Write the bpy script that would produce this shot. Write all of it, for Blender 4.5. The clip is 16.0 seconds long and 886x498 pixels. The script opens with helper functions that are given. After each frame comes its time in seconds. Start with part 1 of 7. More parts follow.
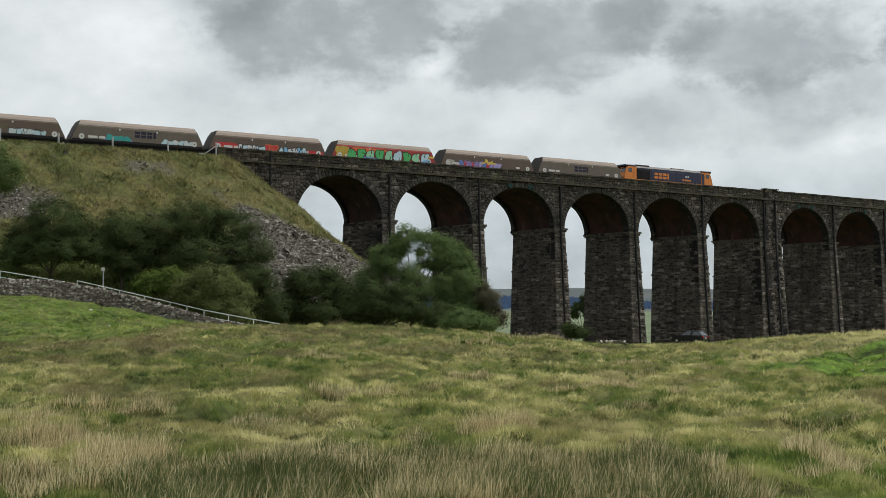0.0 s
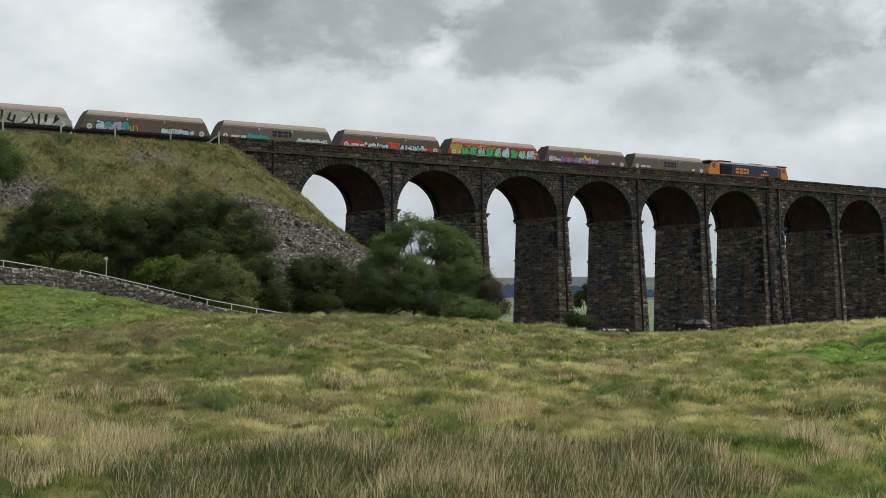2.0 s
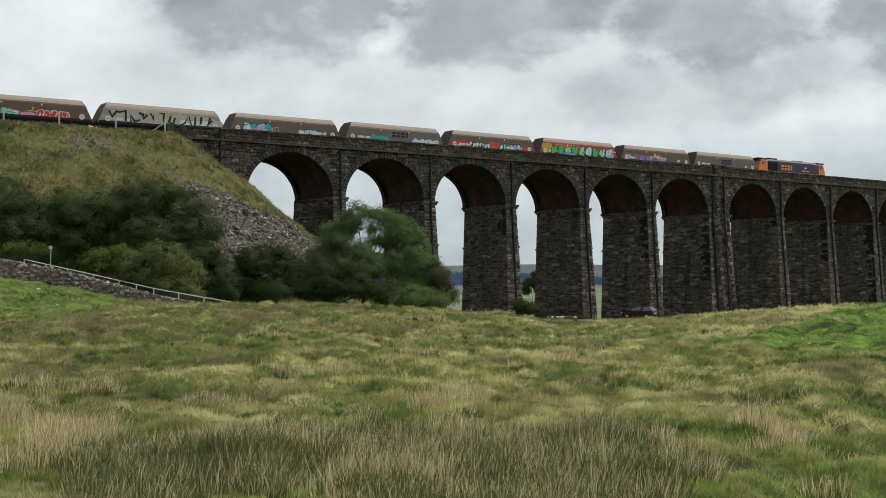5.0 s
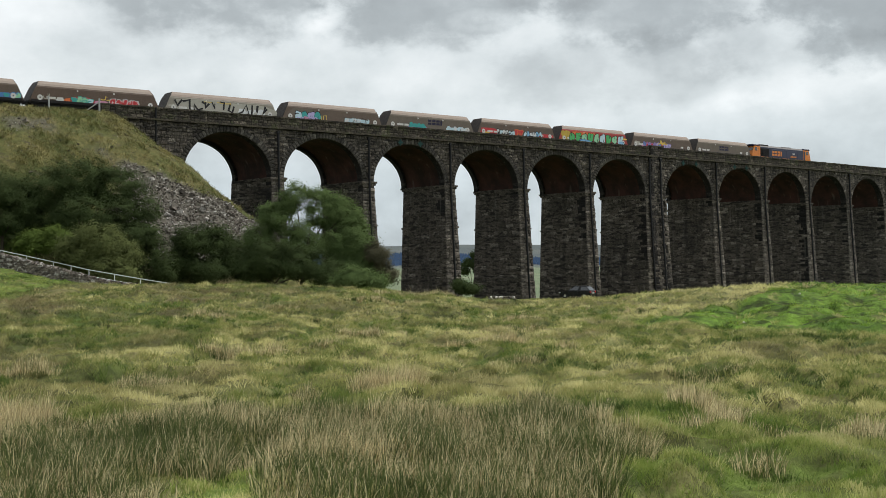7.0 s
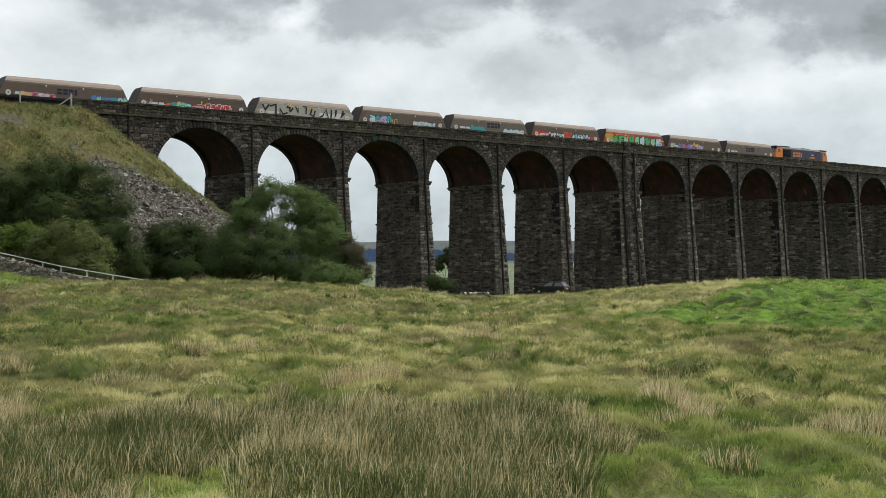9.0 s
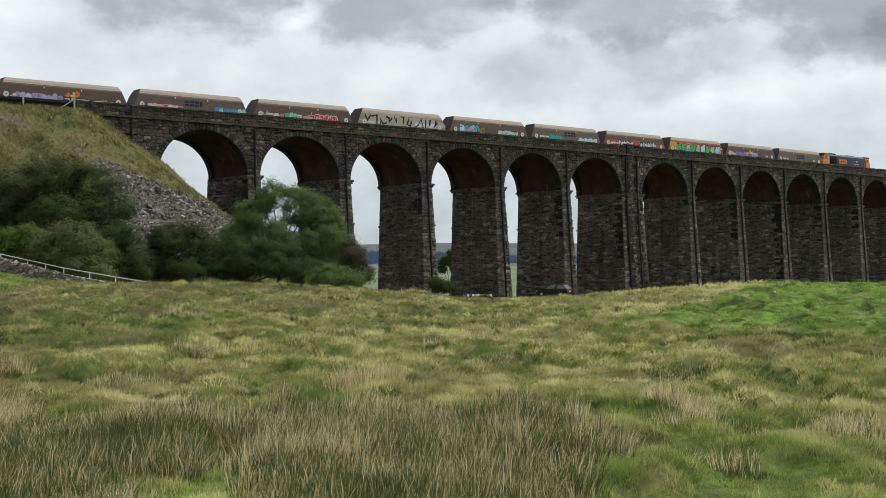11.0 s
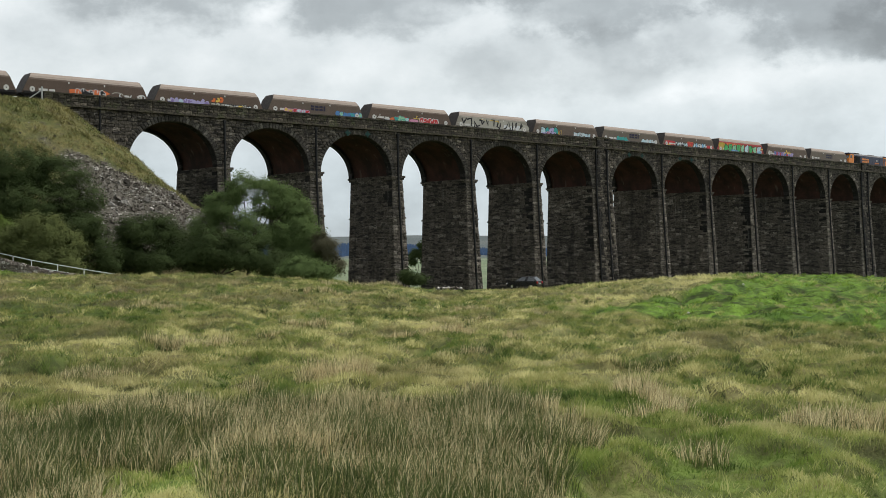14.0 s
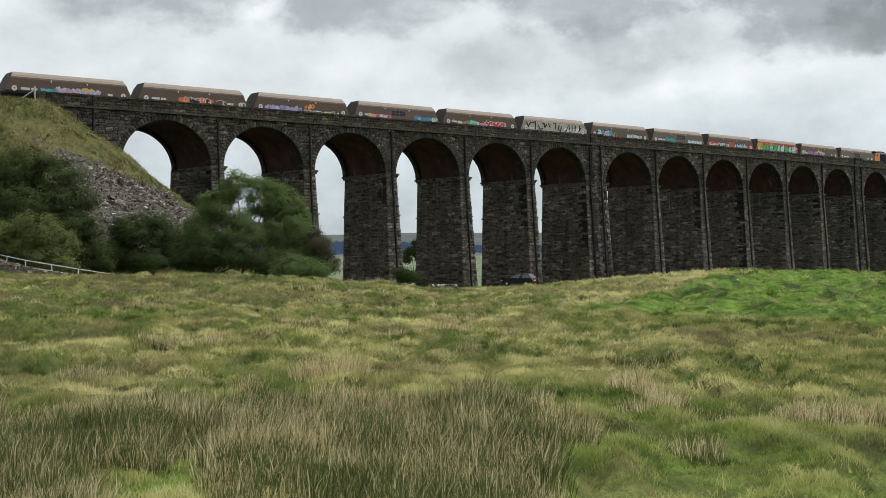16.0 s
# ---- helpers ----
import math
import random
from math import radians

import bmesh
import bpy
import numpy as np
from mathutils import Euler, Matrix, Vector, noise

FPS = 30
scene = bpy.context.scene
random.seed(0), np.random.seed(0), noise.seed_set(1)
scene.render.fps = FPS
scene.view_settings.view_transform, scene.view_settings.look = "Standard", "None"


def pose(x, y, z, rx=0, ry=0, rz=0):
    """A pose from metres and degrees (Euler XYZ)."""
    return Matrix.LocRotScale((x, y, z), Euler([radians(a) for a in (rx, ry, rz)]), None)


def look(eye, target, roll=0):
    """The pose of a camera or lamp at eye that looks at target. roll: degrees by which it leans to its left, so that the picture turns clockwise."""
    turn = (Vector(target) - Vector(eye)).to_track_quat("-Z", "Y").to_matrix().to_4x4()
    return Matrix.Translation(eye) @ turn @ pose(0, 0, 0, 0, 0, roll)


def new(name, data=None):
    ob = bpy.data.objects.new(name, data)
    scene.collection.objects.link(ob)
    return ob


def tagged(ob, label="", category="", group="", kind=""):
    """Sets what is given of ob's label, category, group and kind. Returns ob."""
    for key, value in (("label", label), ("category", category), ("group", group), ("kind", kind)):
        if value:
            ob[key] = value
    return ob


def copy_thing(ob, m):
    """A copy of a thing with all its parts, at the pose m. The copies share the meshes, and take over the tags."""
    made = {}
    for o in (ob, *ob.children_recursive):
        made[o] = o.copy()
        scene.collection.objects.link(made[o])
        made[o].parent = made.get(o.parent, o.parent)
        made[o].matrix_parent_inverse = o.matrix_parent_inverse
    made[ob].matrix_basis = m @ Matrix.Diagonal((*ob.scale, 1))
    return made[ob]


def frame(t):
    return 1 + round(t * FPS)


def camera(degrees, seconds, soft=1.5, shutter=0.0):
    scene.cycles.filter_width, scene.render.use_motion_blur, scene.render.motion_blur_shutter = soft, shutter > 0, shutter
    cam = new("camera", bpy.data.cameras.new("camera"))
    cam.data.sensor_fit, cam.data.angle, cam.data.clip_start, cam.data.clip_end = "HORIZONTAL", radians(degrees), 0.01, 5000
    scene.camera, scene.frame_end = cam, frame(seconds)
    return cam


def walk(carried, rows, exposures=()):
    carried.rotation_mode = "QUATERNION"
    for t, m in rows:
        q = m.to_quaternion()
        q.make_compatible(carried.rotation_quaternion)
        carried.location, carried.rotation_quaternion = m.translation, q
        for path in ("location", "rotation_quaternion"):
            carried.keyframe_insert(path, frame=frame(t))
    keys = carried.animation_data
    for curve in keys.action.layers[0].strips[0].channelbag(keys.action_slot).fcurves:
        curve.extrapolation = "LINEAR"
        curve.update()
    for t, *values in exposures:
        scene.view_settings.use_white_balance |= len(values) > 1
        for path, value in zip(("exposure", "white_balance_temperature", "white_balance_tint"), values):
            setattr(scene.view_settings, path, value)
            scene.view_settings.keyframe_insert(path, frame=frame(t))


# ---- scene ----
cam = camera(39.0, 16.0, soft=0.8)

EYE = 1.6
PATH = (
    (0.0, 0.0, 2.80, -0.15), (0.5, -0.01, 2.68, -0.02), (1.0, 0.18, 2.64, -0.08), (1.5, 0.38, 2.50, -0.17),
    (2.0, 0.13, 2.29, -0.06), (2.5, -0.14, 2.16, -0.02), (3.0, -0.43, 2.21, -0.09), (3.5, -0.86, 2.29, -0.15),
    (4.0, -1.16, 2.17, -0.11), (6.5, -4.35, 0.99, 0.42), (7.0, -5.00, 0.83, 0.34), (7.5, -5.72, 0.96, 0.33),
    (8.0, -6.02, 0.84, 0.32), (8.5, -6.13, 0.62, 0.29), (9.0, -6.18, 0.64, 0.38), (11.5, -6.05, 0.75, 0.31),
    (12.0, -6.26, 0.50, 0.27), (12.5, -6.73, 0.38, 0.24), (13.0, -7.05, 0.34, 0.23), (13.5, -7.22, 0.32, 0.34),
    (14.0, -7.41, 0.39, 0.29), (14.5, -7.63, 0.43, 0.28), (15.0, -7.76, 0.34, 0.32), (15.5, -7.82, 0.29, 0.47),
    (16.0, -7.66, 0.27, 0.65),
)
walk(cam, [(t, pose(0, 0, EYE, 90 + pitch, roll, yaw)) for t, yaw, pitch, roll in PATH], [(0, -0.04), (4, -0.04), (7, 0.12), (16, 0.14)])

# ---------------------------------------------------------------- world and sun
SUN_AZIMUTH, SUN_HEIGHT = 74.0, 54.0    # clockwise from the view's first direction, degrees


def make_world():
    world = bpy.data.worlds.new("overcast_sky")
    scene.world = world
    world.use_nodes = True
    nt = world.node_tree
    nt.nodes.clear()
    N = nt.nodes.new
    out = N("ShaderNodeOutputWorld")
    bg = N("ShaderNodeBackground")
    sky = N("ShaderNodeTexSky")
    sky.sky_type = "NISHITA"
    sky.sun_disc = False
    sky.sun_elevation = radians(SUN_HEIGHT)
    sky.sun_rotation = radians(SUN_AZIMUTH)
    geo = N("ShaderNodeTexCoord")

    def math_node(op, a, b=None, clamp=False):
        n = N("ShaderNodeMath")
        n.operation, n.use_clamp = op, clamp
        for i, v in enumerate((a, b)):
            if v is None:
                continue
            if isinstance(v, (int, float)):
                n.inputs[i].default_value = v
            else:
                nt.links.new(v, n.inputs[i])
        return n.outputs[0]

    sep = N("ShaderNodeSeparateXYZ")
    nt.links.new(geo.outputs["Generated"], sep.inputs[0])

    def fbm(scale, detail, rough, shift, distort=0.0):
        mp = N("ShaderNodeMapping")
        mp.inputs["Location"].default_value = shift
        mp.inputs["Scale"].default_value = (1.0, 1.0, 1.5)
        nt.links.new(geo.outputs["Generated"], mp.inputs["Vector"])
        n = N("ShaderNodeTexNoise")
        n.inputs["Scale"].default_value = scale
        n.inputs["Detail"].default_value = detail
        n.inputs["Roughness"].default_value = rough
        n.inputs["Distortion"].default_value = distort
        nt.links.new(mp.outputs[0], n.inputs["Vector"])
        return math_node("SUBTRACT", n.outputs["Fac"], 0.5)

    big = fbm(4.2, 5, 0.5, (3.1, 1.7, 0.4))
    mid = fbm(11.0, 8, 0.55, (7.3, 4.2, 1.2))
    puff = fbm(15.0, 9, 0.60, (1.3, 8.8, 2.2))
    wisp = fbm(24.0, 8, 0.6, (4.3, 2.8, 5.2))
    # heavier and lighter masses of the cloud sheet: azimuth, height, half-width, half-height, tilt, weight
    az = math_node("ARCTAN2", sep.outputs[0], sep.outputs[1])
    el = math_node("ARCSINE", sep.outputs[2])
    total = None
    for a, e, wa, we, tilt, weight in (
        (-5.6, 12.7, 5.6, 2.1, 0.0, -0.31), (-10.5, 13.8, 3.0, 1.4, 0.0, -0.18), (4.8, 12.2, 4.4, 1.9, 0.10, -0.31), (9.8, 12.9, 2.4, 1.3, -0.1, -0.16), (15.0, 11.9, 3.8, 1.7, 0.05, -0.25),
        (24.8, 11.3, 4.6, 2.4, -0.05, -0.36), (30.0, 10.4, 4.0, 2.2, 0.0, -0.30), (18.5, 9.6, 4.5, 1.3, 0.0, -0.10), (6.8, 11.2, 1.3, 0.45, 0.0, 0.10), (-0.6, 11.2, 1.0, 0.45, 0.2, 0.12),
        (18.3, 7.3, 1.5, 0.5, 0.1, 0.10), (21.3, 7.9, 3.9, 1.0, 0.12, 0.08), (18.8, 12.3, 1.2, 0.6, 0.0, 0.12), (-13.5, 12.0, 4.0, 2.2, 0.0, 0.08),
        (13.5, 8.6, 5.0, 1.5, 0.0, -0.14), (-3.0, 8.4, 6.0, 1.2, 0.0, -0.04),
    ):
        da = math_node("SUBTRACT", az, radians(a))
        de = math_node("SUBTRACT", math_node("SUBTRACT", el, radians(e)), math_node("MULTIPLY", da, tilt))
        da = math_node("DIVIDE", da, radians(wa))
        de = math_node("DIVIDE", de, radians(we))
        d2 = math_node("ADD", math_node("MULTIPLY", da, da), math_node("MULTIPLY", de, de))
        edge = math_node("ADD", math_node("SUBTRACT", 1.15, d2), math_node("MULTIPLY", puff, 4.6))
        mask = N("ShaderNodeMapRange")
        mask.interpolation_type = "SMOOTHSTEP"
        mask.inputs["From Min"].default_value = -0.70
        mask.inputs["From Max"].default_value = 0.90
        nt.links.new(edge, mask.inputs["Value"])
        mass = math_node("MULTIPLY", mask.outputs[0], weight)
        total = mass if total is None else math_node("ADD", total, mass)
    tone = math_node("ADD", math_node("MULTIPLY", big, 0.34), math_node("MULTIPLY", mid, 0.52))
    tone = math_node("ADD", tone, math_node("MULTIPLY", wisp, 0.22))
    tone = math_node("ADD", tone, total)
    # the sheet is thicker and bluer towards the horizon
    low = N("ShaderNodeMapRange")
    low.interpolation_type = "SMOOTHSTEP"
    low.inputs["From Min"].default_value = radians(1.5)
    low.inputs["From Max"].default_value = radians(8.5)
    low.inputs["To Min"].default_value = 1.0
    low.inputs["To Max"].default_value = 0.0
    nt.links.new(el, low.inputs["Value"])
    tone = math_node("ADD", tone, math_node("MULTIPLY", low.outputs[0], -0.19))
    tone = math_node("ADD", tone, 0.70, clamp=True)
    ramp = N("ShaderNodeValToRGB")
    nt.links.new(tone, ramp.inputs[0])
    el_ = ramp.color_ramp.elements
    el_[0].position, el_[0].color = 0.08, (0.225, 0.238, 0.236, 1)
    el_[1].position, el_[1].color = 0.95, (0.86, 0.885, 0.885, 1)
    e = el_.new(0.42)
    e.color = (0.385, 0.415, 0.42, 1)
    e = el_.new(0.66)
    e.color = (0.615, 0.655, 0.66, 1)
    # a little clear sky shines through the sheet
    mix = N("ShaderNodeMix")
    mix.data_type = "RGBA"
    mix.blend_type = "ADD"
    mix.inputs["Factor"].default_value = 0.012
    tint = N("ShaderNodeMix")
    tint.data_type = "RGBA"
    tint.blend_type = "MULTIPLY"
    nt.links.new(math_node("MULTIPLY", low.outputs[0], 0.8), tint.inputs["Factor"])
    nt.links.new(ramp.outputs[0], tint.inputs["A"])
    tint.inputs["B"].default_value = (0.90, 0.97, 1.05, 1)
    nt.links.new(tint.outputs["Result"], mix.inputs["A"])
    nt.links.new(sky.outputs[0], mix.inputs["B"])
    nt.links.new(mix.outputs["Result"], bg.inputs["Color"])
    bg.inputs["Strength"].default_value = 1.0
    nt.links.new(bg.outputs[0], out.inputs["Surface"])


make_world()
sun = new("sun", bpy.data.lights.new("sun", "SUN"))
sun.data.energy, sun.data.angle, sun.data.color = 2.8, radians(12), (1.0, 0.955, 0.89)
_a, _h = radians(SUN_AZIMUTH), radians(SUN_HEIGHT)
sun.matrix_world = look((math.sin(_a) * math.cos(_h) * 300, math.cos(_a) * math.cos(_h) * 300, math.sin(_h) * 300), (0, 0, 0))

# ---------------------------------------------------------------- materials


class Mat:
    """A small builder for node materials."""

    def __init__(self, name, rough=0.85, metal=0.0, spec=0.3):
        self.mat = bpy.data.materials.new(name)
        self.mat.use_nodes = True
        self.nt = self.mat.node_tree
        self.bsdf = self.nt.nodes["Principled BSDF"]
        self.bsdf.inputs["Roughness"].default_value = rough
        self.bsdf.inputs["Metallic"].default_value = metal
        self.bsdf.inputs["Specular IOR Level"].default_value = spec
        self.coord = None

    def node(self, kind, **inputs):
        n = self.nt.nodes.new(kind)
        for k, v in inputs.items():
            self.put(n.inputs[k.replace("_", " ")], v)
        return n

    def put(self, socket, v):
        if isinstance(v, bpy.types.NodeSocket):
            self.nt.links.new(v, socket)
        elif isinstance(v, tuple) and len(v) == 3 and socket.type == "RGBA":
            socket.default_value = (*v, 1)
        else:
            socket.default_value = v

    def where(self, world=False):
        if world:
            return self.node("ShaderNodeNewGeometry").outputs["Position"]
        return self.node("ShaderNodeTexCoord").outputs["Object"]

    def noise(self, scale, detail=4, rough=0.55, vec=None, stretch=None, shift=(0, 0, 0)):
        vec = vec or self.where()
        if stretch:
            mp = self.node("ShaderNodeMapping", Vector=vec, Scale=stretch, Location=shift)
            vec = mp.outputs[0]
        return self.node("ShaderNodeTexNoise", Vector=vec, Scale=scale, Detail=detail, Roughness=rough).outputs["Fac"]

    def ramp(self, fac, *stops):
        n = self.node("ShaderNodeValToRGB", Fac=fac)
        e = n.color_ramp.elements
        while len(e) < len(stops):
            e.new(0.5)
        for el, (p, c) in zip(e, stops):
            el.position = p
            el.color = (*c, 1) if isinstance(c, tuple) else (c, c, c, 1)
        return n.outputs[0]

    def mix(self, fac, a, b, blend="MIX"):
        n = self.nt.nodes.new("ShaderNodeMix")
        n.data_type, n.blend_type = "RGBA", blend
        self.put(n.inputs["Factor"], fac)
        self.put(n.inputs["A"], a)
        self.put(n.inputs["B"], b)
        return n.outputs["Result"]

    def math(self, op, a, b=0.0, clamp=False):
        n = self.nt.nodes.new("ShaderNodeMath")
        n.operation, n.use_clamp = op, clamp
        self.put(n.inputs[0], a)
        self.put(n.inputs[1], b)
        return n.outputs[0]

    def island(self):
        return self.node("ShaderNodeNewGeometry").outputs["Random Per Island"]

    def own(self):
        return self.node("ShaderNodeObjectInfo").outputs["Random"]

    def attribute(self, name):
        n = self.nt.nodes.new("ShaderNodeAttribute")
        n.attribute_name = name
        return n.outputs["Fac"]

    def bump(self, height, strength=0.4, distance=0.02):
        n = self.node("ShaderNodeBump", Height=height, Strength=strength, Distance=distance)
        self.nt.links.new(n.outputs[0], self.bsdf.inputs["Normal"])

    def colour(self, c):
        self.put(self.bsdf.inputs["Base Color"], c)
        return self.mat

    def rough(self, r):
        self.put(self.bsdf.inputs["Roughness"], r)


def plain(name, c, rough=0.6, metal=0.0, wear=0.25, scale=3.0, spec=0.3):
    """Paint or metal with dirt at two scales."""
    m = Mat(name, rough, metal, spec)
    n1 = m.noise(scale, 5, 0.6)
    n2 = m.noise(scale * 9, 4, 0.6)
    dark = tuple(v * (1 - wear) for v in c)
    light = tuple(min(1, v * (1 + wear * 0.6)) for v in c)
    col = m.mix(n1, dark, light)
    col = m.mix(m.math("MULTIPLY", n2, 0.35), col, tuple(v * 0.7 for v in c))
    m.rough(m.ramp(n1, (0.3, min(1, rough + 0.1)), (0.7, max(0, rough - 0.1))))
    return m.colour(col)


def stone(name, lo, hi, vary, moss=0.0, own=False, stain=0.5, share=0.10, wet=0.0, dash=0.0):
    """Rough gritstone: a tone for each block, grain, soot, lime runs and a little moss."""
    m = Mat(name, 0.92, 0, 0.2)
    w = m.where(True)
    tone = m.own() if own else m.island()
    base = m.mix(tone, lo, hi)
    base = m.mix(m.ramp(m.math("FRACT", m.math("MULTIPLY", tone, 7.31)), (0.0, 0.0), (1 - share - 0.06, 0.0), (1 - share, 1.0)), base, vary)
    grain = m.noise(5.5, 6, 0.68, w)
    lump = m.noise(1.9, 5, 0.65, w, (1, 1, 1.8))
    base = m.mix(m.math("MULTIPLY", m.ramp(lump, (0.36, 1.0), (0.52, 0.0)), 0.6), base, tuple(v * 0.5 for v in lo))
    base = m.mix(m.math("MULTIPLY", m.ramp(lump, (0.54, 0.0), (0.68, 1.0)), 0.45), base, tuple(v * 1.35 for v in hi))
    base = m.mix(m.math("MULTIPLY", m.ramp(grain, (0.38, 1.0), (0.56, 0.0)), 0.7), base, tuple(v * 0.35 for v in lo))
    soot = m.noise(0.33, 5, 0.6, w, (1.0, 1.0, 0.35))
    base = m.mix(m.math("MULTIPLY", m.ramp(soot, (0.42, 0.0), (0.66, 1.0)), stain), base, (0.024, 0.023, 0.022))
    streak = m.noise(0.9, 4, 0.6, w, (1.6, 1.6, 0.10), (4, 2, 0))
    base = m.mix(m.math("MULTIPLY", m.ramp(streak, (0.60, 0.0), (0.72, 1.0)), 0.30), base, (0.26, 0.245, 0.22))
    if dash:
        cut = m.noise(0.85, 3, 0.6, w, (0.8, 0.8, 3.4), (2, 9, 4))
        base = m.mix(m.math("MULTIPLY", m.ramp(cut, (0.53, 0.0), (0.59, 1.0)), dash), base, (0.020, 0.019, 0.018))
    if wet:
        run = m.noise(0.42, 3, 0.5, w, (1.5, 1.5, 0.03), (8, 5, 0))
        base = m.mix(m.math("MULTIPLY", m.ramp(run, (0.58, 0.0), (0.66, 1.0)), wet), base, (0.014, 0.014, 0.015))
    if moss:
        mo = m.noise(0.8, 5, 0.7, w)
        base = m.mix(m.math("MULTIPLY", m.ramp(mo, (0.52, 0.0), (0.68, 1.0)), moss), base, (0.09, 0.115, 0.04))
    m.bump(m.math("ADD", grain, lump), 1.0, 0.09)
    return m.colour(base)


M = {}


def make_materials():
    M["stone"] = stone("gritstone", (0.090, 0.078, 0.066), (0.190, 0.165, 0.138), (0.31, 0.275, 0.235), share=0.10, wet=0.35, dash=0.85, stain=0.48)
    M["stone_single"] = stone("gritstone_block", (0.090, 0.078, 0.066), (0.190, 0.165, 0.138), (0.31, 0.275, 0.235), own=True, share=0.10, wet=0.35, dash=0.85, stain=0.48)
    # lighter copy of the gritstone: the brighter light on pier fronts is painted in
    M["stone_lit_front"] = stone("lit_front_gritstone", (0.125, 0.110, 0.094), (0.245, 0.216, 0.184), (0.36, 0.32, 0.275), share=0.12, wet=0.30, dash=0.6, stain=0.40)
    # near-black gritstone for the ends of the arch barrels and the piers' dark strips
    M["stone_black"] = stone("black_gritstone", (0.014, 0.013, 0.013), (0.028, 0.026, 0.025), (0.055, 0.05, 0.046), share=0.05)
    M["stone_own"] = stone("gritstone_voussoir", (0.052, 0.048, 0.043), (0.120, 0.109, 0.096), (0.19, 0.175, 0.152), own=True)
    M["stone_top"] = stone("gritstone_parapet", (0.056, 0.049, 0.038), (0.122, 0.105, 0.081), (0.22, 0.19, 0.15), moss=0.4, stain=0.4, dash=0.6)
    M["mortar"] = stone("joint_mortar", (0.022, 0.020, 0.018), (0.036, 0.032, 0.028), (0.04, 0.036, 0.03))
    # soffits of engineering brick with lime runs
    m = Mat("soffit_brick", 0.9, 0, 0.2)
    w = m.where(True)
    b = m.mix(m.noise(6.0, 4, 0.6, w), (0.036, 0.017, 0.014), (0.094, 0.040, 0.030))
    b = m.mix(m.ramp(m.noise(0.45, 5, 0.6, w), (0.38, 0.75), (0.66, 0.0)), b, (0.016, 0.013, 0.012))
    b = m.mix(m.math("MULTIPLY", m.ramp(m.noise(0.8, 3, 0.5, w, (1.5, 1.5, 0.1)), (0.62, 0.0), (0.76, 1.0)), 0.2), b, (0.30, 0.25, 0.21))
    m.bump(m.noise(8, 4, 0.6, w), 0.5, 0.03)
    M["brick"] = m.colour(b)
    M["pipe"] = plain("cast_iron_pipe", (0.007, 0.007, 0.008), 0.55)
    M["teal"] = plain("teal_painted_iron", (0.022, 0.072, 0.068), 0.7, wear=0.5)
    # wagon paints
    for key, c in (("wagon_grey", (0.128, 0.107, 0.084)), ("wagon_brown", (0.096, 0.064, 0.047)), ("wagon_light", (0.265, 0.245, 0.205)),
                   ("wagon_mid", (0.110, 0.080, 0.060)), ("wagon_red", (0.33, 0.035, 0.032)), ("wagon_yellow", (0.48, 0.34, 0.045))):
        m = Mat(key, 0.6, 0, 0.35)
        w = m.where()
        dust = m.noise(0.8, 6, 0.6, w)
        run = m.noise(1.7, 5, 0.65, w, (2.2, 1, 0.12))
        b = m.mix(dust, tuple(v * 0.72 for v in c), tuple(min(1, v * 1.25) for v in c))
        b = m.mix(m.math("MULTIPLY", m.ramp(run, (0.48, 0.0), (0.72, 1.0)), 0.28), b, (0.115, 0.07, 0.045))
        b = m.mix(m.math("MULTIPLY", m.ramp(m.noise(9, 4, 0.6, w), (0.5, 0.0), (0.75, 1.0)), 0.3), b, (0.22, 0.18, 0.145))
        M[key] = m.colour(b)
    m = Mat("dusty_top", 0.8, 0, 0.2)
    b = m.mix(m.noise(0.7, 6, 0.65, None, (0.4, 3, 3)), (0.27, 0.218, 0.184), (0.41, 0.345, 0.300))
    b = m.mix(m.math("MULTIPLY", m.ramp(m.noise(3.5, 5, 0.7), (0.5, 0.0), (0.72, 1.0)), 0.4), b, (0.23, 0.16, 0.12))
    M["dusty"] = m.colour(b)
    M["wagon_end"] = plain("dark_wagon_end", (0.042, 0.034, 0.030), 0.7, wear=0.4)
    M["inside"] = plain("worn_steel_inside", (0.16, 0.125, 0.10), 0.6, 0.2)
    M["black"] = plain("sooty_black", (0.012, 0.011, 0.011), 0.7)
    M["white"] = plain("dirty_white_paint", (0.62, 0.61, 0.58), 0.6, wear=0.25)
    M["navy"] = plain("navy_paint", (0.010, 0.013, 0.045), 0.38, wear=0.3, spec=0.5)
    M["logo_navy"] = plain("navy_mark", (0.018, 0.016, 0.045), 0.5, wear=0.3)
    M["orange"] = plain("orange_paint", (0.66, 0.205, 0.025), 0.4, wear=0.25, spec=0.5)
    M["loco_roof"] = plain("grey_roof_paint", (0.085, 0.075, 0.075), 0.5, wear=0.4)
    M["glass"] = plain("dark_glass", (0.02, 0.024, 0.028), 0.1, spec=1.0)
    M["steel"] = plain("galvanised_steel", (0.45, 0.46, 0.46), 0.5, 0.5)
    M["rail_white"] = plain("pale_painted_rail", (0.70, 0.74, 0.69), 0.5)
    M["rail"] = plain("rusty_rail_steel", (0.14, 0.085, 0.055), 0.5, 0.6)
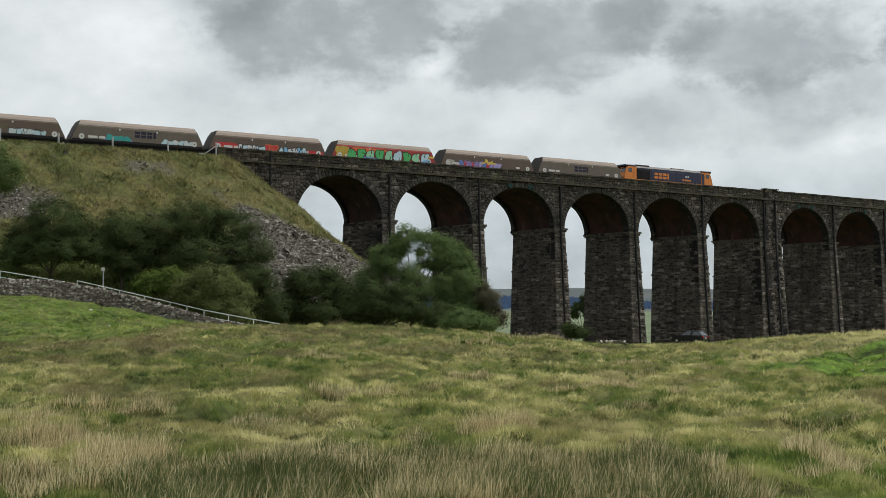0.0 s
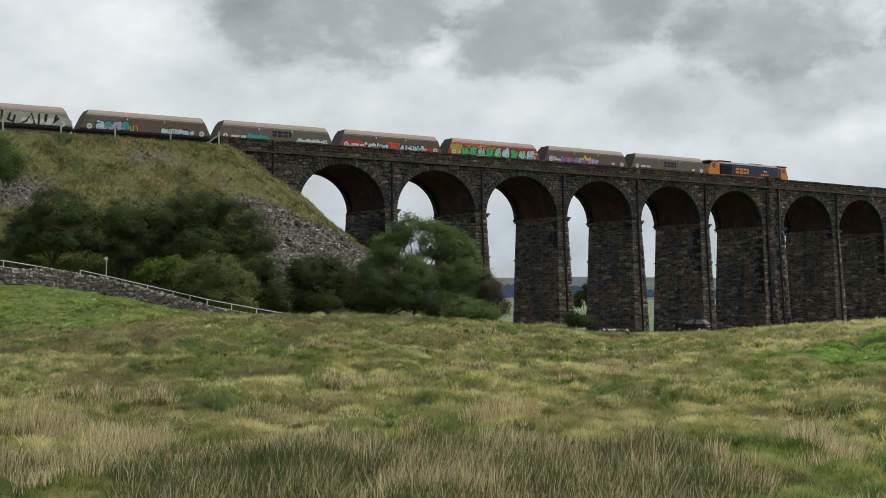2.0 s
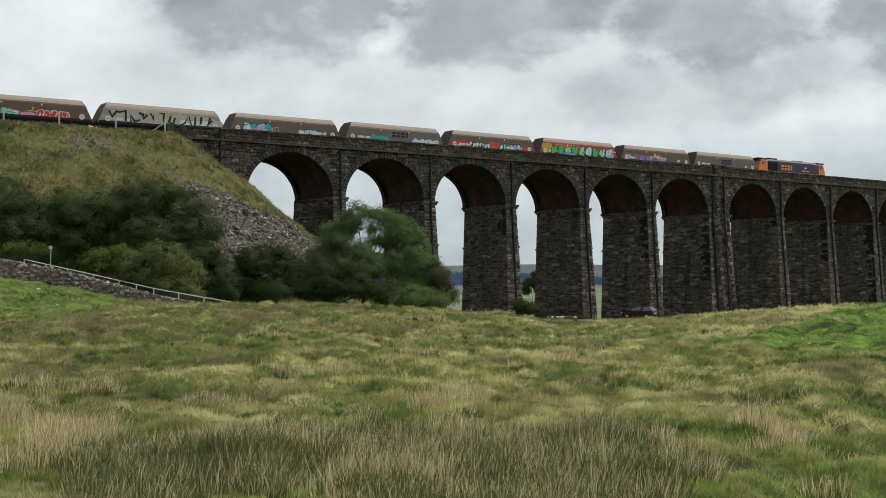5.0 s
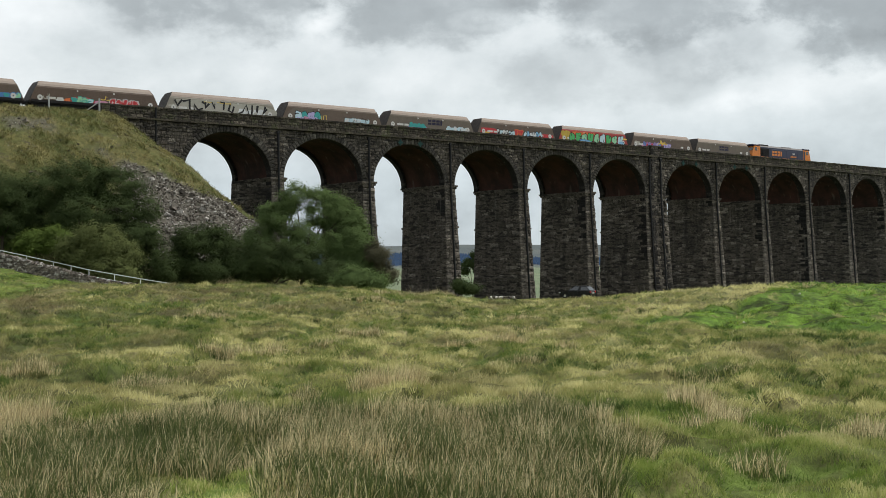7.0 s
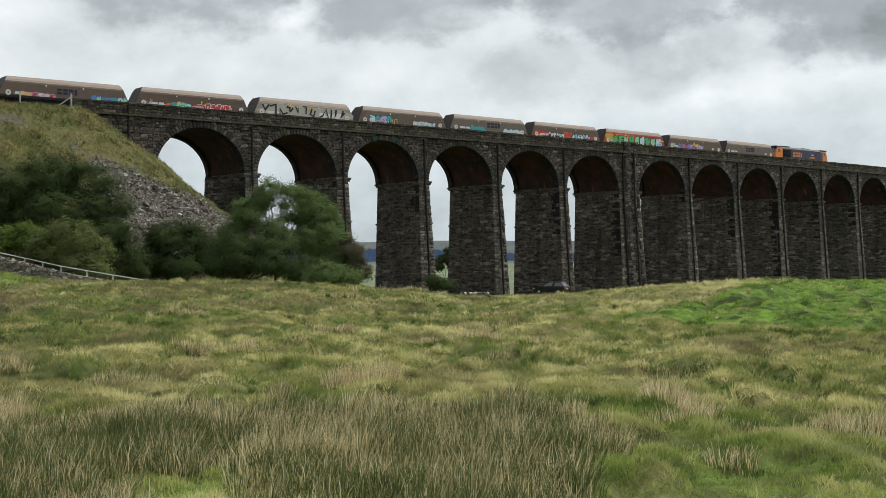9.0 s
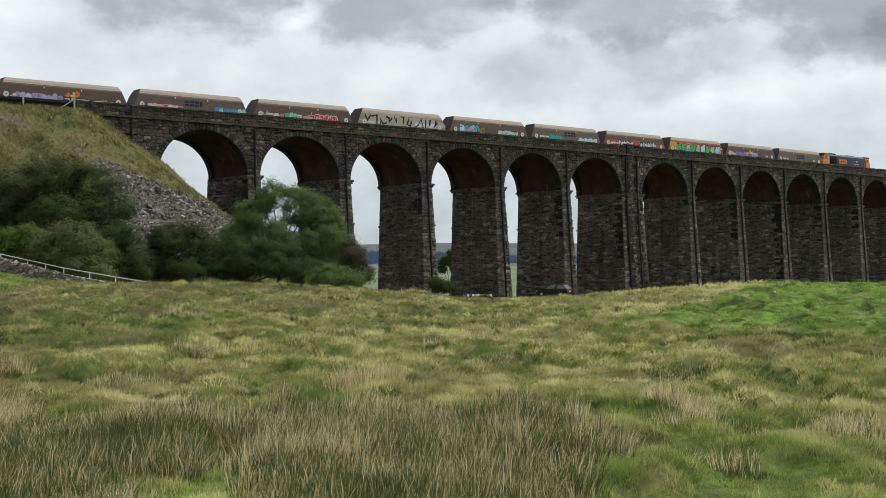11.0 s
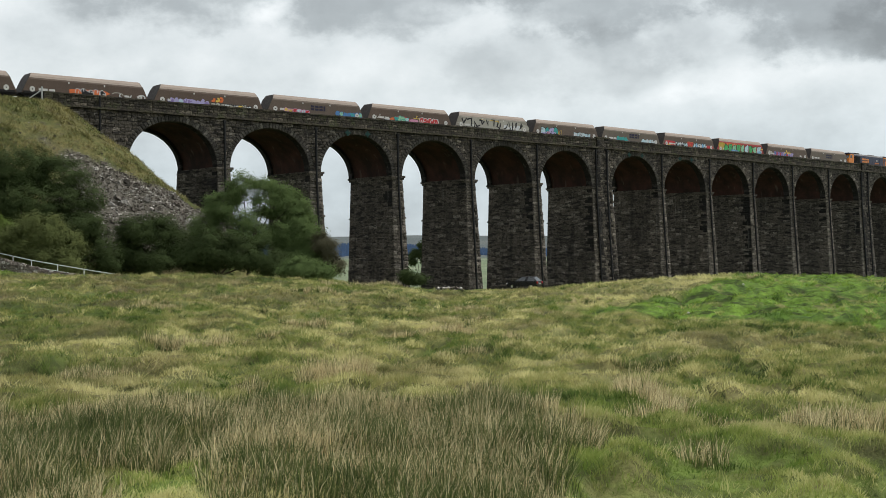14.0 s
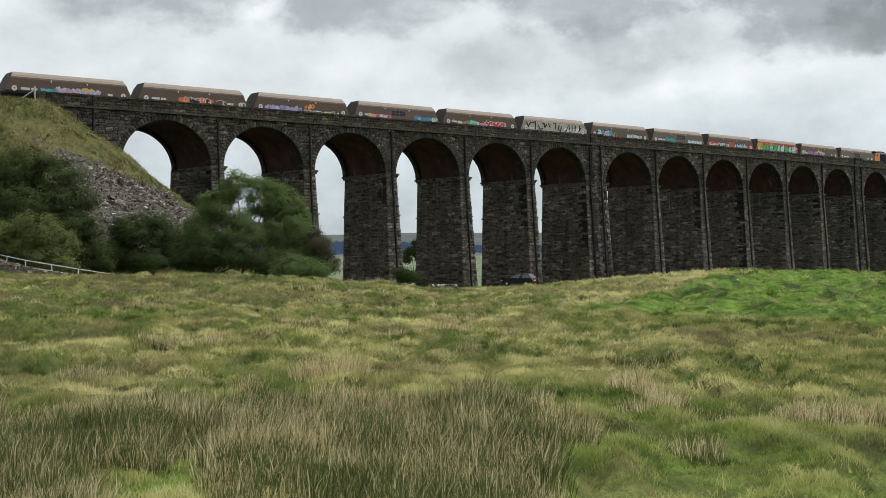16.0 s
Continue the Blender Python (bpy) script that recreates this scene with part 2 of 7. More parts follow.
    for key, c in (("g_white", (0.62, 0.64, 0.64)), ("g_ice", (0.50, 0.66, 0.72)), ("g_teal", (0.05, 0.35, 0.33)), ("g_green", (0.08, 0.42, 0.13)),
                   ("g_mint", (0.30, 0.60, 0.36)), ("g_blue", (0.08, 0.22, 0.48)), ("g_sky", (0.22, 0.45, 0.66)), ("g_purple", (0.25, 0.19, 0.42)),
                   ("g_lilac", (0.42, 0.38, 0.62)), ("g_pink", (0.62, 0.28, 0.42)), ("g_red", (0.52, 0.045, 0.05)), ("g_orange", (0.72, 0.17, 0.05)),
                   ("g_yellow", (0.70, 0.50, 0.10)), ("g_black", (0.016, 0.015, 0.017)), ("g_silver", (0.40, 0.385, 0.33))):
        M[key] = plain("spray_" + key[2:], c, 0.55, wear=0.28, scale=2.5)
    M["bark"] = plain("grey_bark", (0.075, 0.06, 0.045), 0.9, wear=0.4, scale=4)
    for key, a, b_ in (("leaf_dark", (0.048, 0.070, 0.027), (0.078, 0.107, 0.040)), ("leaf_mid", (0.090, 0.136, 0.050), (0.160, 0.220, 0.078)),
                       ("leaf_olive", (0.100, 0.120, 0.044), (0.165, 0.190, 0.070)), ("leaf_brown", (0.075, 0.074, 0.045), (0.140, 0.130, 0.080)),
                       ("leaf_fresh", (0.06, 0.10, 0.02), (0.15, 0.20, 0.05))):
        m = Mat(key, 0.95, 0, 0.06)
        b = m.mix(m.math("ADD", 0.32, m.math("MULTIPLY", m.island(), 0.38)), a, b_)
        b = m.mix(m.math("MULTIPLY", m.noise(0.8, 4, 0.6, m.where(True)), 0.6), b, tuple((x + y) * 0.35 for x, y in zip(a, b_)))
        m.colour(b)
        t = m.nt.nodes.new("ShaderNodeBsdfTranslucent")
        m.nt.links.new(b, t.inputs["Color"])
        ms = m.nt.nodes.new("ShaderNodeMixShader")
        ms.inputs[0].default_value = 0.32
        o = m.nt.nodes["Material Output"]
        m.nt.links.new(m.bsdf.outputs[0], ms.inputs[1])
        m.nt.links.new(t.outputs[0], ms.inputs[2])
        m.nt.links.new(ms.outputs[0], o.inputs["Surface"])
        M[key] = m.mat
    M["rubble"] = stone("limestone_rubble", (0.066, 0.058, 0.048), (0.235, 0.208, 0.174), (0.62, 0.59, 0.54), stain=0.2, share=0.21)
    M["drystone"] = stone("dry_stone", (0.095, 0.080, 0.066), (0.32, 0.275, 0.235), (0.60, 0.57, 0.52), stain=0.10, share=0.18)
    M["ballast"] = stone("ballast", (0.20, 0.19, 0.175), (0.30, 0.28, 0.26), (0.4, 0.38, 0.36), stain=0.1)
    M["car_paint"] = plain("black_car_paint", (0.008, 0.008, 0.010), 0.3, wear=0.2, spec=0.4)
    M["tail"] = plain("red_lamp_plastic", (0.42, 0.015, 0.02), 0.25, spec=0.6)
    M["chrome"] = plain("pale_metal", (0.6, 0.6, 0.62), 0.25, 0.8)


def grass_tones(m, w):
    """Grass colour from place: patches of green, straw and brown. The same tones serve the turf and the blades."""
    patch = m.noise(0.13, 5, 0.6, w, (1.0, 0.5, 1.0))
    mid = m.noise(0.55, 6, 0.65, w, (1.0, 0.55, 1.0), (9, 3, 0))
    straw = m.noise(0.36, 6, 0.68, w, (1.0, 0.36, 1.0), (31, 17, 0))
    c = m.mix(m.ramp(patch, (0.40, 0.0), (0.58, 1.0)), (0.150, 0.150, 0.042), (0.105, 0.150, 0.032))
    c = m.mix(m.ramp(mid, (0.46, 0.0), (0.62, 0.9)), c, (0.165, 0.132, 0.056))
    c = m.mix(m.ramp(mid, (0.32, 0.9), (0.46, 0.0)), c, (0.050, 0.075, 0.018))
    c = m.mix(m.ramp(straw, (0.52, 0.0), (0.60, 0.9)), c, (0.385, 0.335, 0.135))
    c = m.mix(m.ramp(m.noise(0.30, 5, 0.6, w, (1, 0.42, 1), (51, 7, 0)), (0.54, 0.0), (0.62, 0.8)), c, (0.078, 0.150, 0.022))
    return c


def make_ground_materials():
    m = Mat("rough_pasture", 0.95, 0, 0.15)
    w = m.where(True)
    c = m.mix(0.62, grass_tones(m, w), m.ramp(m.attribute("tone"), (0.0, (0.030, 0.050, 0.013)), (0.34, (0.085, 0.118, 0.028)), (0.55, (0.160, 0.168, 0.054)), (0.85, (0.33, 0.30, 0.140))))
    c = m.mix(m.attribute("brown"), c, (0.135, 0.108, 0.058))
    fine = m.noise(2.2, 6, 0.7, w, (1, 0.6, 1))
    lush = m.mix(m.ramp(m.noise(0.7, 6, 0.7, w, (1, 0.5, 1)), (0.36, 0.0), (0.58, 1.0)), (0.060, 0.118, 0.018), (0.158, 0.268, 0.038))
    # dark streaks put the shade of small terraces into the green
    lush = m.mix(m.math("MULTIPLY", m.ramp(m.noise(1.0, 5, 0.7, w, (0.4, 1.5, 1), (7, 1, 0)), (0.50, 0.0), (0.60, 1.0)), 0.85), lush, (0.030, 0.042, 0.012))
    lush = m.mix(m.ramp(m.noise(0.9, 4, 0.6, w, (1, 0.5, 1), (5, 5, 0)), (0.56, 0.0), (0.66, 0.8)), lush, (0.23, 0.225, 0.085))
    c = m.mix(m.attribute("lush"), c, lush)
    bank = m.mix(m.ramp(m.noise(0.22, 5, 0.65, w), (0.36, 0.0), (0.62, 1.0)), (0.158, 0.140, 0.054), (0.084, 0.099, 0.031))
    bank = m.mix(m.ramp(m.noise(0.45, 5, 0.7, w, None), (0.56, 0.0), (0.68, 0.8)), bank, (0.185, 0.158, 0.072))
    bank = m.mix(m.ramp(m.noise(0.7, 5, 0.7, w, (1, 1, 2.2), (3, 3, 3)), (0.56, 0.0), (0.64, 0.9)), bank, (0.075, 0.062, 0.044))
    low = m.node("ShaderNodeSeparateXYZ", Vector=w).outputs["Z"]
    meadow = m.mix(m.noise(0.6, 5, 0.7, w), (0.040, 0.066, 0.017), (0.105, 0.140, 0.036))
    bank = m.mix(m.ramp(m.math("MULTIPLY", m.math("ADD", low, m.math("MULTIPLY", m.noise(0.25, 4, 0.6, w), 4.0)), 0.05), (0.42, 1.0), (0.60, 0.0)), bank, meadow)
    c = m.mix(m.attribute("bank"), c, bank)
    scree = m.mix(m.noise(1.3, 6, 0.7, w), (0.075, 0.067, 0.057), (0.190, 0.172, 0.148))
    c = m.mix(m.attribute("scree"), c, scree)
    # grey-green fields and grey-blue fells: distance haze is put into their colours
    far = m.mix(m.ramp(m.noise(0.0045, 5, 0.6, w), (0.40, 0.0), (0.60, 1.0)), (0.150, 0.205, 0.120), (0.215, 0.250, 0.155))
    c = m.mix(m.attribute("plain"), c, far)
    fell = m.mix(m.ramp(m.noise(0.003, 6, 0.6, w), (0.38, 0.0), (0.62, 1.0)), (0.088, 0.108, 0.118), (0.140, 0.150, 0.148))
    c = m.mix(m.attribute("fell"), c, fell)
    c = m.mix(m.math("MULTIPLY", m.ramp(fine, (0.40, 1.0), (0.58, 0.0)), 0.8), c, m.mix(0.7, c, (0.02, 0.024, 0.008)))
    m.bump(m.noise(1.6, 7, 0.7, w), 0.9, 0.25)
    M["ground"] = m.colour(c)

    for key in ("grass", "rush"):
        m = Mat(key + "_blades", 0.75, 0, 0.2)
        w = m.where(True)
        if key == "grass":
            tone = m.math("ADD", m.attribute("tone"), m.math("MULTIPLY", m.math("SUBTRACT", m.island(), 0.5), 0.14))
            c = m.ramp(tone, (0.05, (0.040, 0.064, 0.016)), (0.28, (0.108, 0.172, 0.034)), (0.48, (0.215, 0.256, 0.068)),
                       (0.68, (0.385, 0.370, 0.140)), (1.0, (0.72, 0.67, 0.33)))
            c = m.mix(m.attribute("brown"), c, m.mix(m.island(), (0.165, 0.130, 0.068), (0.290, 0.235, 0.135)))
            lush = m.ramp(tone, (0.02, (0.050, 0.092, 0.015)), (0.36, (0.150, 0.262, 0.036)), (0.70, (0.270, 0.400, 0.066)), (1.0, (0.50, 0.48, 0.20)))
            # the same painted terrace shade darkens the blades
            lush = m.mix(m.math("MULTIPLY", m.ramp(m.noise(1.0, 5, 0.7, w, (0.4, 1.5, 1), (7, 1, 0)), (0.50, 0.0), (0.60, 1.0)), 0.75), lush, (0.030, 0.045, 0.012))
            c = m.mix(m.attribute("lush"), c, lush)
        else:
            green = m.mix(m.math("FRACT", m.math("MULTIPLY", m.island(), 5.3)), (0.046, 0.076, 0.020), (0.150, 0.180, 0.060))
            dry = m.mix(m.math("FRACT", m.math("MULTIPLY", m.island(), 9.7)), (0.265, 0.200, 0.090), (0.90, 0.79, 0.48))
            # stems dry out from the tip down, some of them whole
            f = m.math("ADD", m.math("MULTIPLY", m.island(), 0.62), m.attribute("dry"))
            f = m.math("ADD", f, m.math("MULTIPLY", m.math("SUBTRACT", m.attribute("up"), 0.5), 0.46))
            c = m.mix(m.ramp(f, (0.56, 0.0), (0.70, 1.0)), green, dry)
        m.colour(c)
        t = m.nt.nodes.new("ShaderNodeBsdfTranslucent")
        m.nt.links.new(c, t.inputs["Color"])
        ms = m.nt.nodes.new("ShaderNodeMixShader")
        ms.inputs[0].default_value = 0.4
        m.nt.links.new(m.bsdf.outputs[0], ms.inputs[1])
        m.nt.links.new(t.outputs[0], ms.inputs[2])
        m.nt.links.new(ms.outputs[0], m.nt.nodes["Material Output"].inputs["Surface"])
        M[key] = m.mat
    # the blue of distance haze is mixed into the conifers' own colour
    m = Mat("haze_blue_conifers", 0.95, 0, 0.1)
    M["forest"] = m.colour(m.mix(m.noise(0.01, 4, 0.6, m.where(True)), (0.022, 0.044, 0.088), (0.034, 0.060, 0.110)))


make_materials()
make_ground_materials()

# ---------------------------------------------------------------- geometry helpers


class Geo:
    """Collects vertices and faces of one mesh."""

    def __init__(self):
        self.v, self.f, self.m = [], [], []

    def add(self, verts, faces, mat=0):
        o = len(self.v)
        self.v.extend(tuple(p) for p in verts)
        self.f.extend(tuple(i + o for i in f) for f in faces)
        self.m.extend([mat] * len(faces))

    def box(self, x0, y0, z0, x1, y1, z1, bevel=0.0, mat=0, at=None):
        b = min(bevel, abs(x1 - x0) / 2.2, abs(y1 - y0) / 2.2, abs(z1 - z0) / 2.2)
        if b <= 0:
            v = [(x, y, z) for z in (z0, z1) for x, y in ((x0, y0), (x1, y0), (x1, y1), (x0, y1))]
            f = [(0, 3, 2, 1), (4, 5, 6, 7), (0, 1, 5, 4), (1, 2, 6, 5), (2, 3, 7, 6), (3, 0, 4, 7)]
        else:
            bm = bmesh.new()
            bmesh.ops.create_cube(bm, size=1.0)
            for p in bm.verts:
                p.co = Vector(((x0 + x1) / 2 + p.co.x * (x1 - x0), (y0 + y1) / 2 + p.co.y * (y1 - y0), (z0 + z1) / 2 + p.co.z * (z1 - z0)))
            bmesh.ops.bevel(bm, geom=bm.edges[:], offset=b, segments=1, affect="EDGES")
            bm.verts.index_update()
            v = [tuple(p.co) for p in bm.verts]
            f = [tuple(q.index for q in face.verts) for face in bm.faces]
            bm.free()
        if at is not None:
            v = [tuple(at @ Vector(p)) for p in v]
        self.add(v, f, mat)

    def prism(self, profile, y0, y1, mat=0):
        """A profile of (x, z) points, counter-clockwise seen from -y, drawn along y."""
        n = len(profile)
        v = [(x, y0, z) for x, z in profile] + [(x, y1, z) for x, z in profile]
        f = [tuple(range(n)), tuple(range(2 * n - 1, n - 1, -1))]
        f += [(i, i + n, (i + 1) % n + n, (i + 1) % n) for i in range(n)]
        self.add(v, f, mat)

    def tube(self, a, b, r0, r1=None, n=8, mat=0, caps=True):
        r1 = r0 if r1 is None else r1
        a, b = Vector(a), Vector(b)
        d = (b - a).normalized()
        u = d.orthogonal().normalized()
        w = d.cross(u)
        v = []
        for p, r in ((a, r0), (b, r1)):
            v += [p + r * (math.cos(2 * math.pi * i / n) * u + math.sin(2 * math.pi * i / n) * w) for i in range(n)]
        f = [(i, (i + 1) % n, (i + 1) % n + n, i + n) for i in range(n)]
        if caps:
            f += [tuple(range(n - 1, -1, -1)), tuple(range(n, 2 * n))]
        self.add(v, f, mat)

    def mesh(self, name, *mats):
        me = bpy.data.meshes.new(name)
        me.from_pydata(self.v, [], self.f)
        for m in mats:
            me.materials.append(m)
        if len(mats) > 1:
            me.polygons.foreach_set("material_index", self.m)
        me.update()
        return me


def part(name, geo, material, parent, label=""):
    """One mesh under a thing or a part."""
    mats = material if isinstance(material, (list, tuple)) else [material]
    ob = new(name, geo.mesh(name, *mats) if isinstance(geo, Geo) else geo)
    ob.parent = parent
    return tagged(ob, label)


def thing(name, label, category, group="", kind="", at=None, data=None):
    ob = new(name, data)
    if at is not None:
        ob.matrix_basis = at
    return tagged(ob, label, category, group, kind)


def big_mesh(name, verts, tris=None, quads=None, attributes=None, smooth=False):
    """A mesh from arrays."""
    me = bpy.data.meshes.new(name)
    tris = np.zeros((0, 3), np.int32) if tris is None else np.asarray(tris, np.int32)
    quads = np.zeros((0, 4), np.int32) if quads is None else np.asarray(quads, np.int32)
    me.vertices.add(len(verts))
    me.vertices.foreach_set("co", np.asarray(verts, np.float32).ravel())
    loops = np.concatenate([tris.ravel(), quads.ravel()])
    me.loops.add(len(loops))
    me.loops.foreach_set("vertex_index", loops)
    n = len(tris) + len(quads)
    me.polygons.add(n)
    me.polygons.foreach_set("loop_start", np.concatenate([np.arange(len(tris)) * 3, len(tris) * 3 + np.arange(len(quads)) * 4]).astype(np.int32))
    for key, values in (attributes or {}).items():
        a = me.attributes.new(key, "FLOAT", "POINT")
        a.data.foreach_set("value", np.asarray(values, np.float32))
    if smooth:
        me.polygons.foreach_set("use_smooth", np.ones(n, bool))
    me.update(calc_edges=True)
    return me


# ---------------------------------------------------------------- the line of the viaduct
X0, Y0, HEAD, BEND = -7.849, 178.639, 0.569, 0.000465
RADIUS = 1.0 / BEND
CX, CY = X0 - math.sin(HEAD) * RADIUS, Y0 + math.cos(HEAD) * RADIUS


def on_line(s, w, z):
    """A place s along the near face of the viaduct, w behind that face, z over the eye's level."""
    th = HEAD + BEND * s
    return (CX + (RADIUS - w) * math.sin(th), CY - (RADIUS - w) * math.cos(th), z + EYE)


def line_coords(x, y):
    dx, dy = x - CX, y - CY
    return (np.arctan2(dx, -dy) - HEAD) / BEND, RADIUS - np.hypot(dx, dy)


# ---------------------------------------------------------------- ground
def smooth01(v):
    v = np.clip(v, 0, 1)
    return v * v * (3 - 2 * v)


def lattice(x, y, seed):
    """Smooth value noise in -1..1 on a unit lattice."""
    xi, yi = np.floor(x), np.floor(y)
    fx, fy = smooth01(x - xi), smooth01(y - yi)

    def h(i, j):
        v = np.sin(i * 127.1 + j * 311.7 + seed * 74.7) * 43758.5453
        return (v - np.floor(v)) * 2 - 1
    return (h(xi, yi) * (1 - fx) + h(xi + 1, yi) * fx) * (1 - fy) + (h(xi, yi + 1) * (1 - fx) + h(xi + 1, yi + 1) * fx) * fy


CREST_AZ = (-180, -60, -25, -19.5, -12.3, -5.8, 0.4, 3, 7.1, 10.4, 13.1, 16.8, 20, 21.7, 25.6, 40, 180)
CREST_EL = (-1.6, -1.6, -1.5, -1.41, -0.82, -0.77, -0.88, -1.12, -1.74, -1.67, -1.29, -0.96, -0.78, -0.93, -0.98, -1.05, -1.6)
FIELD_AZ = (-180, -60, -25, -19.5, -17.2, -14.8, -12.3, -10, -7, -3, 0, 5, 11, 20, 40, 180)
FIELD_Z = (-2, -1, 1.5, 1.6, 1.5, 0.5, -1.1, -2.0, -2.6, -3.1, -3.5, -4.0, -4.0, -3.0, -2.4, -2)


def ground_table():
    az = np.arange(-180, 181, 1.5)
    r = np.arange(0, 402, 2.0)
    t = np.zeros((len(az), len(r)))
    for i, a in enumerate(az):
        crest = np.interp(a, CREST_AZ, CREST_EL)
        rc = np.interp(a, (-25, -12, 10, 16, 30), (88, 98, 104, 90, 86))
        zc = rc * math.tan(math.radians(crest))
        field = np.interp(a, FIELD_AZ, FIELD_Z)
        foot = np.interp(a, (-30, -15, -8, 0, 6, 15, 40), (2.4, 2.0, -2.3, -4.2, -4.3, -4.0, -3.6))
        base = np.interp(a, (-30, -8, 4, 40), (2.5, -3.5, -6.8, -6.3))
        t[i] = np.interp(r, (0, 5, 13, 32, 58, rc, 122, 160, 205, 290, 402),
                         (-EYE, -1.75, -2.35, -3.05, -2.75 + 0.12 * (zc + 1.5), zc, field, foot, base, base - 1.2, -9.0))
    kernel = np.exp(-0.5 * (np.arange(-6, 7) / 2.4) ** 2)
    kernel /= kernel.sum()
    for i in range(len(az)):
        row = np.concatenate([np.full(6, t[i, 0]), t[i], np.full(6, t[i, -1])])
        t[i] = np.convolve(row, kernel, "valid")
    for j in range(len(r)):
        k = kernel[4:9] / kernel[4:9].sum()
        col = np.concatenate([t[-3:-1, j], t[:, j], t[1:3, j]])
        t[:, j] = np.convolve(col, k, "valid")
    return t


TABLE = ground_table()


def bank_height(s, w):
    """The railway embankment, over the eye's level; it ends in a cone round the abutment."""
    ds = np.maximum(s + 26.0, 0)
    dw = np.maximum(np.maximum(-0.6 - w, w - 11.6), 0)
    d = np.hypot(ds, dw)
    near = 20.25 - 0.80 * (np.sqrt(d * d + 4.0) - 2.0)
    ds = np.maximum(290 - s, 0)
    d = np.hypot(ds, dw)
    return np.maximum(near, 20.25 - 0.80 * (np.sqrt(d * d + 4.0) - 2.0))


def lush_at(x, y):
    r, a = np.hypot(x, y), np.degrees(np.arctan2(x, y))
    wob = 2.2 * lattice(x / 9, y / 9, 21) + 1.0 * lattice(x / 3, y / 3, 22)
    left = 0.58 * smooth01((-9.5 - a + wob) / 2.5) * smooth01((r - 86 + 3 * wob) / 6) * smooth01((138 - r + wob) / 3)
    right = smooth01((a - 13.0 + wob - (r - 60) * 0.02) / 2.0) * smooth01((r - (59 - (a - 13) * 0.95) + 1.5 * wob) / 4) * smooth01((101 - r) / 4)
    crown = smooth01((r - np.interp(a, (14.3, 17.3, 20.0, 22.0), (64.5, 68.0, 76.0, 79.0)) + 1.2 * wob) / 3) * smooth01((21.6 - a + 0.4 * wob) / 1.2)
    right = right * (1 - 0.92 * crown) * smooth01((55 - a) / 6)
    return np.clip(left + right, 0, 1)


def hummock(x, y):
    """Tussock mounds about a metre across: 1 on top, below 0 in the dips."""
    v = lattice(x / 0.82 + 0.5 * lattice(x / 2.2, y / 2.2, 8), y / 0.86, 3) + 0.5 * lattice(x / 0.42, y / 0.44, 4)
    return np.sign(v) * np.abs(v) ** 0.75


def height(x, y):
    """The ground's height in the world."""
    x, y = np.asarray(x, float), np.asarray(y, float)
    r, a = np.hypot(x, y), np.degrees(np.arctan2(x, y))
    fi = (a + 180) / 1.5
    ri = np.minimum(r / 2.0, TABLE.shape[1] - 1.001)
    i0 = np.clip(fi.astype(int), 0, TABLE.shape[0] - 2)
    j0 = ri.astype(int)
    fa, fr = fi - i0, ri - j0
    z = (TABLE[i0, j0] * (1 - fa) + TABLE[i0 + 1, j0] * fa) * (1 - fr) + (TABLE[i0, j0 + 1] * (1 - fa) + TABLE[i0 + 1, j0 + 1] * fa) * fr
    # plain beyond the viaduct, then the fells
    far = np.interp(r, (0, 400, 1500, 2300, 3000, 3700, 4400), (-9, -9, -11, 2, 38, 70, 76))
    ridge = 1 + 0.10 * lattice(a / 7.0, r * 0 + 3.3, 5) + 0.03 * lattice(a / 1.7, r * 0 + 1.3, 6)
    far = np.where(far > 0, far * ridge, far)
    z = np.where(r > 400, far, z)
    amount = np.clip(1.2 - r / 700, 0, 1)
    z = z + amount * (0.16 * lattice(x / 5.5, y / 5.5, 1) + 0.15 * lattice(x / 2.1, y / 2.1, 2) + 0.21 * hummock(x, y)) * np.clip(r / 10, 0.1, 1)
    z = z + lush_at(x, y) * (0.34 * lattice(x / 3.8 + 3, y / 2.2, 81) + 0.26 * lattice(x / 1.7, y / 1.5, 82)) * smooth01((82 - r) / 12 + (a < 0)) * (r < 140)
    s, w = line_coords(x, y)
    ok = (np.abs(w) < 80) & (s > -700) & (s < 800)
    b = np.where(ok, bank_height(s, w), -1e3)
    rough = 0.38 * lattice(x / 3.1, y / 3.1, 11) + 0.22 * lattice(x / 1.1, y / 1.1, 12)
    top = np.clip((20.2 - b) / 2.0, 0.0, 1)
    b = b + rough * top
    # a soft foot where the bank meets the field
    k = 1.2
    hh = np.clip(0.5 + 0.5 * (b - z) / k, 0, 1)
    z = z * (1 - hh) + b * hh + k * hh * (1 - hh)
    return z + EYE


def spread(mid, grow, end):
    """Lattice lines carried on ever wider beyond both ends."""
    out, v, d = [], mid[-1], 0.75
    while v < end:
        d *= grow
        v += d
        out.append(v)
    inn, v, d = [], mid[0], 0.75
    while v > -end:
        d *= grow
        v -= d
        inn.append(v)
    return np.concatenate([inn[::-1], mid, out])


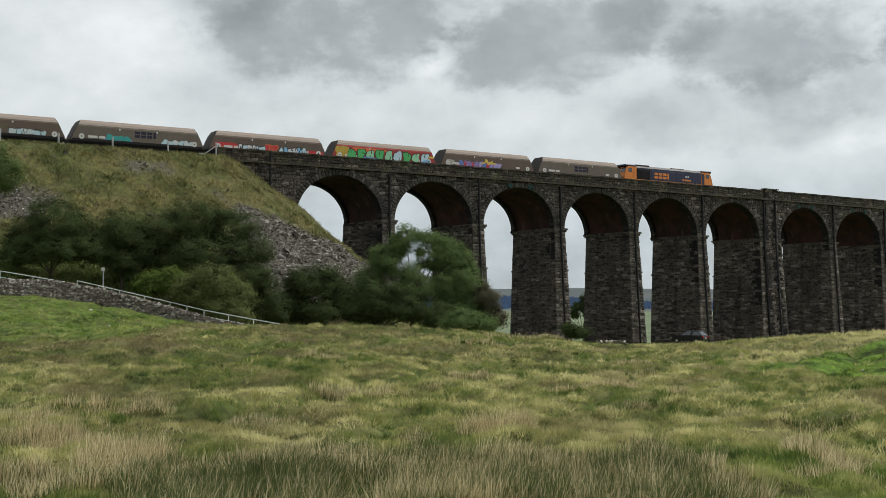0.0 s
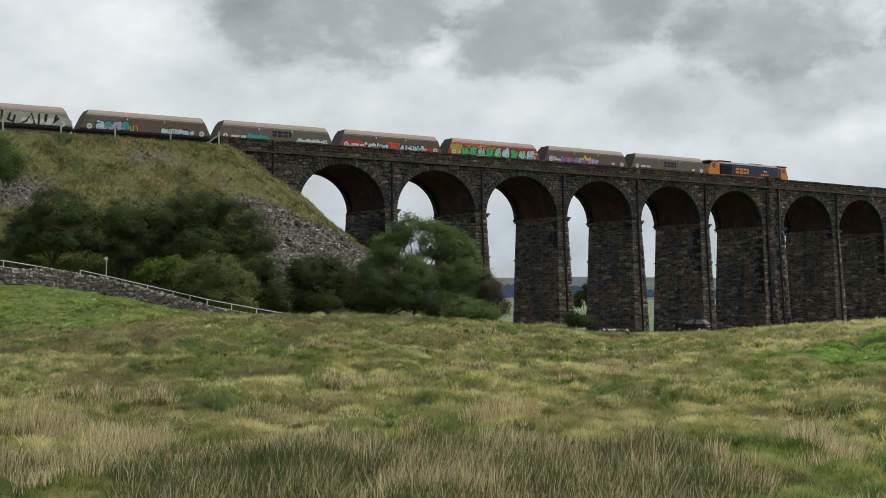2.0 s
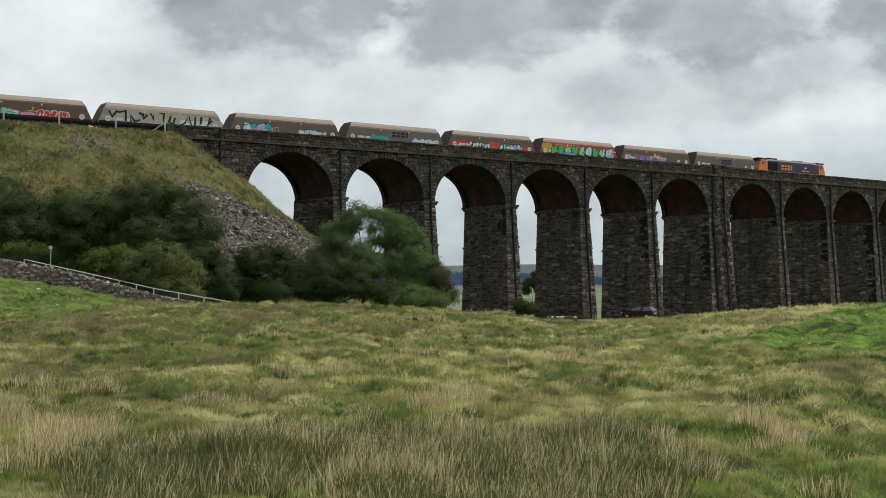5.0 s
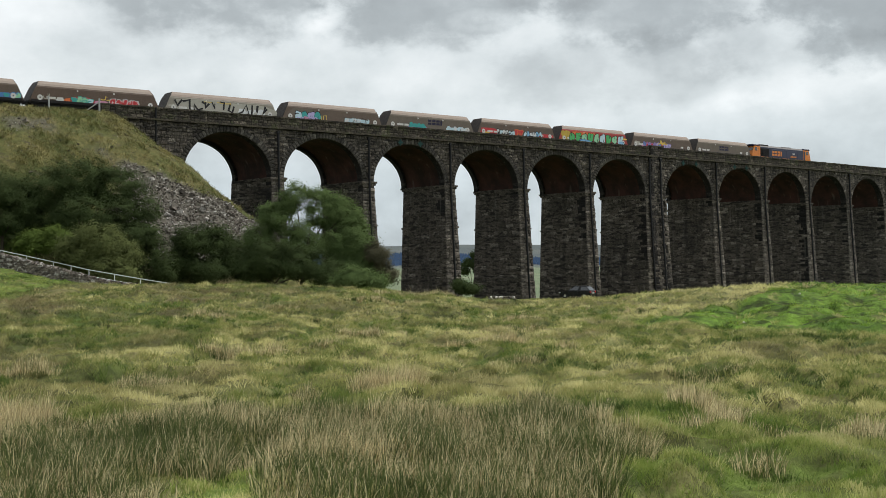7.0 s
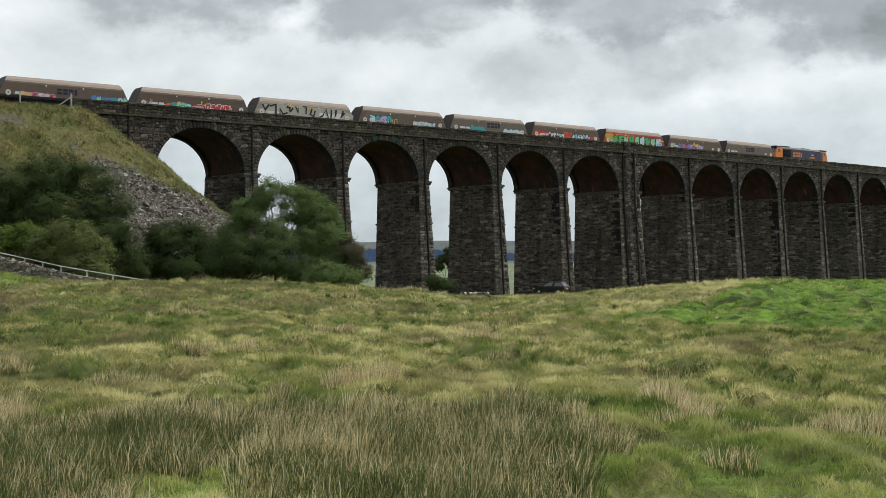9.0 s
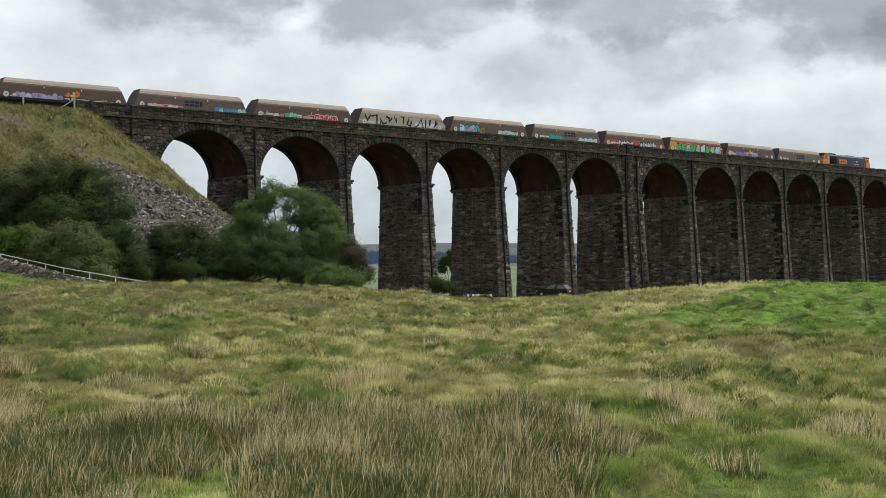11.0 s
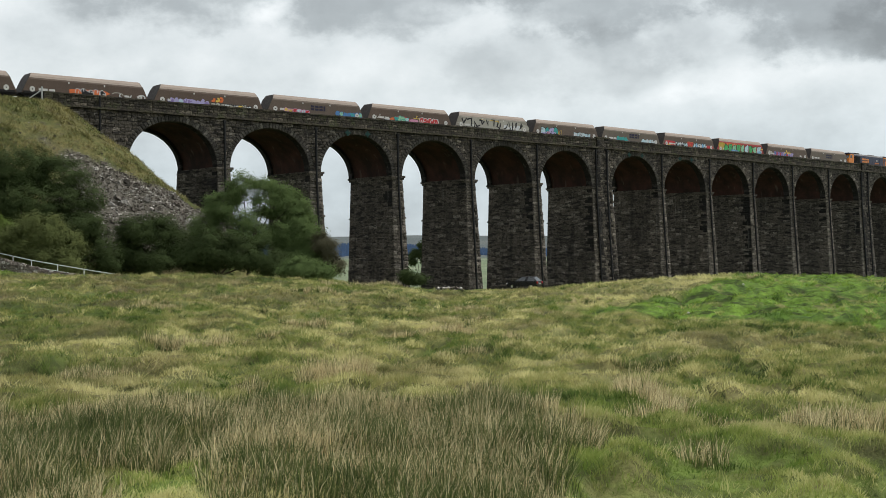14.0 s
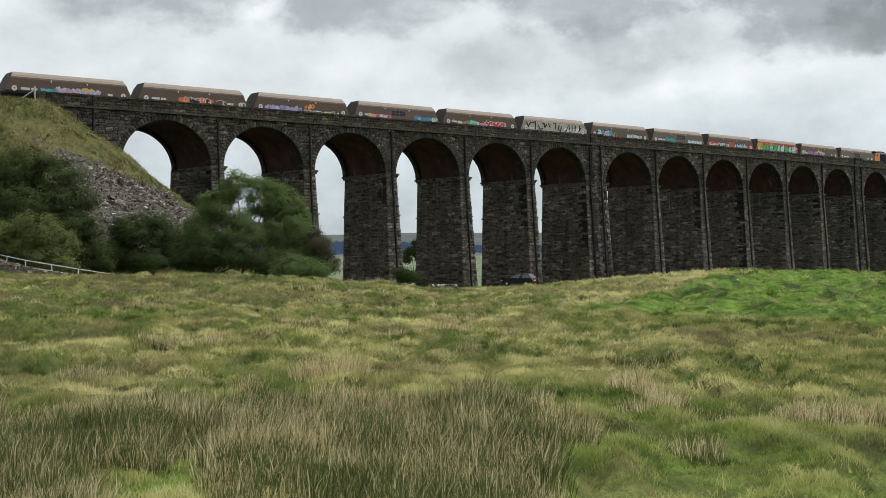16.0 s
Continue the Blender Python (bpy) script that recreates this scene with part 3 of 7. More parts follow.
def scree_at(x, y):
    s, w = line_coords(x, y)
    b = bank_height(s, w)
    wob = 2.0 * lattice(x / 6, y / 6, 31) + 0.9 * lattice(x / 2, y / 2, 32)
    # a tongue of tipped stone that runs down the nose of the bank, and a smaller one further back
    edge = 15.0 - 0.72 * (s + 28) * 0.55
    one = smooth01((edge - b + wob * 0.8) / 1.6) * smooth01((s + 33 + wob) / 4) * smooth01((-1.5 - w) / 3) * smooth01((b + 1.0) / 2)
    two = smooth01((-47 - s + wob) / 3) * smooth01((15.8 - b + wob) / 2) * smooth01((b - 8.5 + wob) / 2)
    three = 0.75 * smooth01((4.2 - np.abs(s + 37.5) + wob) / 2) * smooth01((b - 16.2 + 0.5 * wob) / 1.2) * smooth01((19.0 - b) / 1.0)
    return np.clip(one + two + three, 0, 1) * (w < 12)


def fresh_at(x, y):
    """Short fresh grass beside the rushes."""
    r, a = np.hypot(x, y), np.degrees(np.arctan2(x, y))
    a = a + 1.2 * lattice(x / 1.2, y / 1.2, 49)
    return 0.75 * smooth01((a - 12) / 2) * smooth01((25 - r) / 9) + smooth01((a + 9) / 1.5) * smooth01((-2.5 - a) / 1.5) * smooth01((14.5 - r) / 2)


def patch_tone(x, y):
    """From dark green (0) to straw (1): wide patches, hummocks and small tufts; the hummocks' lit tops and shaded dips
    are painted in.
    """
    r, a = np.hypot(x, y), np.degrees(np.arctan2(x, y))
    brow = smooth01((a - 12.5) / 3) * smooth01((22.5 - a) / 2) * smooth01((r - 58 - (a - 13.5) * 1.5) / 6) * (1 - lush_at(x, y))
    pale = smooth01((a + 3) / 4) * smooth01((17 - a) / 5) * smooth01((r - 30) / 8) * smooth01((74 - r) / 14)
    return (0.430 - 0.08 * smooth01((r - 45) / 18) * smooth01((9 - a) / 7) + 0.30 * brow + 0.10 * fresh_at(x, y) + 0.06 * pale + 0.18 * lattice(x / 3.0, y / 5.0, 43)
            + 0.22 * lattice(x / 1.3, y / 1.9, 44) + 0.27 * hummock(x, y) + 0.16 * lattice(x / 0.36, y / 0.45, 45))


def brown_at(x, y):
    """How much of the grass has turned dull brown."""
    r, a = np.hypot(x, y), np.degrees(np.arctan2(x, y))
    back = smooth01((r - 55) / 25) * (0.10 + 0.22 * smooth01((5 - a) / 8))
    left = 0.14 * smooth01((-7 - a) / 6) * smooth01((r - 26) / 10)
    return np.clip(back + left - 0.02 + 0.46 * lattice(x / 3.2, y / 5.0, 47) + 0.34 * lattice(x / 1.4, y / 2.2, 48), 0, 0.8) * (1 - lush_at(x, y))


def make_ground():
    xs = np.concatenate([np.arange(-85, -26, 0.85), np.arange(-26, 44, 0.42), np.arange(44, 97, 0.85)])
    ys = np.concatenate([np.arange(4, 62, 0.36), np.arange(62, 190, 0.75)])
    xs, ys = spread(xs, 1.16, 4400), spread(ys, 1.16, 4400)
    gx, gy = np.meshgrid(xs, ys)
    z = height(gx, gy)
    x, y, z = gx.ravel(), gy.ravel(), z.ravel()
    nx, ny = len(xs), len(ys)
    i = (np.arange(ny - 1)[:, None] * nx + np.arange(nx - 1)[None]).ravel()
    quads = np.stack([i, i + 1, i + 1 + nx, i + nx], 1)
    r = np.hypot(x, y)
    s, w = line_coords(x, y)
    b = np.where((np.abs(w) < 80) & (s > -700) & (s < 800), bank_height(s, w), -50)
    bank = smooth01((b + EYE - z + 1.2) / 1.0) * smooth01((b - 0.5) / 2.0)
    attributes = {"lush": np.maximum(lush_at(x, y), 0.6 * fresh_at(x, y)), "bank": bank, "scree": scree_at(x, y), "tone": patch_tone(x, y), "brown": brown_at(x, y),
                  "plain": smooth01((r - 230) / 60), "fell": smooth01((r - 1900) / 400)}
    me = big_mesh("ground", np.stack([x, y, z], 1), quads=quads, attributes=attributes, smooth=True)
    me.materials.append(M["ground"])
    ob = new("ground", me)
    tagged(ob, "rough moorland pasture with tussocks, green fields and a grassy bank", "ground", kind="structure")


make_ground()


def blades(name, label, category, px, py, hgt, wid, lean, attributes, material, rng, bow=None, fine=24.0):
    """Blades of grass at the given places, tapering and bowed: five corners each out to the distance fine, three beyond."""
    n = len(px)
    bow = rng.uniform(0, math.tau, n) if bow is None else bow
    near = np.hypot(px, py) < fine
    order = np.concatenate([np.nonzero(near)[0], np.nonzero(~near)[0]])
    px, py, hgt, wid, lean, bow = (v[order] for v in (px, py, hgt, wid, lean, bow))
    attributes = {k: v[order] for k, v in attributes.items()}
    m = int(near.sum())
    pz = height(px, py) - 0.02
    yaw = rng.uniform(0, math.tau, n)
    ux, uy = np.cos(yaw), np.sin(yaw)
    lx = np.cos(bow) * lean * hgt + 0.06 * hgt
    ly = np.sin(bow) * lean * hgt
    half = wid / 2

    def corners(sl, shape):
        v = np.zeros((len(px[sl]), len(shape), 3), np.float32)
        for k, (side, up, thick) in enumerate(shape):
            f = up ** 1.8
            v[:, k, 0] = px[sl] + ux[sl] * half[sl] * side * thick + lx[sl] * f
            v[:, k, 1] = py[sl] + uy[sl] * half[sl] * side * thick + ly[sl] * f
            v[:, k, 2] = pz[sl] + hgt[sl] * up * (1 - 0.25 * lean[sl] * up)
        return v.reshape(-1, 3)
    v = np.concatenate([corners(slice(0, m), ((-1, 0, 1), (1, 0, 1), (1, 0.55, 0.8), (-1, 0.55, 0.8), (0, 1, 0))),
                        corners(slice(m, n), ((-1, 0, 1.25), (1, 0, 1.25), (0, 1, 0)))])
    i = np.arange(m)[:, None] * 5
    j = 5 * m + np.arange(n - m)[:, None] * 3
    quads = i + np.array([[0, 1, 2, 3]])
    tris = np.concatenate([i + np.array([[3, 2, 4]]), j + np.array([[0, 1, 2]])])
    values = {k: np.concatenate([np.repeat(a[:m], 5), np.repeat(a[m:], 3)]) for k, a in attributes.items()}
    values["up"] = np.concatenate([np.tile(np.array([0, 0, 0.55, 0.55, 1.0]), m), np.tile(np.array([0, 0, 1.0]), n - m)])
    me = big_mesh(name, v, tris, quads, values)
    me.materials.append(material)
    tagged(new(name, me), label, category, kind="stuff")


# beds of rushes: x, y, half-widths, height, dryness
RUSHES = (
    (1.2, 27.2, 0.80, 0.40, 0.90, 0.70), (1.35, 27.5, 0.75, 0.40, 0.86, 0.75), (1.7, 27.6, 0.35, 0.3, 0.80, 0.6), (-0.6, 26.8, 0.5, 0.5, 0.42, 0.50), (-5.2, 34.3, 0.65, 0.6, 0.46, 0.42), (-2.8, 40.3, 1.5, 0.7, 0.70, 0.60), (-2.9, 39.8, 1.3, 0.5, 0.66, 0.45),
    (-0.4, 42.4, 0.8, 0.6, 0.38, 0.40), (4.3, 44.3, 0.9, 0.6, 0.48, 0.65), (6.3, 46.6, 1.1, 0.7, 0.78, 0.75), (6.2, 46.2, 1.0, 0.5, 0.7, 0.5), (5.7, 38.0, 0.6, 0.4, 0.50, 0.35),
    (8.1, 41.8, 0.7, 0.5, 0.45, 0.50), (6.35, 21.2, 0.42, 1.9, 0.62, 0.60), (4.65, 14.0, 0.55, 0.40, 0.40, 0.42), (5.7, 18.7, 0.55, 0.65, 0.56, 0.54), (6.6, 18.2, 0.5, 0.35, 0.30, 0.42), (7.1, 15.5, 0.75, 0.45, 0.44, 0.42),
    (7.55, 16.9, 0.95, 1.2, 0.60, 0.50), (-3.2, 71.8, 1.5, 0.8, 0.55, 0.45), (14.9, 64.5, 2.0, 1.6, 0.32, 0.40), (29.9, 77.2, 1.2, 0.7, 0.50, 0.42),
    (-4.6, 16.5, 0.7, 1.8, 0.66, 0.46), (-5.4, 21.5, 0.6, 1.6, 0.82, 0.66), (-8.0, 25.0, 1.8, 1.0, 0.70, 0.62), (-8.4, 25.4, 1.4, 0.8, 0.66, 0.5), (-6.6, 17.5, 1.2, 1.6, 0.60, 0.42),
    (-4.8, 33.0, 1.2, 0.9, 0.5, 0.40), (-9.4, 36.0, 2.2, 0.9, 0.60, 0.52), (-10.0, 32.0, 1.6, 1.0, 0.60, 0.54), (1.6, 52.0, 1.8, 0.8, 0.5, 0.42), (8.0, 54.0, 1.4, 0.8, 0.5, 0.4),
    (4.4, 97.0, 1.6, 1.0, 0.62, 0.42), (6.6, 99.0, 1.8, 1.0, 0.70, 0.46), (9.0, 101.0, 1.5, 1.0, 0.66, 0.44), (2.4, 78.0, 2.0, 0.9, 0.50, 0.52), (6.8, 80.0, 2.4, 0.9, 0.55, 0.56),
    (9.8, 66.0, 1.6, 0.8, 0.52, 0.58), (-6.2, 62.0, 1.8, 0.9, 0.50, 0.48),
)


def great_bed(x, y):
    """The wide bed before the viewpoint: 1 inside."""
    r, a = np.hypot(x, y), np.degrees(np.arctan2(x, y))
    wob = lattice(x / 1.1, y / 1.6, 57)
    bed = (a > -14.5 + wob) & (a < 12.4 + 1.0 * wob + 1.6 * np.exp(-((r - 15.2) / 1.6) ** 2)) & (r < 21.6 + 1.6 * wob - np.abs(a) * 0.05)
    hollow = (a > -8.2 + wob) & (a < -3.0 + wob) & (r < 13.7 + 0.8 * wob)
    return bed & ~hollow


def make_grass():
    rng = np.random.default_rng(4)

    def sector(n, r0, r1, a0=-21.5, a1=29.0):
        r = np.sqrt(rng.uniform(r0 * r0, r1 * r1, n))
        a = np.radians(rng.uniform(a0, a1, n))
        return r * np.sin(a), r * np.cos(a)

    xs, ys, hs, ws, ls, ts = [], [], [], [], [], []
    for n, r0, r1, h0, h1, wd in ((165000, 7.0, 18, 0.045, 0.12, 0.0092), (170000, 18, 36, 0.07, 0.18, 0.018), (190000, 36, 66, 0.08, 0.20, 0.030), (190000, 66, 126, 0.09, 0.24, 0.050)):
        x, y = sector(n, r0, r1)
        tuft = hummock(x, y) * 0.7 + lattice(x / 2.3, y / 2.3, 42) * 0.4
        keep = rng.uniform(-0.9, 0.6, n) < tuft
        x, y, tuft = x[keep], y[keep], tuft[keep]
        lush = lush_at(x, y)
        h = rng.uniform(h0, h1, len(x)) * (0.80 + 0.75 * np.clip(tuft, -0.6, 0.9)) * (1 - 0.62 * lush)
        xs.append(x), ys.append(y), hs.append(h)
        ws.append(np.full(len(x), wd) * rng.uniform(0.7, 1.3, len(x)))
        ls.append(rng.uniform(0.3, 0.95, len(x)))
        ts.append(patch_tone(x, y))
    # tussocks: blades that spring from one root and fan out
    for n, r0, r1, per, wd in ((4000, 8, 24, 26, 0.0095), (3900, 24, 55, 46, 0.022), (6500, 55, 112, 28, 0.046)):
        cx, cy = sector(n, r0, r1)
        keep = rng.uniform(-0.5, 1.5, n) > lush_at(cx, cy)
        cx, cy = cx[keep], cy[keep]
        n = len(cx)
        size = rng.uniform(0.14, 0.42, n) * np.interp(np.hypot(cx, cy), (10, 22, 60, 100), (0.45, 0.8, 1.3, 1.6))
        which = np.repeat(np.arange(n), per)
        q, t = np.sqrt(rng.uniform(0, 1, len(which))), rng.uniform(0, math.tau, len(which))
        xs.append(cx[which] + q * np.cos(t) * size[which]), ys.append(cy[which] + q * np.sin(t) * size[which])
        hs.append((0.13 + 0.48 * np.minimum(size, 0.5))[which] * rng.uniform(0.6, 1.15, len(which)) * (1.1 - 0.45 * q) * np.interp(np.hypot(cx, cy), (10, 26), (0.62, 1.0))[which])
        ts.append((patch_tone(cx, cy) + np.where(rng.uniform(0, 1, n) < 0.45, rng.uniform(0.10, 0.42, n), rng.uniform(-0.34, 0.0, n)))[which])
        ws.append(np.full(len(which), wd) * rng.uniform(0.7, 1.3, len(which)))
        ls.append(rng.uniform(0.35, 1.05, len(which)) * np.interp(np.hypot(cx, cy), (14, 28), (0.75, 1.0))[which])
    x, y = np.concatenate(xs), np.concatenate(ys)
    blades("grass", "tussocky green and straw-coloured moorland grass", "grass", x, y, np.concatenate(hs), np.concatenate(ws), np.concatenate(ls),
           {"lush": np.maximum(lush_at(x, y), 0.6 * fresh_at(x, y)), "brown": brown_at(x, y), "tone": np.concatenate(ts)}, M["grass"], rng)

    # rushes: stems that fan out from tufts
    tufts = []      # x, y, height, dryness
    extra = random.Random(9)
    beds = list(RUSHES)
    for _ in range(30):
        r = math.sqrt(extra.uniform(30 ** 2, 90 ** 2))
        a = radians(extra.uniform(-21, 28))
        x, y = r * math.sin(a), r * math.cos(a)
        if float(lush_at(np.array(x), np.array(y))) > 0.3:
            continue
        beds.append((x, y, extra.uniform(0.4, 1.5), extra.uniform(0.4, 0.9), extra.uniform(0.26, 0.42), extra.uniform(0.2, 0.5)))
    for bx, by, rx, ry, h, dry in beds:
        n = max(5, int(math.pi * rx * ry * np.interp(math.hypot(bx, by), (15, 25, 40, 80), (24, 18, 10, 6))))
        q, t = np.sqrt(rng.uniform(0, 1, n)), rng.uniform(0, math.tau, n)
        x, y = bx + q * np.cos(t) * rx, by + q * np.sin(t) * ry
        tufts.append(np.stack([x, y, h * rng.uniform(0.7, 1.1, n) * (1.08 - 0.35 * q ** 2), dry - 0.06 + rng.uniform(-0.24, 0.24, n)], 1))
    x, y = sector(7200, 8.5, 23.5, -15.5, 15.5)
    keep = great_bed(x, y)
    x, y = x[keep], y[keep]
    r, a = np.hypot(x, y), np.degrees(np.arctan2(x, y))
    dry = 0.18 + 0.25 * lattice(x / 1.3, y / 2.2, 53) + 0.16 * lattice(x / 0.5, y / 0.7, 54) + rng.uniform(-0.30, 0.30, len(x))
    dry += 0.14 * np.exp(-((a + 2.5) / 4.5) ** 2 - ((r - 20) / 2.5) ** 2) + 0.10 * np.exp(-((a - 8) / 3) ** 2) - 0.26 * np.exp(-((a + 9.3) / 2.2) ** 2 - ((r - 16.5) / 3.0) ** 2)
    tall = 0.47 * (1 + 0.28 * lattice(x / 1.6, y / 2.4, 55) + 0.22 * lattice(x / 0.6, y / 0.8, 56)) * rng.uniform(0.5, 1.2, len(x)) * np.interp(r, (9, 14), (0.75, 1.0))
    tufts.append(np.stack([x, y, tall, dry], 1))
    tufts = np.concatenate(tufts)
    dist = np.hypot(tufts[:, 0], tufts[:, 1])
    per = np.interp(dist, (9, 16, 25, 45, 80), (29, 29, 44, 46, 30)).astype(int)
    which = np.repeat(np.arange(len(tufts)), per)
    n = len(which)
    q, t = np.sqrt(rng.uniform(0, 1, n)), rng.uniform(0, math.tau, n)
    fan = (0.10 + 0.20 * tufts[:, 2] * rng.uniform(0.7, 1.4, len(tufts)))[which]
    x, y = tufts[which, 0] + q * np.cos(t) * fan, tufts[which, 1] + q * np.sin(t) * fan
    h = tufts[which, 2] * rng.uniform(0.45, 1.08, n) * (1.05 - 0.3 * q)
    wd = np.interp(dist, (9, 16, 25, 45, 80), (0.0075, 0.0092, 0.0135, 0.022, 0.038))[which] * rng.uniform(0.65, 1.3, n)
    # the wind leans whole tufts the same way
    gust = 0.07 * lattice(x / 2.1, y / 3.0, 58)
    lean = 0.72 * np.hypot(q * np.cos(t) * 0.42 + gust, q * np.sin(t) * 0.42) * rng.uniform(0.5, 1.5, n) + 0.03 + 0.10 * np.abs(rng.normal(size=n))
    bow = np.arctan2(q * np.sin(t) * 0.42, q * np.cos(t) * 0.42 + gust) + rng.normal(0, 0.9, n)
    blades("rushes", "brown-tipped green soft rushes in tufted beds", "rushes", x, y, h, wd, lean,
           {"dry": tufts[which, 3] + rng.uniform(-0.08, 0.08, n), "lush": np.zeros(n)}, M["rush"], rng, bow)

    # coarse grass on the bank
    n = 170000
    s = rng.uniform(-66, -1, n)
    w = rng.uniform(-30, -0.2, n)
    th = HEAD + BEND * s
    x, y = CX + (RADIUS - w) * np.sin(th), CY - (RADIUS - w) * np.cos(th)
    b = bank_height(s, w)
    keep = (b > 1.0) & (rng.uniform(0, 1, n) > scree_at(x, y) * 1.1) & (rng.uniform(-0.8, 0.8, n) < lattice(x / 1.6, y / 1.6, 61))
    x, y = x[keep], y[keep]
    # tussocks among it
    pick = np.nonzero(rng.uniform(0, 1, len(x)) < 0.05)[0]
    which = np.repeat(pick, 15)
    q, t = np.sqrt(rng.uniform(0, 1, len(which))), rng.uniform(0, math.tau, len(which))
    size = rng.uniform(0.25, 0.6, len(x))
    tuft_tone = rng.uniform(0, 1, len(x))
    tone = np.concatenate([0.5 + 0.3 * lattice(x / 1.3, y / 1.3, 66), tuft_tone[which]])
    tall = np.concatenate([rng.uniform(0.10, 0.26, len(x)), (0.25 + 0.5 * size[which]) * rng.uniform(0.6, 1.1, len(which))])
    x, y = np.concatenate([x, x[which] + q * np.cos(t) * size[which]]), np.concatenate([y, y[which] + q * np.sin(t) * size[which]])
    m = Mat("bank_grass_blades", 0.8, 0, 0.15)
    wp = m.where(True)
    c = m.mix(m.ramp(m.noise(0.22, 5, 0.65, wp), (0.40, 0.0), (0.56, 1.0)), (0.330, 0.290, 0.118), (0.138, 0.174, 0.052))
    low = m.node("ShaderNodeSeparateXYZ", Vector=wp).outputs["Z"]
    c = m.mix(m.ramp(m.noise(0.95, 5, 0.7, wp, None, (5, 2, 1)), (0.52, 0.0), (0.62, 0.7)), c, (0.095, 0.112, 0.042))
    c = m.mix(m.ramp(m.noise(0.5, 5, 0.7, wp, None), (0.52, 0.0), (0.62, 0.8)), c, (0.15, 0.125, 0.082))
    c = m.mix(m.math("MULTIPLY", m.island(), 0.5), c, (0.25, 0.215, 0.105))
    c = m.mix(m.ramp(m.math("MULTIPLY", m.math("ADD", low, m.math("MULTIPLY", m.noise(0.25, 4, 0.6, wp), 4.0)), 0.05), (0.42, 0.85), (0.60, 0.0)), c, m.mix(m.island(), (0.07, 0.11, 0.026), (0.16, 0.21, 0.055)))
    c = m.mix(m.ramp(m.attribute("tone"), (0.0, 0.65), (0.42, 0.0)), c, (0.075, 0.094, 0.034))
    c = m.mix(m.ramp(m.attribute("tone"), (0.6, 0.0), (1.0, 0.8)), c, (0.42, 0.37, 0.17))
    blades("bank_grass", "coarse yellow-green grass on the railway bank", "grass", x, y, tall, rng.uniform(0.04, 0.09, len(x)),
           rng.uniform(0.3, 1.2, len(x)), {"lush": np.zeros(len(x)), "tone": tone}, m.colour(c), rng)


make_grass()

# ---------------------------------------------------------------- viaduct
W = 10.75             # width of the viaduct
SPRING, CROWN = 12.75, 18.82
HALF = 1.03           # half a pier's thickness at the springing
FOOT, FOOT_HALF, BATTER = -9.5, 1.75, 1.45
STRING, PARAPET = 19.72, 21.52
PITCH, EXTRA = 15.54, 3.54
PIERS = []            # (left axis, right axis): thick piers have two
_s = 0.0
for _n in range(1, 19):
    PIERS.append((_s, _s + (EXTRA if _n % 6 == 0 else 0)))
    _s = PIERS[-1][1] + PITCH
START, END = -26.0, PIERS[-1][1] + 30.0


def taper(z):
    """0 at the springing, 1 at the foot."""
    return (SPRING - z) / (SPRING - FOOT)


def stone_block(geo, corners, out, rng, proud=(0.03, 0.09), gap=0.028, mat=0):
    """A rock-faced block on four corners (counter-clockwise as seen), standing out along out."""
    c = [Vector(p) for p in corners]
    mid = sum(c, Vector()) / 4
    size = max(0.05, min((c[1] - c[0]).length, (c[3] - c[0]).length))
    b = [p + (mid - p).normalized() * gap for p in c]
    d = rng.uniform(*proud)
    f = [p + (mid - p).normalized() * (gap + size * 0.13) + out * d * rng.uniform(0.6, 1.1) for p in c]
    top = mid + out * (d + rng.uniform(0.0, 0.05)) + (c[1] - c[0]) * rng.uniform(-0.15, 0.15)
    geo.add(b + f + [top], [(0, 1, 5, 4), (1, 2, 6, 5), (2, 3, 7, 6), (3, 0, 4, 7), (4, 5, 8), (5, 6, 8), (6, 7, 8), (7, 4, 8)], mat)


def courses(z0, z1, rng, lo=0.36, hi=0.58):
    z = z0
    while z < z1 - 0.12:
        h = min(rng.uniform(lo, hi), z1 - z)
        if z1 - z - h < 0.16:
            h = z1 - z
        yield z, z + h
        z += h


def lengths(a, b, rng, lo=0.55, hi=1.35):
    u = a
    while u < b - 1e-3:
        d = rng.uniform(lo, hi)
        if b - u - d < lo * 0.7:
            d = b - u
        yield u, u + d
        u += d


def out_at(s):
    th = HEAD + BEND * s
    return Vector((math.sin(th), -math.cos(th), 0))


def along_at(s):
    th = HEAD + BEND * s
    return Vector((math.cos(th), math.sin(th), 0))


def hexa(geo, lo, hi, mat=0):
    """A solid from two four-cornered rings."""
    geo.add([*lo, *hi], [(3, 2, 1, 0), (4, 5, 6, 7), (0, 1, 5, 4), (1, 2, 6, 5), (2, 3, 7, 6), (3, 0, 4, 7)], mat)


def line_box(geo, s0, s1, w0, w1, z0, z1, mat=0, cuts=1):
    for i in range(cuts):
        a, b = s0 + (s1 - s0) * i / cuts, s0 + (s1 - s0) * (i + 1) / cuts
        hexa(geo, [on_line(*p) for p in ((a, w0, z0), (b, w0, z0), (b, w1, z0), (a, w1, z0))],
             [on_line(*p) for p in ((a, w0, z1), (b, w0, z1), (b, w1, z1), (a, w1, z1))], mat)


def ring(a, b, w0, w1, z):
    return [on_line(*p) for p in ((a, w0, z), (b, w0, z), (b, w1, z), (a, w1, z))]


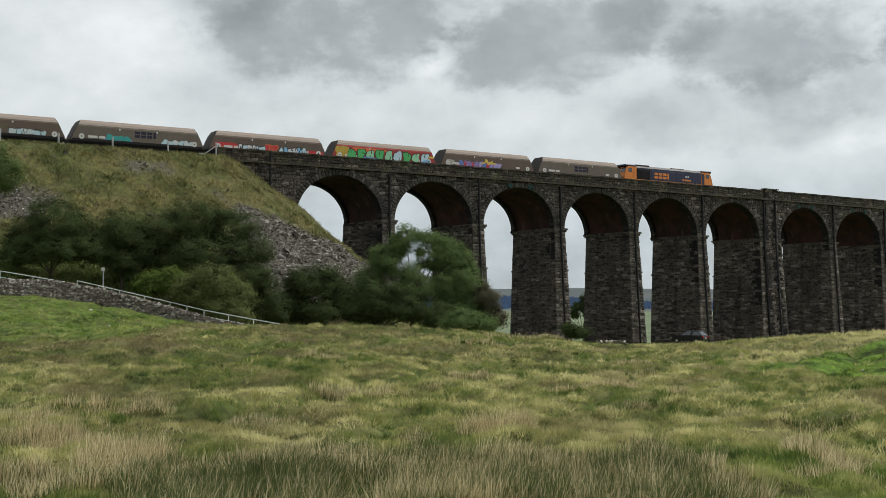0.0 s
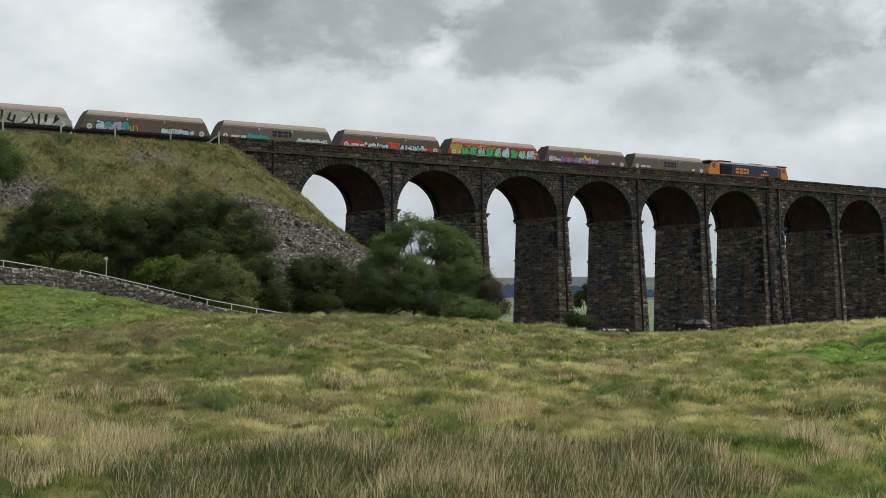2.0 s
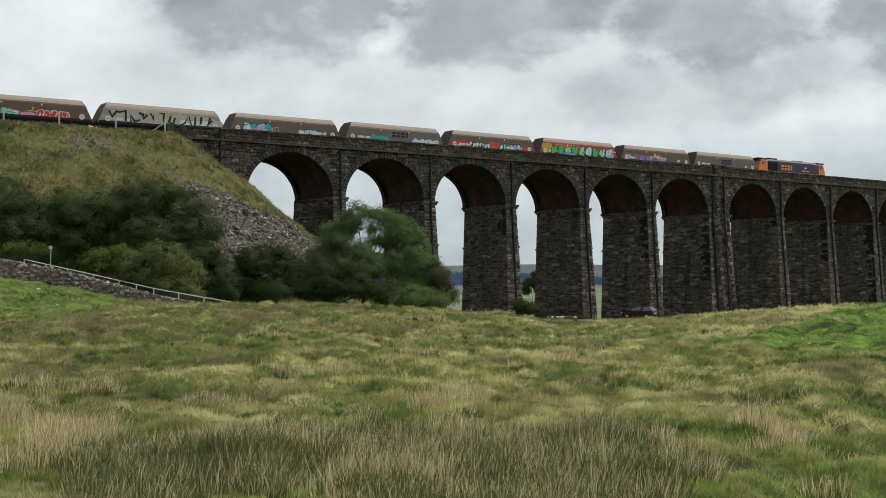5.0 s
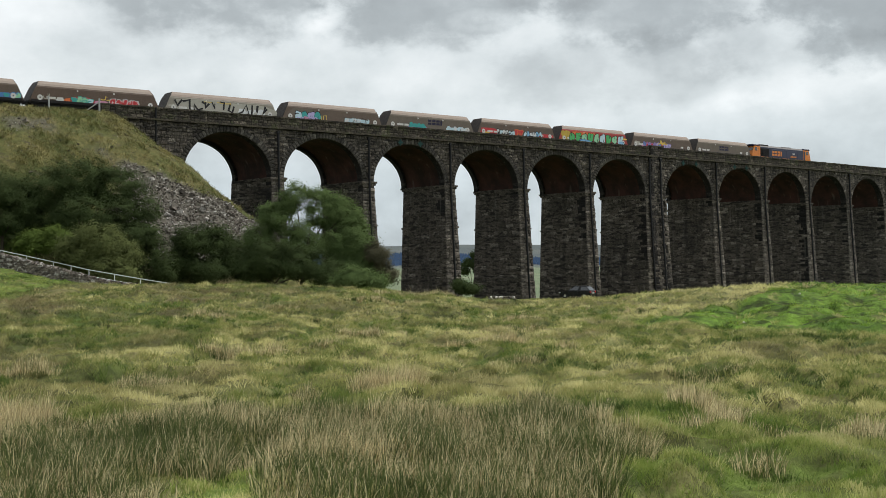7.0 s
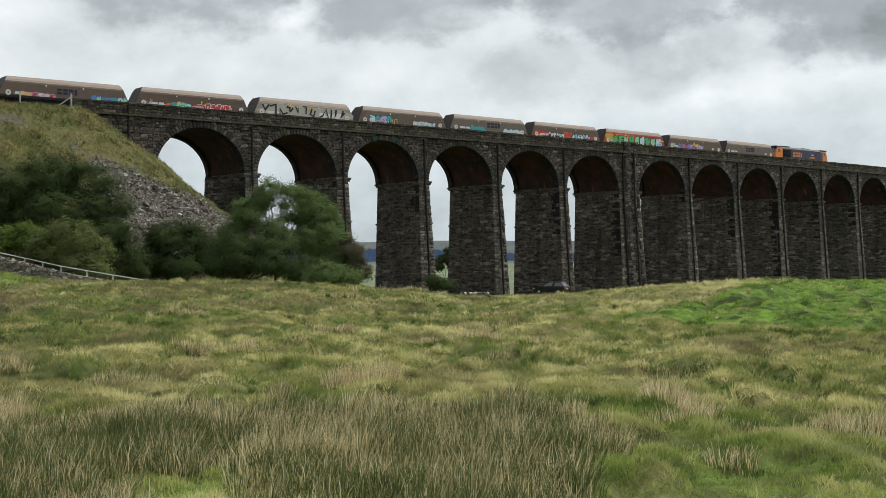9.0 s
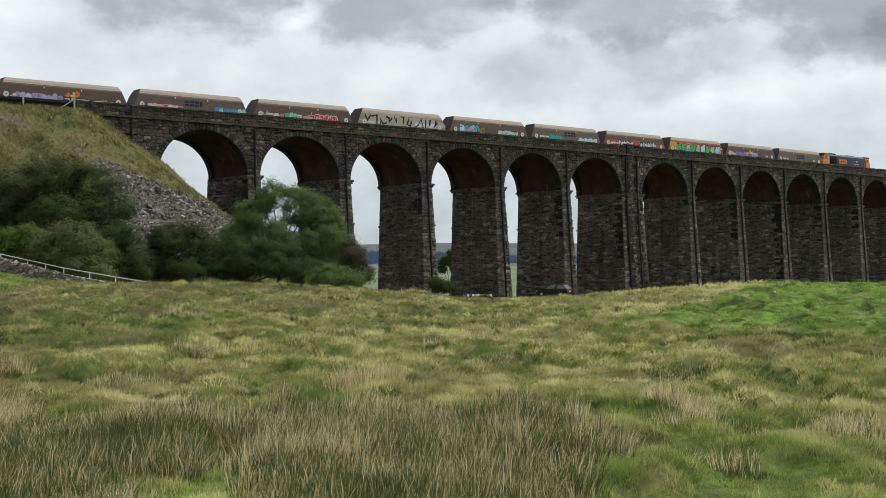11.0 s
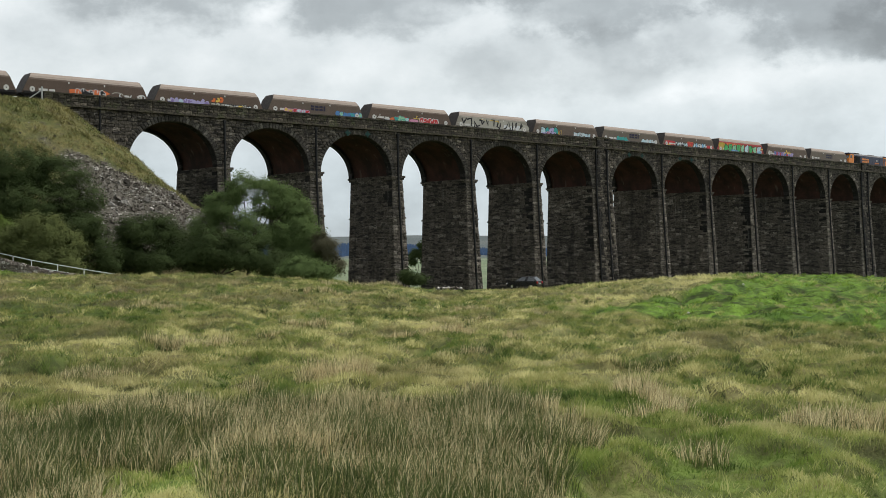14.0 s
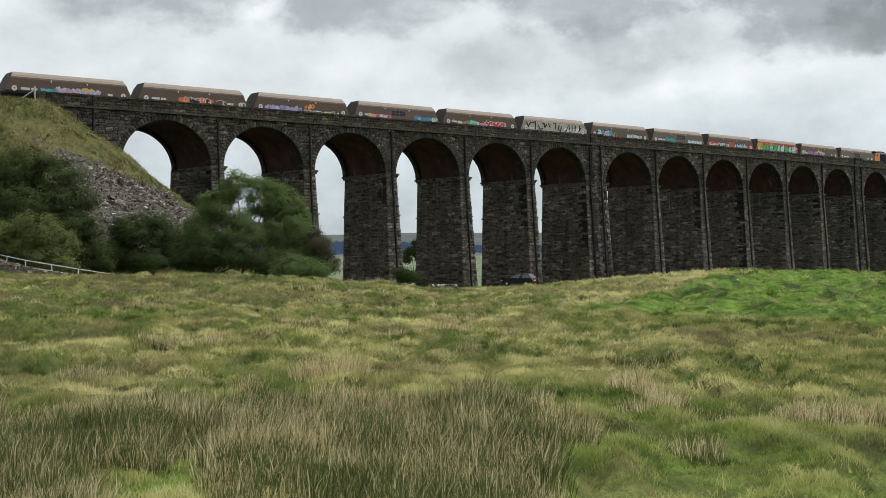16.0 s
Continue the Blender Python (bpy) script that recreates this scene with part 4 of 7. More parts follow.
def make_pier(viaduct, left, right, rng, detail):
    g = Geo()
    lo_half = FOOT_HALF
    skew = 0.55 if left == 0 else 0.0     # the first pier widens towards its far side
    lo, hi = ring(left - lo_half, right + lo_half, -BATTER, W + 0.1, FOOT), ring(left - HALF, right + HALF, 0, W, SPRING)
    lo[3], hi[3] = on_line(left - lo_half - skew, W + 0.1, FOOT), on_line(left - HALF - skew, W, SPRING)
    hexa(g, lo, hi)
    pier = part("pier", g, M["mortar"], viaduct, "tall tapering pier of dark rock-faced gritstone")
    face = Geo()
    deep = right > left
    low = -7.6
    # most upper blocks by the jamb's near edge are near-black, to a random depth
    black_deep, black_wide = rng.choice((2.0, 3.0, 5.0, 8.0, 12.0, 22.0)), rng.uniform(0.9, 1.5)
    for z0, z1 in courses(low, SPRING - 0.3, rng):
        t0, t1 = taper(z0), taper(z1)
        h0, h1 = HALF + (FOOT_HALF - HALF) * t0, HALF + (FOOT_HALF - HALF) * t1
        f0, f1 = -BATTER * t0, -BATTER * t1
        # front
        a, b = left - h0, right + h0
        span0, span1 = b - a, right + h1 - left + h1
        for u0, u1 in lengths(0, 1, rng, 0.62 / span0, 1.3 / span0):
            s0, s1 = a + span0 * u0, a + span0 * u1
            q0, q1 = left - h1 + span1 * u0, left - h1 + span1 * u1
            quoin = u0 < 1e-6 or u1 > 1 - 1e-6
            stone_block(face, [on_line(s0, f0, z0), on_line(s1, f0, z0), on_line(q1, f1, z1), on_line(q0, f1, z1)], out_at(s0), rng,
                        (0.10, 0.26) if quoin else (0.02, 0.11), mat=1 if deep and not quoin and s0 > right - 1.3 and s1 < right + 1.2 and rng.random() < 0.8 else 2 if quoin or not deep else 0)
        # the jamb that faces the low end of the line
        if detail:
            a0, a1 = f0, f1
            b0, b1 = W + 0.1 * t0, W + 0.1 * t1
            for u0, u1 in lengths(0, 1, rng, 0.9 / (b0 - a0), 2.2 / (b0 - a0)):
                k0, k1 = skew * (1 - u0), skew * (1 - u1)
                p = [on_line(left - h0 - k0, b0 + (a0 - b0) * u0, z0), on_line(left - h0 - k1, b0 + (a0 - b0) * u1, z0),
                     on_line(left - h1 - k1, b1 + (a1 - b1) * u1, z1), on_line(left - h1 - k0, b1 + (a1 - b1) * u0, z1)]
                stone_block(face, p, -along_at(left), rng, (0.02, 0.11), mat=1 if (a0 + b0) / 2 > 0 and b0 + (a0 - b0) * (u0 + u1) / 2 < black_wide + a0 and z0 > SPRING - black_deep and rng.random() < 0.8 else 0)
    tagged(part("stonework", face, [M["stone"], M["stone_black"], M["stone_lit_front"]], pier), kind="stuff")
    # bands
    for zb, high, proud in ((SPRING - 0.18, 0.30, 0.36), (SPRING - 0.48, 0.30, 0.20), (SPRING - 6.6, 0.26, 0.14)):
        g = Geo()
        t = taper(zb)
        hh = HALF + (FOOT_HALF - HALF) * t + proud
        hexa(g, ring(left - hh, right + hh, -BATTER * t - proud, W + 0.1 * t + proud, zb),
             ring(left - hh, right + hh, -BATTER * t - proud, W + 0.1 * t + proud, zb + high))
        part("band_course", g, M["stone"], pier)
    if deep:
        # broad pilaster up to the parapet
        g = Geo()
        hexa(g, ring(left + 0.15, right - 0.15, -BATTER - 0.3, 0, FOOT), ring(left + 0.15, right - 0.15, -0.3, 0, SPRING))
        line_box(g, left + 0.15, right - 0.15, -0.3, 0, SPRING, PARAPET + 0.06)
        part("pilaster", g, M["mortar"], pier, "broad stone pilaster that rises past the parapet")
        face = Geo()
        for z0, z1 in courses(low, PARAPET + 0.06, rng):
            f0 = -0.3 - BATTER * max(0, taper(z0))
            f1 = -0.3 - BATTER * max(0, taper(z1))
            for s0, s1 in lengths(left + 0.15, right - 0.15, rng, 0.6, 1.2):
                black_edge = (s0 < left + 0.7 or s1 > right - 0.7) and rng.random() < 0.6
                stone_block(face, [on_line(s0, f0, z0), on_line(s1, f0, z0), on_line(s1, f1, z1), on_line(s0, f1, z1)], out_at(s0), rng, (0.03, 0.1), mat=1 if black_edge else 0)
        tagged(part("stonework", face, [M["stone"], M["stone_black"]], pier), kind="stuff")
        g = Geo()
        line_box(g, left - 0.1, right + 0.1, -0.48, 0.3, PARAPET + 0.06, PARAPET + 0.26)
        part("pilaster_cap", g, M["stone_top"], pier)
    # drainpipes
    for s in ((left - 0.12, left + 2.0 + 0.55) if deep else (left,)):
        g = Geo()
        off = -0.56 if deep and s > left else -0.27
        g.tube(on_line(s, off, 19.2), on_line(s, off - 0.08, SPRING), 0.17)
        g.tube(on_line(s, off - 0.08, SPRING), on_line(s, off - 0.08 - BATTER * taper(-7), -7), 0.17)
        g.box(-0.22, -0.16, -0.2, 0.22, 0.16, 0.2, 0.03, at=Matrix.Translation(on_line(s, off, 19.25)) @ pose(0, 0, 0, 0, 0, math.degrees(HEAD)))
        part("drainpipe", g, M["pipe"], pier, "black cast-iron drainpipe")
    return pier


VOUSSOIR = []


def voussoir_mesh():
    """Wedge of unit size, rock-faced; x across, z along the radius, -y out."""
    if not VOUSSOIR:
        rng = random.Random(77)
        for _ in range(5):
            g = Geo()
            c = [(-0.47, 0, 0), (0.47, 0, 0), (0.5, 0, 1), (-0.5, 0, 1)]
            stone_block(g, c, Vector((0, -1, 0)), rng, (0.8, 1.2), 0.02)
            VOUSSOIR.append(g.mesh("voussoir", M["stone_own"]))
    return VOUSSOIR


def make_bay(viaduct, a, b, rng, singles):
    """One arch from springing a to springing b."""
    mid, ra, rb = (a + b) / 2, (b - a) / 2, CROWN - SPRING
    n = 36
    pts = [(mid - ra * math.cos(math.pi * i / n), SPRING + rb * math.sin(math.pi * i / n)) for i in range(n + 1)]
    g = Geo()
    for (s0, z0), (s1, z1) in zip(pts, pts[1:]):
        g.add([on_line(s0, 0, z0), on_line(s1, 0, z1), on_line(s1, 0, STRING), on_line(s0, 0, STRING)], [(0, 1, 2, 3)], 0)
    bay = part("arch", g, M["mortar"], viaduct, "round arch of dark gritstone")
    g = Geo()
    for (s0, z0), (s1, z1) in zip(pts, pts[1:]):
        g.add([on_line(s0, W, z0), on_line(s1, W, z1), on_line(s1, W, STRING), on_line(s0, W, STRING)], [(3, 2, 1, 0)], 0)
    part("back_face", g, M["stone"], bay)
    g = Geo()
    for (s0, z0), (s1, z1) in zip(pts, pts[1:]):
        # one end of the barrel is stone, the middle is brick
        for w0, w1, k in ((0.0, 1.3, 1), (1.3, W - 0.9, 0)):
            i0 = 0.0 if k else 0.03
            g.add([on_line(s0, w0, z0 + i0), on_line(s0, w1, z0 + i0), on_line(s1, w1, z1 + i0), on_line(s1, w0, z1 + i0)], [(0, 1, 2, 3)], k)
    part("soffit", g, [M["brick"], M["stone_black"]], bay, "sooty red-brick arch soffit with pale lime runs")
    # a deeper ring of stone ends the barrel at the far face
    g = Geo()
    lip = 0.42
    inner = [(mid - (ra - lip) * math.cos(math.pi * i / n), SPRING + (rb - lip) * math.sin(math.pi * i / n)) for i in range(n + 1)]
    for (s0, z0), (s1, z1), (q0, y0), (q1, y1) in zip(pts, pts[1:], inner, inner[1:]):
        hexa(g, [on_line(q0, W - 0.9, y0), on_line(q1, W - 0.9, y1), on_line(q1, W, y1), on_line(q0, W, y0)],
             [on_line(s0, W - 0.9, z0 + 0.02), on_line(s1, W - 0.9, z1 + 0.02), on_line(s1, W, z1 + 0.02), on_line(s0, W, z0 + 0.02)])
    part("far_ring", g, M["stone_black"], bay, "black stone ring at the arch's far end")
    # ring of wedge stones
    count = 41
    depth = 0.86
    joined = Geo()
    meshes = voussoir_mesh()
    for i in range(count):
        t = math.pi * (i + 0.5) / count
        s, z = mid - ra * math.cos(t), SPRING + rb * math.sin(t)
        nrm = Vector((-math.cos(t) / ra, 0, math.sin(t) / rb)).normalized()
        wide = math.hypot(ra * math.sin(t), rb * math.cos(t)) * math.pi / count
        base = Vector(on_line(s, -0.004, z))
        xa = along_at(s) * nrm.z - Vector((0, 0, nrm.x))
        za = along_at(s) * nrm.x + Vector((0, 0, nrm.z))
        ya = -out_at(s)
        d = depth * rng.uniform(0.9, 1.12)
        m = Matrix((xa * wide, ya * 0.11, za * d)).transposed().to_4x4()
        m.translation = base
        if singles:
            ob = new("voussoir", meshes[rng.randrange(5)])
            ob.parent = bay
            ob.matrix_basis = m
        else:
            c = [m @ Vector(p) for p in ((-0.47, 0, 0), (0.47, 0, 0), (0.5, 0, 1), (-0.5, 0, 1))]
            stone_block(joined, c, out_at(s), rng, (0.07, 0.13))
    if not singles:
        tagged(part("arch_ring", joined, M["stone"], bay), kind="stuff")
    return bay


def spandrel_stones(viaduct, cuts, s_lo, s_hi, rng, singles=False):
    """Courses between s_lo and s_hi from the springing up, clear of the arch rings. cuts: (middle, half span) of each arch."""
    face = Geo()
    rb = CROWN - SPRING
    for z0, z1 in courses(SPRING, STRING, rng, 0.38, 0.56):
        zm = (z0 + z1) / 2
        free = [(s_lo, s_hi)]
        for mid, ra in cuts:
            k = 1 - ((zm - SPRING) / (rb + 0.82)) ** 2
            if k <= 0:
                continue
            h = (ra + 0.82) * math.sqrt(k)
            nxt = []
            for a, b in free:
                if mid - h > a:
                    nxt.append((a, min(b, mid - h)))
                if mid + h < b:
                    nxt.append((max(a, mid + h), b))
            free = nxt
        for a, b in free:
            if b - a < 0.15:
                continue
            for s0, s1 in lengths(a, b, rng, 0.5, 1.25):
                block = Geo() if singles else face
                stone_block(block, [on_line(s0, 0, z0), on_line(s1, 0, z0), on_line(s1, 0, z1), on_line(s0, 0, z1)], out_at(s0), rng, (0.02, 0.15))
                if singles:
                    part("stone", block, M["stone_single"], viaduct)
    if not singles:
        tagged(part("spandrel_stonework", face, M["stone"], viaduct), kind="stuff")


def make_viaduct():
    rng = random.Random(5)
    v = thing("viaduct", "long railway viaduct of dark rough gritstone with tall round arches", "viaduct", at=Matrix())
    # abutment at the low end
    g = Geo()
    line_box(g, START, -PITCH + HALF, 0, W, -8, STRING, cuts=2)
    part("abutment", g, M["mortar"], v, "stone abutment that runs into the bank")
    face = Geo()
    for z0, z1 in courses(4, SPRING, rng):
        for s0, s1 in lengths(START, -PITCH + HALF, rng):
            stone_block(face, [on_line(s0, 0, z0), on_line(s1, 0, z0), on_line(s1, 0, z1), on_line(s0, 0, z1)], out_at(s0), rng, (0.02, 0.15))
    tagged(part("abutment_stonework", face, M["stone"], v), kind="stuff")
    g = Geo()
    line_box(g, PIERS[-1][1] + PITCH - HALF, END + 20, 0, W, FOOT, STRING, cuts=2)
    part("abutment", g, M["stone"], v)
    # joint strip with a pipe where the wing wall begins
    g = Geo()
    g.tube(on_line(-18.55, -0.2, PARAPET - 0.1), on_line(-18.55, -0.2, 12), 0.14)
    part("drainpipe", g, M["pipe"], v, "black cast-iron drainpipe")
    for i, (left, right) in enumerate(PIERS):
        make_pier(v, left, right, rng, True)
    edges = [(-PITCH, -PITCH)] + PIERS + [(PIERS[-1][1] + PITCH, PIERS[-1][1] + PITCH)]
    for i in range(len(edges) - 1):
        a, b = edges[i][1] + HALF, edges[i + 1][0] - HALF
        bay = make_bay(v, a, b, rng, i < 7)
        mid, ra = (a + b) / 2, (b - a) / 2
        lo = START if i == 0 else (edges[i][0] + edges[i][1]) / 2
        spandrel_stones(bay if i < 3 else v, [(mid, ra)], lo, (edges[i + 1][0] + edges[i + 1][1]) / 2, rng, i < 3)
        if i > 0:
            # wall over the pier, between two arches
            g = Geo()
            l, r = edges[i]
            line_box(g, l - HALF, r + HALF, 0, W, SPRING, STRING)
            part("spandrel", g, M["mortar"], v)
        if i in (2, 6, 7):
            for off in (-1.9, 1.9):
                g = Geo()
                p = Matrix.Translation(on_line(mid + off, -0.1, 19.02)) @ pose(0, 0, 0, 90, 0, math.degrees(HEAD + BEND * mid))
                ring_pts = [(0.34 * math.cos(k * math.tau / 12), 0.34 * math.sin(k * math.tau / 12)) for k in range(12)]
                g.add([p @ Vector((x, y, zz)) for zz in (0, 0.09) for x, y in ring_pts],
                      [tuple(range(12, 24))] + [(k, (k + 1) % 12, (k + 1) % 12 + 12, k + 12) for k in range(12)])
                g.box(-0.1, -0.5, 0.08, 0.1, 0.5, 0.13, at=p)
                g.box(-0.5, -0.1, 0.08, 0.5, 0.1, 0.132, at=p)
                part("tie_plate", g, M["teal"], v, "round teal iron tie plate")
    # deck, string course, parapets
    n = 22
    for i in range(n):
        a, b = START + (END - START) * i / n, START + (END - START) * (i + 1) / n
        g = Geo()
        line_box(g, a, b, 0.5, W - 0.5, STRING - 0.5, 20.05)
        part("deck", g, M["ballast"], v)
        for w0, w1 in ((-0.5, 0.4), (W - 0.4, W + 0.5)):
            g = Geo()
            line_box(g, a, b, w0, w1, STRING, STRING + 0.26)
            part("string_course", g, M["stone_top"], v, "projecting stone string course")
        for w0, w1 in ((0.0, 0.45), (W - 0.45, W)):
            g = Geo()
            line_box(g, a, b, w0, w1, STRING + 0.26, PARAPET - 0.2)
            part("parapet", g, M["mortar"], v)
        face = Geo()
        for z0, z1 in courses(STRING + 0.26, PARAPET - 0.2, rng, 0.32, 0.45):
            for s0, s1 in lengths(a, b, rng, 0.5, 1.2):
                stone_block(face, [on_line(s0, 0, z0), on_line(s1, 0, z0), on_line(s1, 0, z1), on_line(s0, 0, z1)], out_at(s0), rng, (0.02, 0.08))
        tagged(part("parapet_stonework", face, M["stone_top"], v), kind="stuff")
        face = Geo()
        for s0, s1 in lengths(a, b, rng, 0.9, 1.5):
            line_box(face, s0 + 0.012, s1 - 0.012, -0.14 - rng.uniform(0, 0.03), 0.55, PARAPET - 0.2, PARAPET + rng.uniform(-0.03, 0.03))
            line_box(face, s0 + 0.012, s1 - 0.012, W - 0.55, W + 0.14, PARAPET - 0.2, PARAPET + rng.uniform(-0.03, 0.03))
        tagged(part("coping", face, M["stone_top"], v), kind="stuff")


make_viaduct()

# ---------------------------------------------------------------- railway
RAIL = 20.58          # rail top over the eye's level
TRACK = 5.4           # middle of the track behind the near face


def rise(s):
    """The rails climb a little along the line."""
    return min(0.24, max(-0.08, 0.0034 * (s + 20)))


def make_track():
    v = thing("railway_track", "single railway track on grey ballast along the line", "track", at=Matrix())
    for y in (-0.75, 0.75):
        g = Geo()
        for i in range(36):
            a, b = -150 + i * 13.5, -150 + (i + 1) * 13.5
            line_box(g, a, b, TRACK + y - 0.035, TRACK + y + 0.035, RAIL - 0.16 + rise((a + b) / 2), RAIL + rise((a + b) / 2))
        part("rail", g, M["rail"], v, "rusty steel rail with a bright top")
    g = Geo()
    for i in range(640):
        s = -150 + i * 0.75
        line_box(g, s - 0.13, s + 0.13, TRACK - 1.25, TRACK + 1.25, RAIL - 0.30 + rise(s), RAIL - 0.165 + rise(s))
    tagged(part("sleepers", g, M["ballast"], v), kind="stuff")
    g = Geo()
    for i in range(46):
        a, b = -150 + i * 10.4, -150 + (i + 1) * 10.4
        line_box(g, a, b, TRACK - 1.9, TRACK + 1.9, RAIL - 0.7, RAIL - 0.24 + rise((a + b) / 2))
    part("ballast_bed", g, M["ballast"], v)


make_track()

LENGTH = 18.55       # wagon over its couplings
SIDE = 1.40


def ribbon(geo, pts, width, y):
    """A stroke of even width, one strip flat on the side of a wagon."""
    n = len(pts)
    h = width / 2
    v = []
    for i, (x, z) in enumerate(pts):
        x0, z0 = pts[max(0, i - 1)]
        x1, z1 = pts[min(n - 1, i + 1)]
        d = math.hypot(x1 - x0, z1 - z0) or 1e-3
        ux, uz = (x1 - x0) / d, (z1 - z0) / d
        if i == 0:
            x, z = x - ux * h * 0.6, z - uz * h * 0.6
        if i == n - 1:
            x, z = x + ux * h * 0.6, z + uz * h * 0.6
        k = 0.75 if i in (0, n - 1) else 1.0
        yy = y - 0.0003 * i
        v += [(x - uz * h * k, yy, z + ux * h * k), (x + uz * h * k, yy, z - ux * h * k)]
    geo.add(v, [(2 * i, 2 * i + 1, 2 * i + 3, 2 * i + 2) for i in range(n - 1)])


def curved(path, n=3):
    """Rounds a polyline off."""
    for _ in range(n - 1):
        out = [path[0]]
        for (x0, z0), (x1, z1) in zip(path, path[1:]):
            out += [(x0 * 0.75 + x1 * 0.25, z0 * 0.75 + z1 * 0.25), (x0 * 0.25 + x1 * 0.75, z0 * 0.25 + z1 * 0.75)]
        path = out + [path[-1]]
    return path


def graffiti(parent, f0, f1, z0, z1, fills, outline, seed, cells=None, thick=0.30, layer=0, sharp=False, slim=1.0):
    """Sprayed work between two fractions of the wagon's length: puffed shapes with an outline, or bare strokes; no letters."""
    rng = random.Random(seed)
    x0, x1 = -9.14 + LENGTH * f0, -9.14 + LENGTH * f1
    cells = cells or max(2, round((x1 - x0) / 0.72))
    cw = (x1 - x0) / cells
    y = -SIDE - 0.012 - 0.012 * layer
    for i in range(cells):
        if outline:
            puff(parent, x0 + cw * (i + 0.5), cw * slim * rng.uniform(0.48, 0.60), z0, z1, fills[rng.randrange(len(fills))], outline, rng, y)
            continue
        # a random bow or zigzag, wider than its share, so that strokes run through each other
        path = []
        if not sharp and rng.random() < 0.55:
            cx, cz = x0 + cw * (i + rng.uniform(0.3, 0.7)), z0 + (z1 - z0) * rng.uniform(0.4, 0.6)
            t0, turn = rng.uniform(0, math.tau), rng.choice((-1, 1)) * rng.uniform(2.2, 4.4)
            rx, rz = cw * rng.uniform(0.4, 0.75), (z1 - z0) * rng.uniform(0.28, 0.42)
            for j in range(7):
                t = t0 + turn * j / 6
                path.append((cx + rx * math.cos(t), cz + rz * math.sin(t)))
        else:
            k = rng.randrange(3, 5)
            x, z = x0 + cw * (i + rng.uniform(0, 0.3)), rng.choice((rng.uniform(0.0, 0.2), rng.uniform(0.8, 1.0)))
            for j in range(k):
                path.append((x, z0 + (z1 - z0) * z))
                if rng.random() < 0.6:
                    x, z = x + cw * rng.uniform(-0.25, 0.45), rng.uniform(0.6, 1.0) if z < 0.5 else rng.uniform(0.0, 0.4)
                else:
                    x, z = x + cw * rng.uniform(0.3, 0.7), min(1.0, max(0.0, z + rng.uniform(-0.2, 0.2)))
        path = [(min(max(x, x0), x1), z) for x, z in path]
        if not sharp:
            path = curved(path)
        g = Geo()
        ribbon(g, path, thick * rng.uniform(0.7, 1.25), y - 0.006)
        part("graffiti", g, M[fills[rng.randrange(len(fills))]], parent, "sprayed graffiti stroke")


def puff(parent, cx, hx, z0, z1, fill, outline, rng, y):
    """One swollen shape with an outline and a notch or two cut into it."""
    cz, hz = (z0 + z1) / 2 + rng.uniform(-0.08, 0.08), (z1 - z0) / 2 * rng.uniform(0.82, 1.08)
    n, ph, slant = 18, [rng.uniform(0, math.tau) for _ in range(3)], rng.uniform(-0.15, 0.25)
    shape = []
    for k in range(n):
        t = math.tau * k / n
        c, q = math.cos(t), math.sin(t)
        e = (abs(c) ** 3.4 + abs(q) ** 3.4) ** (-1 / 3.4) * (1 + 0.10 * math.sin(2 * t + ph[0]) + 0.13 * math.sin(3 * t + ph[1]) + 0.06 * math.sin(5 * t + ph[2]))
        shape.append((c * e, q * e))
    rim = 0.085

    def plate(grow, yy):
        g = Geo()
        g.add([(cx + c * (hx - rim + grow) + q * hz * slant, yy, cz + q * (hz - rim + grow)) for c, q in shape], [tuple(range(n))])
        return g
    back = part("graffiti_outline", plate(rim, y), M[outline], parent, "sprayed outline")
    part("graffiti", plate(0.0, y - 0.005), M[fill], back, "sprayed graffiti shape")
    for k in range(rng.choice((1, 1, 2))):
        u = rng.uniform(-0.45, 0.45) * hx
        kind = rng.random()
        if kind < 0.45:
            q0, q1 = ((u, -0.95 * hz), (u + 0.1 * hx, rng.uniform(-0.35, 0.1) * hz))
        elif kind < 0.75:
            q0, q1 = ((u, 0.95 * hz), (u, rng.uniform(-0.1, 0.3) * hz))
        else:
            v = rng.uniform(-0.35, 0.35) * hz
            q0, q1 = ((rng.choice((-0.9, 0.9)) * hx, v), (0.1 * hx, v + 0.1 * hz))
        g = Geo()
        ribbon(g, [(cx + q0[0] + q0[1] * slant, cz + q0[1]), (cx + (q0[0] + q1[0]) / 2 + (q0[1] + q1[1]) / 2 * slant, cz + (q0[1] + q1[1]) / 2), (cx + q1[0] + q1[1] * slant, cz + q1[1])],
               rng.uniform(0.09, 0.15), y - 0.009 - 0.002 * k)
        part("graffiti_notch", g, M[outline], back)


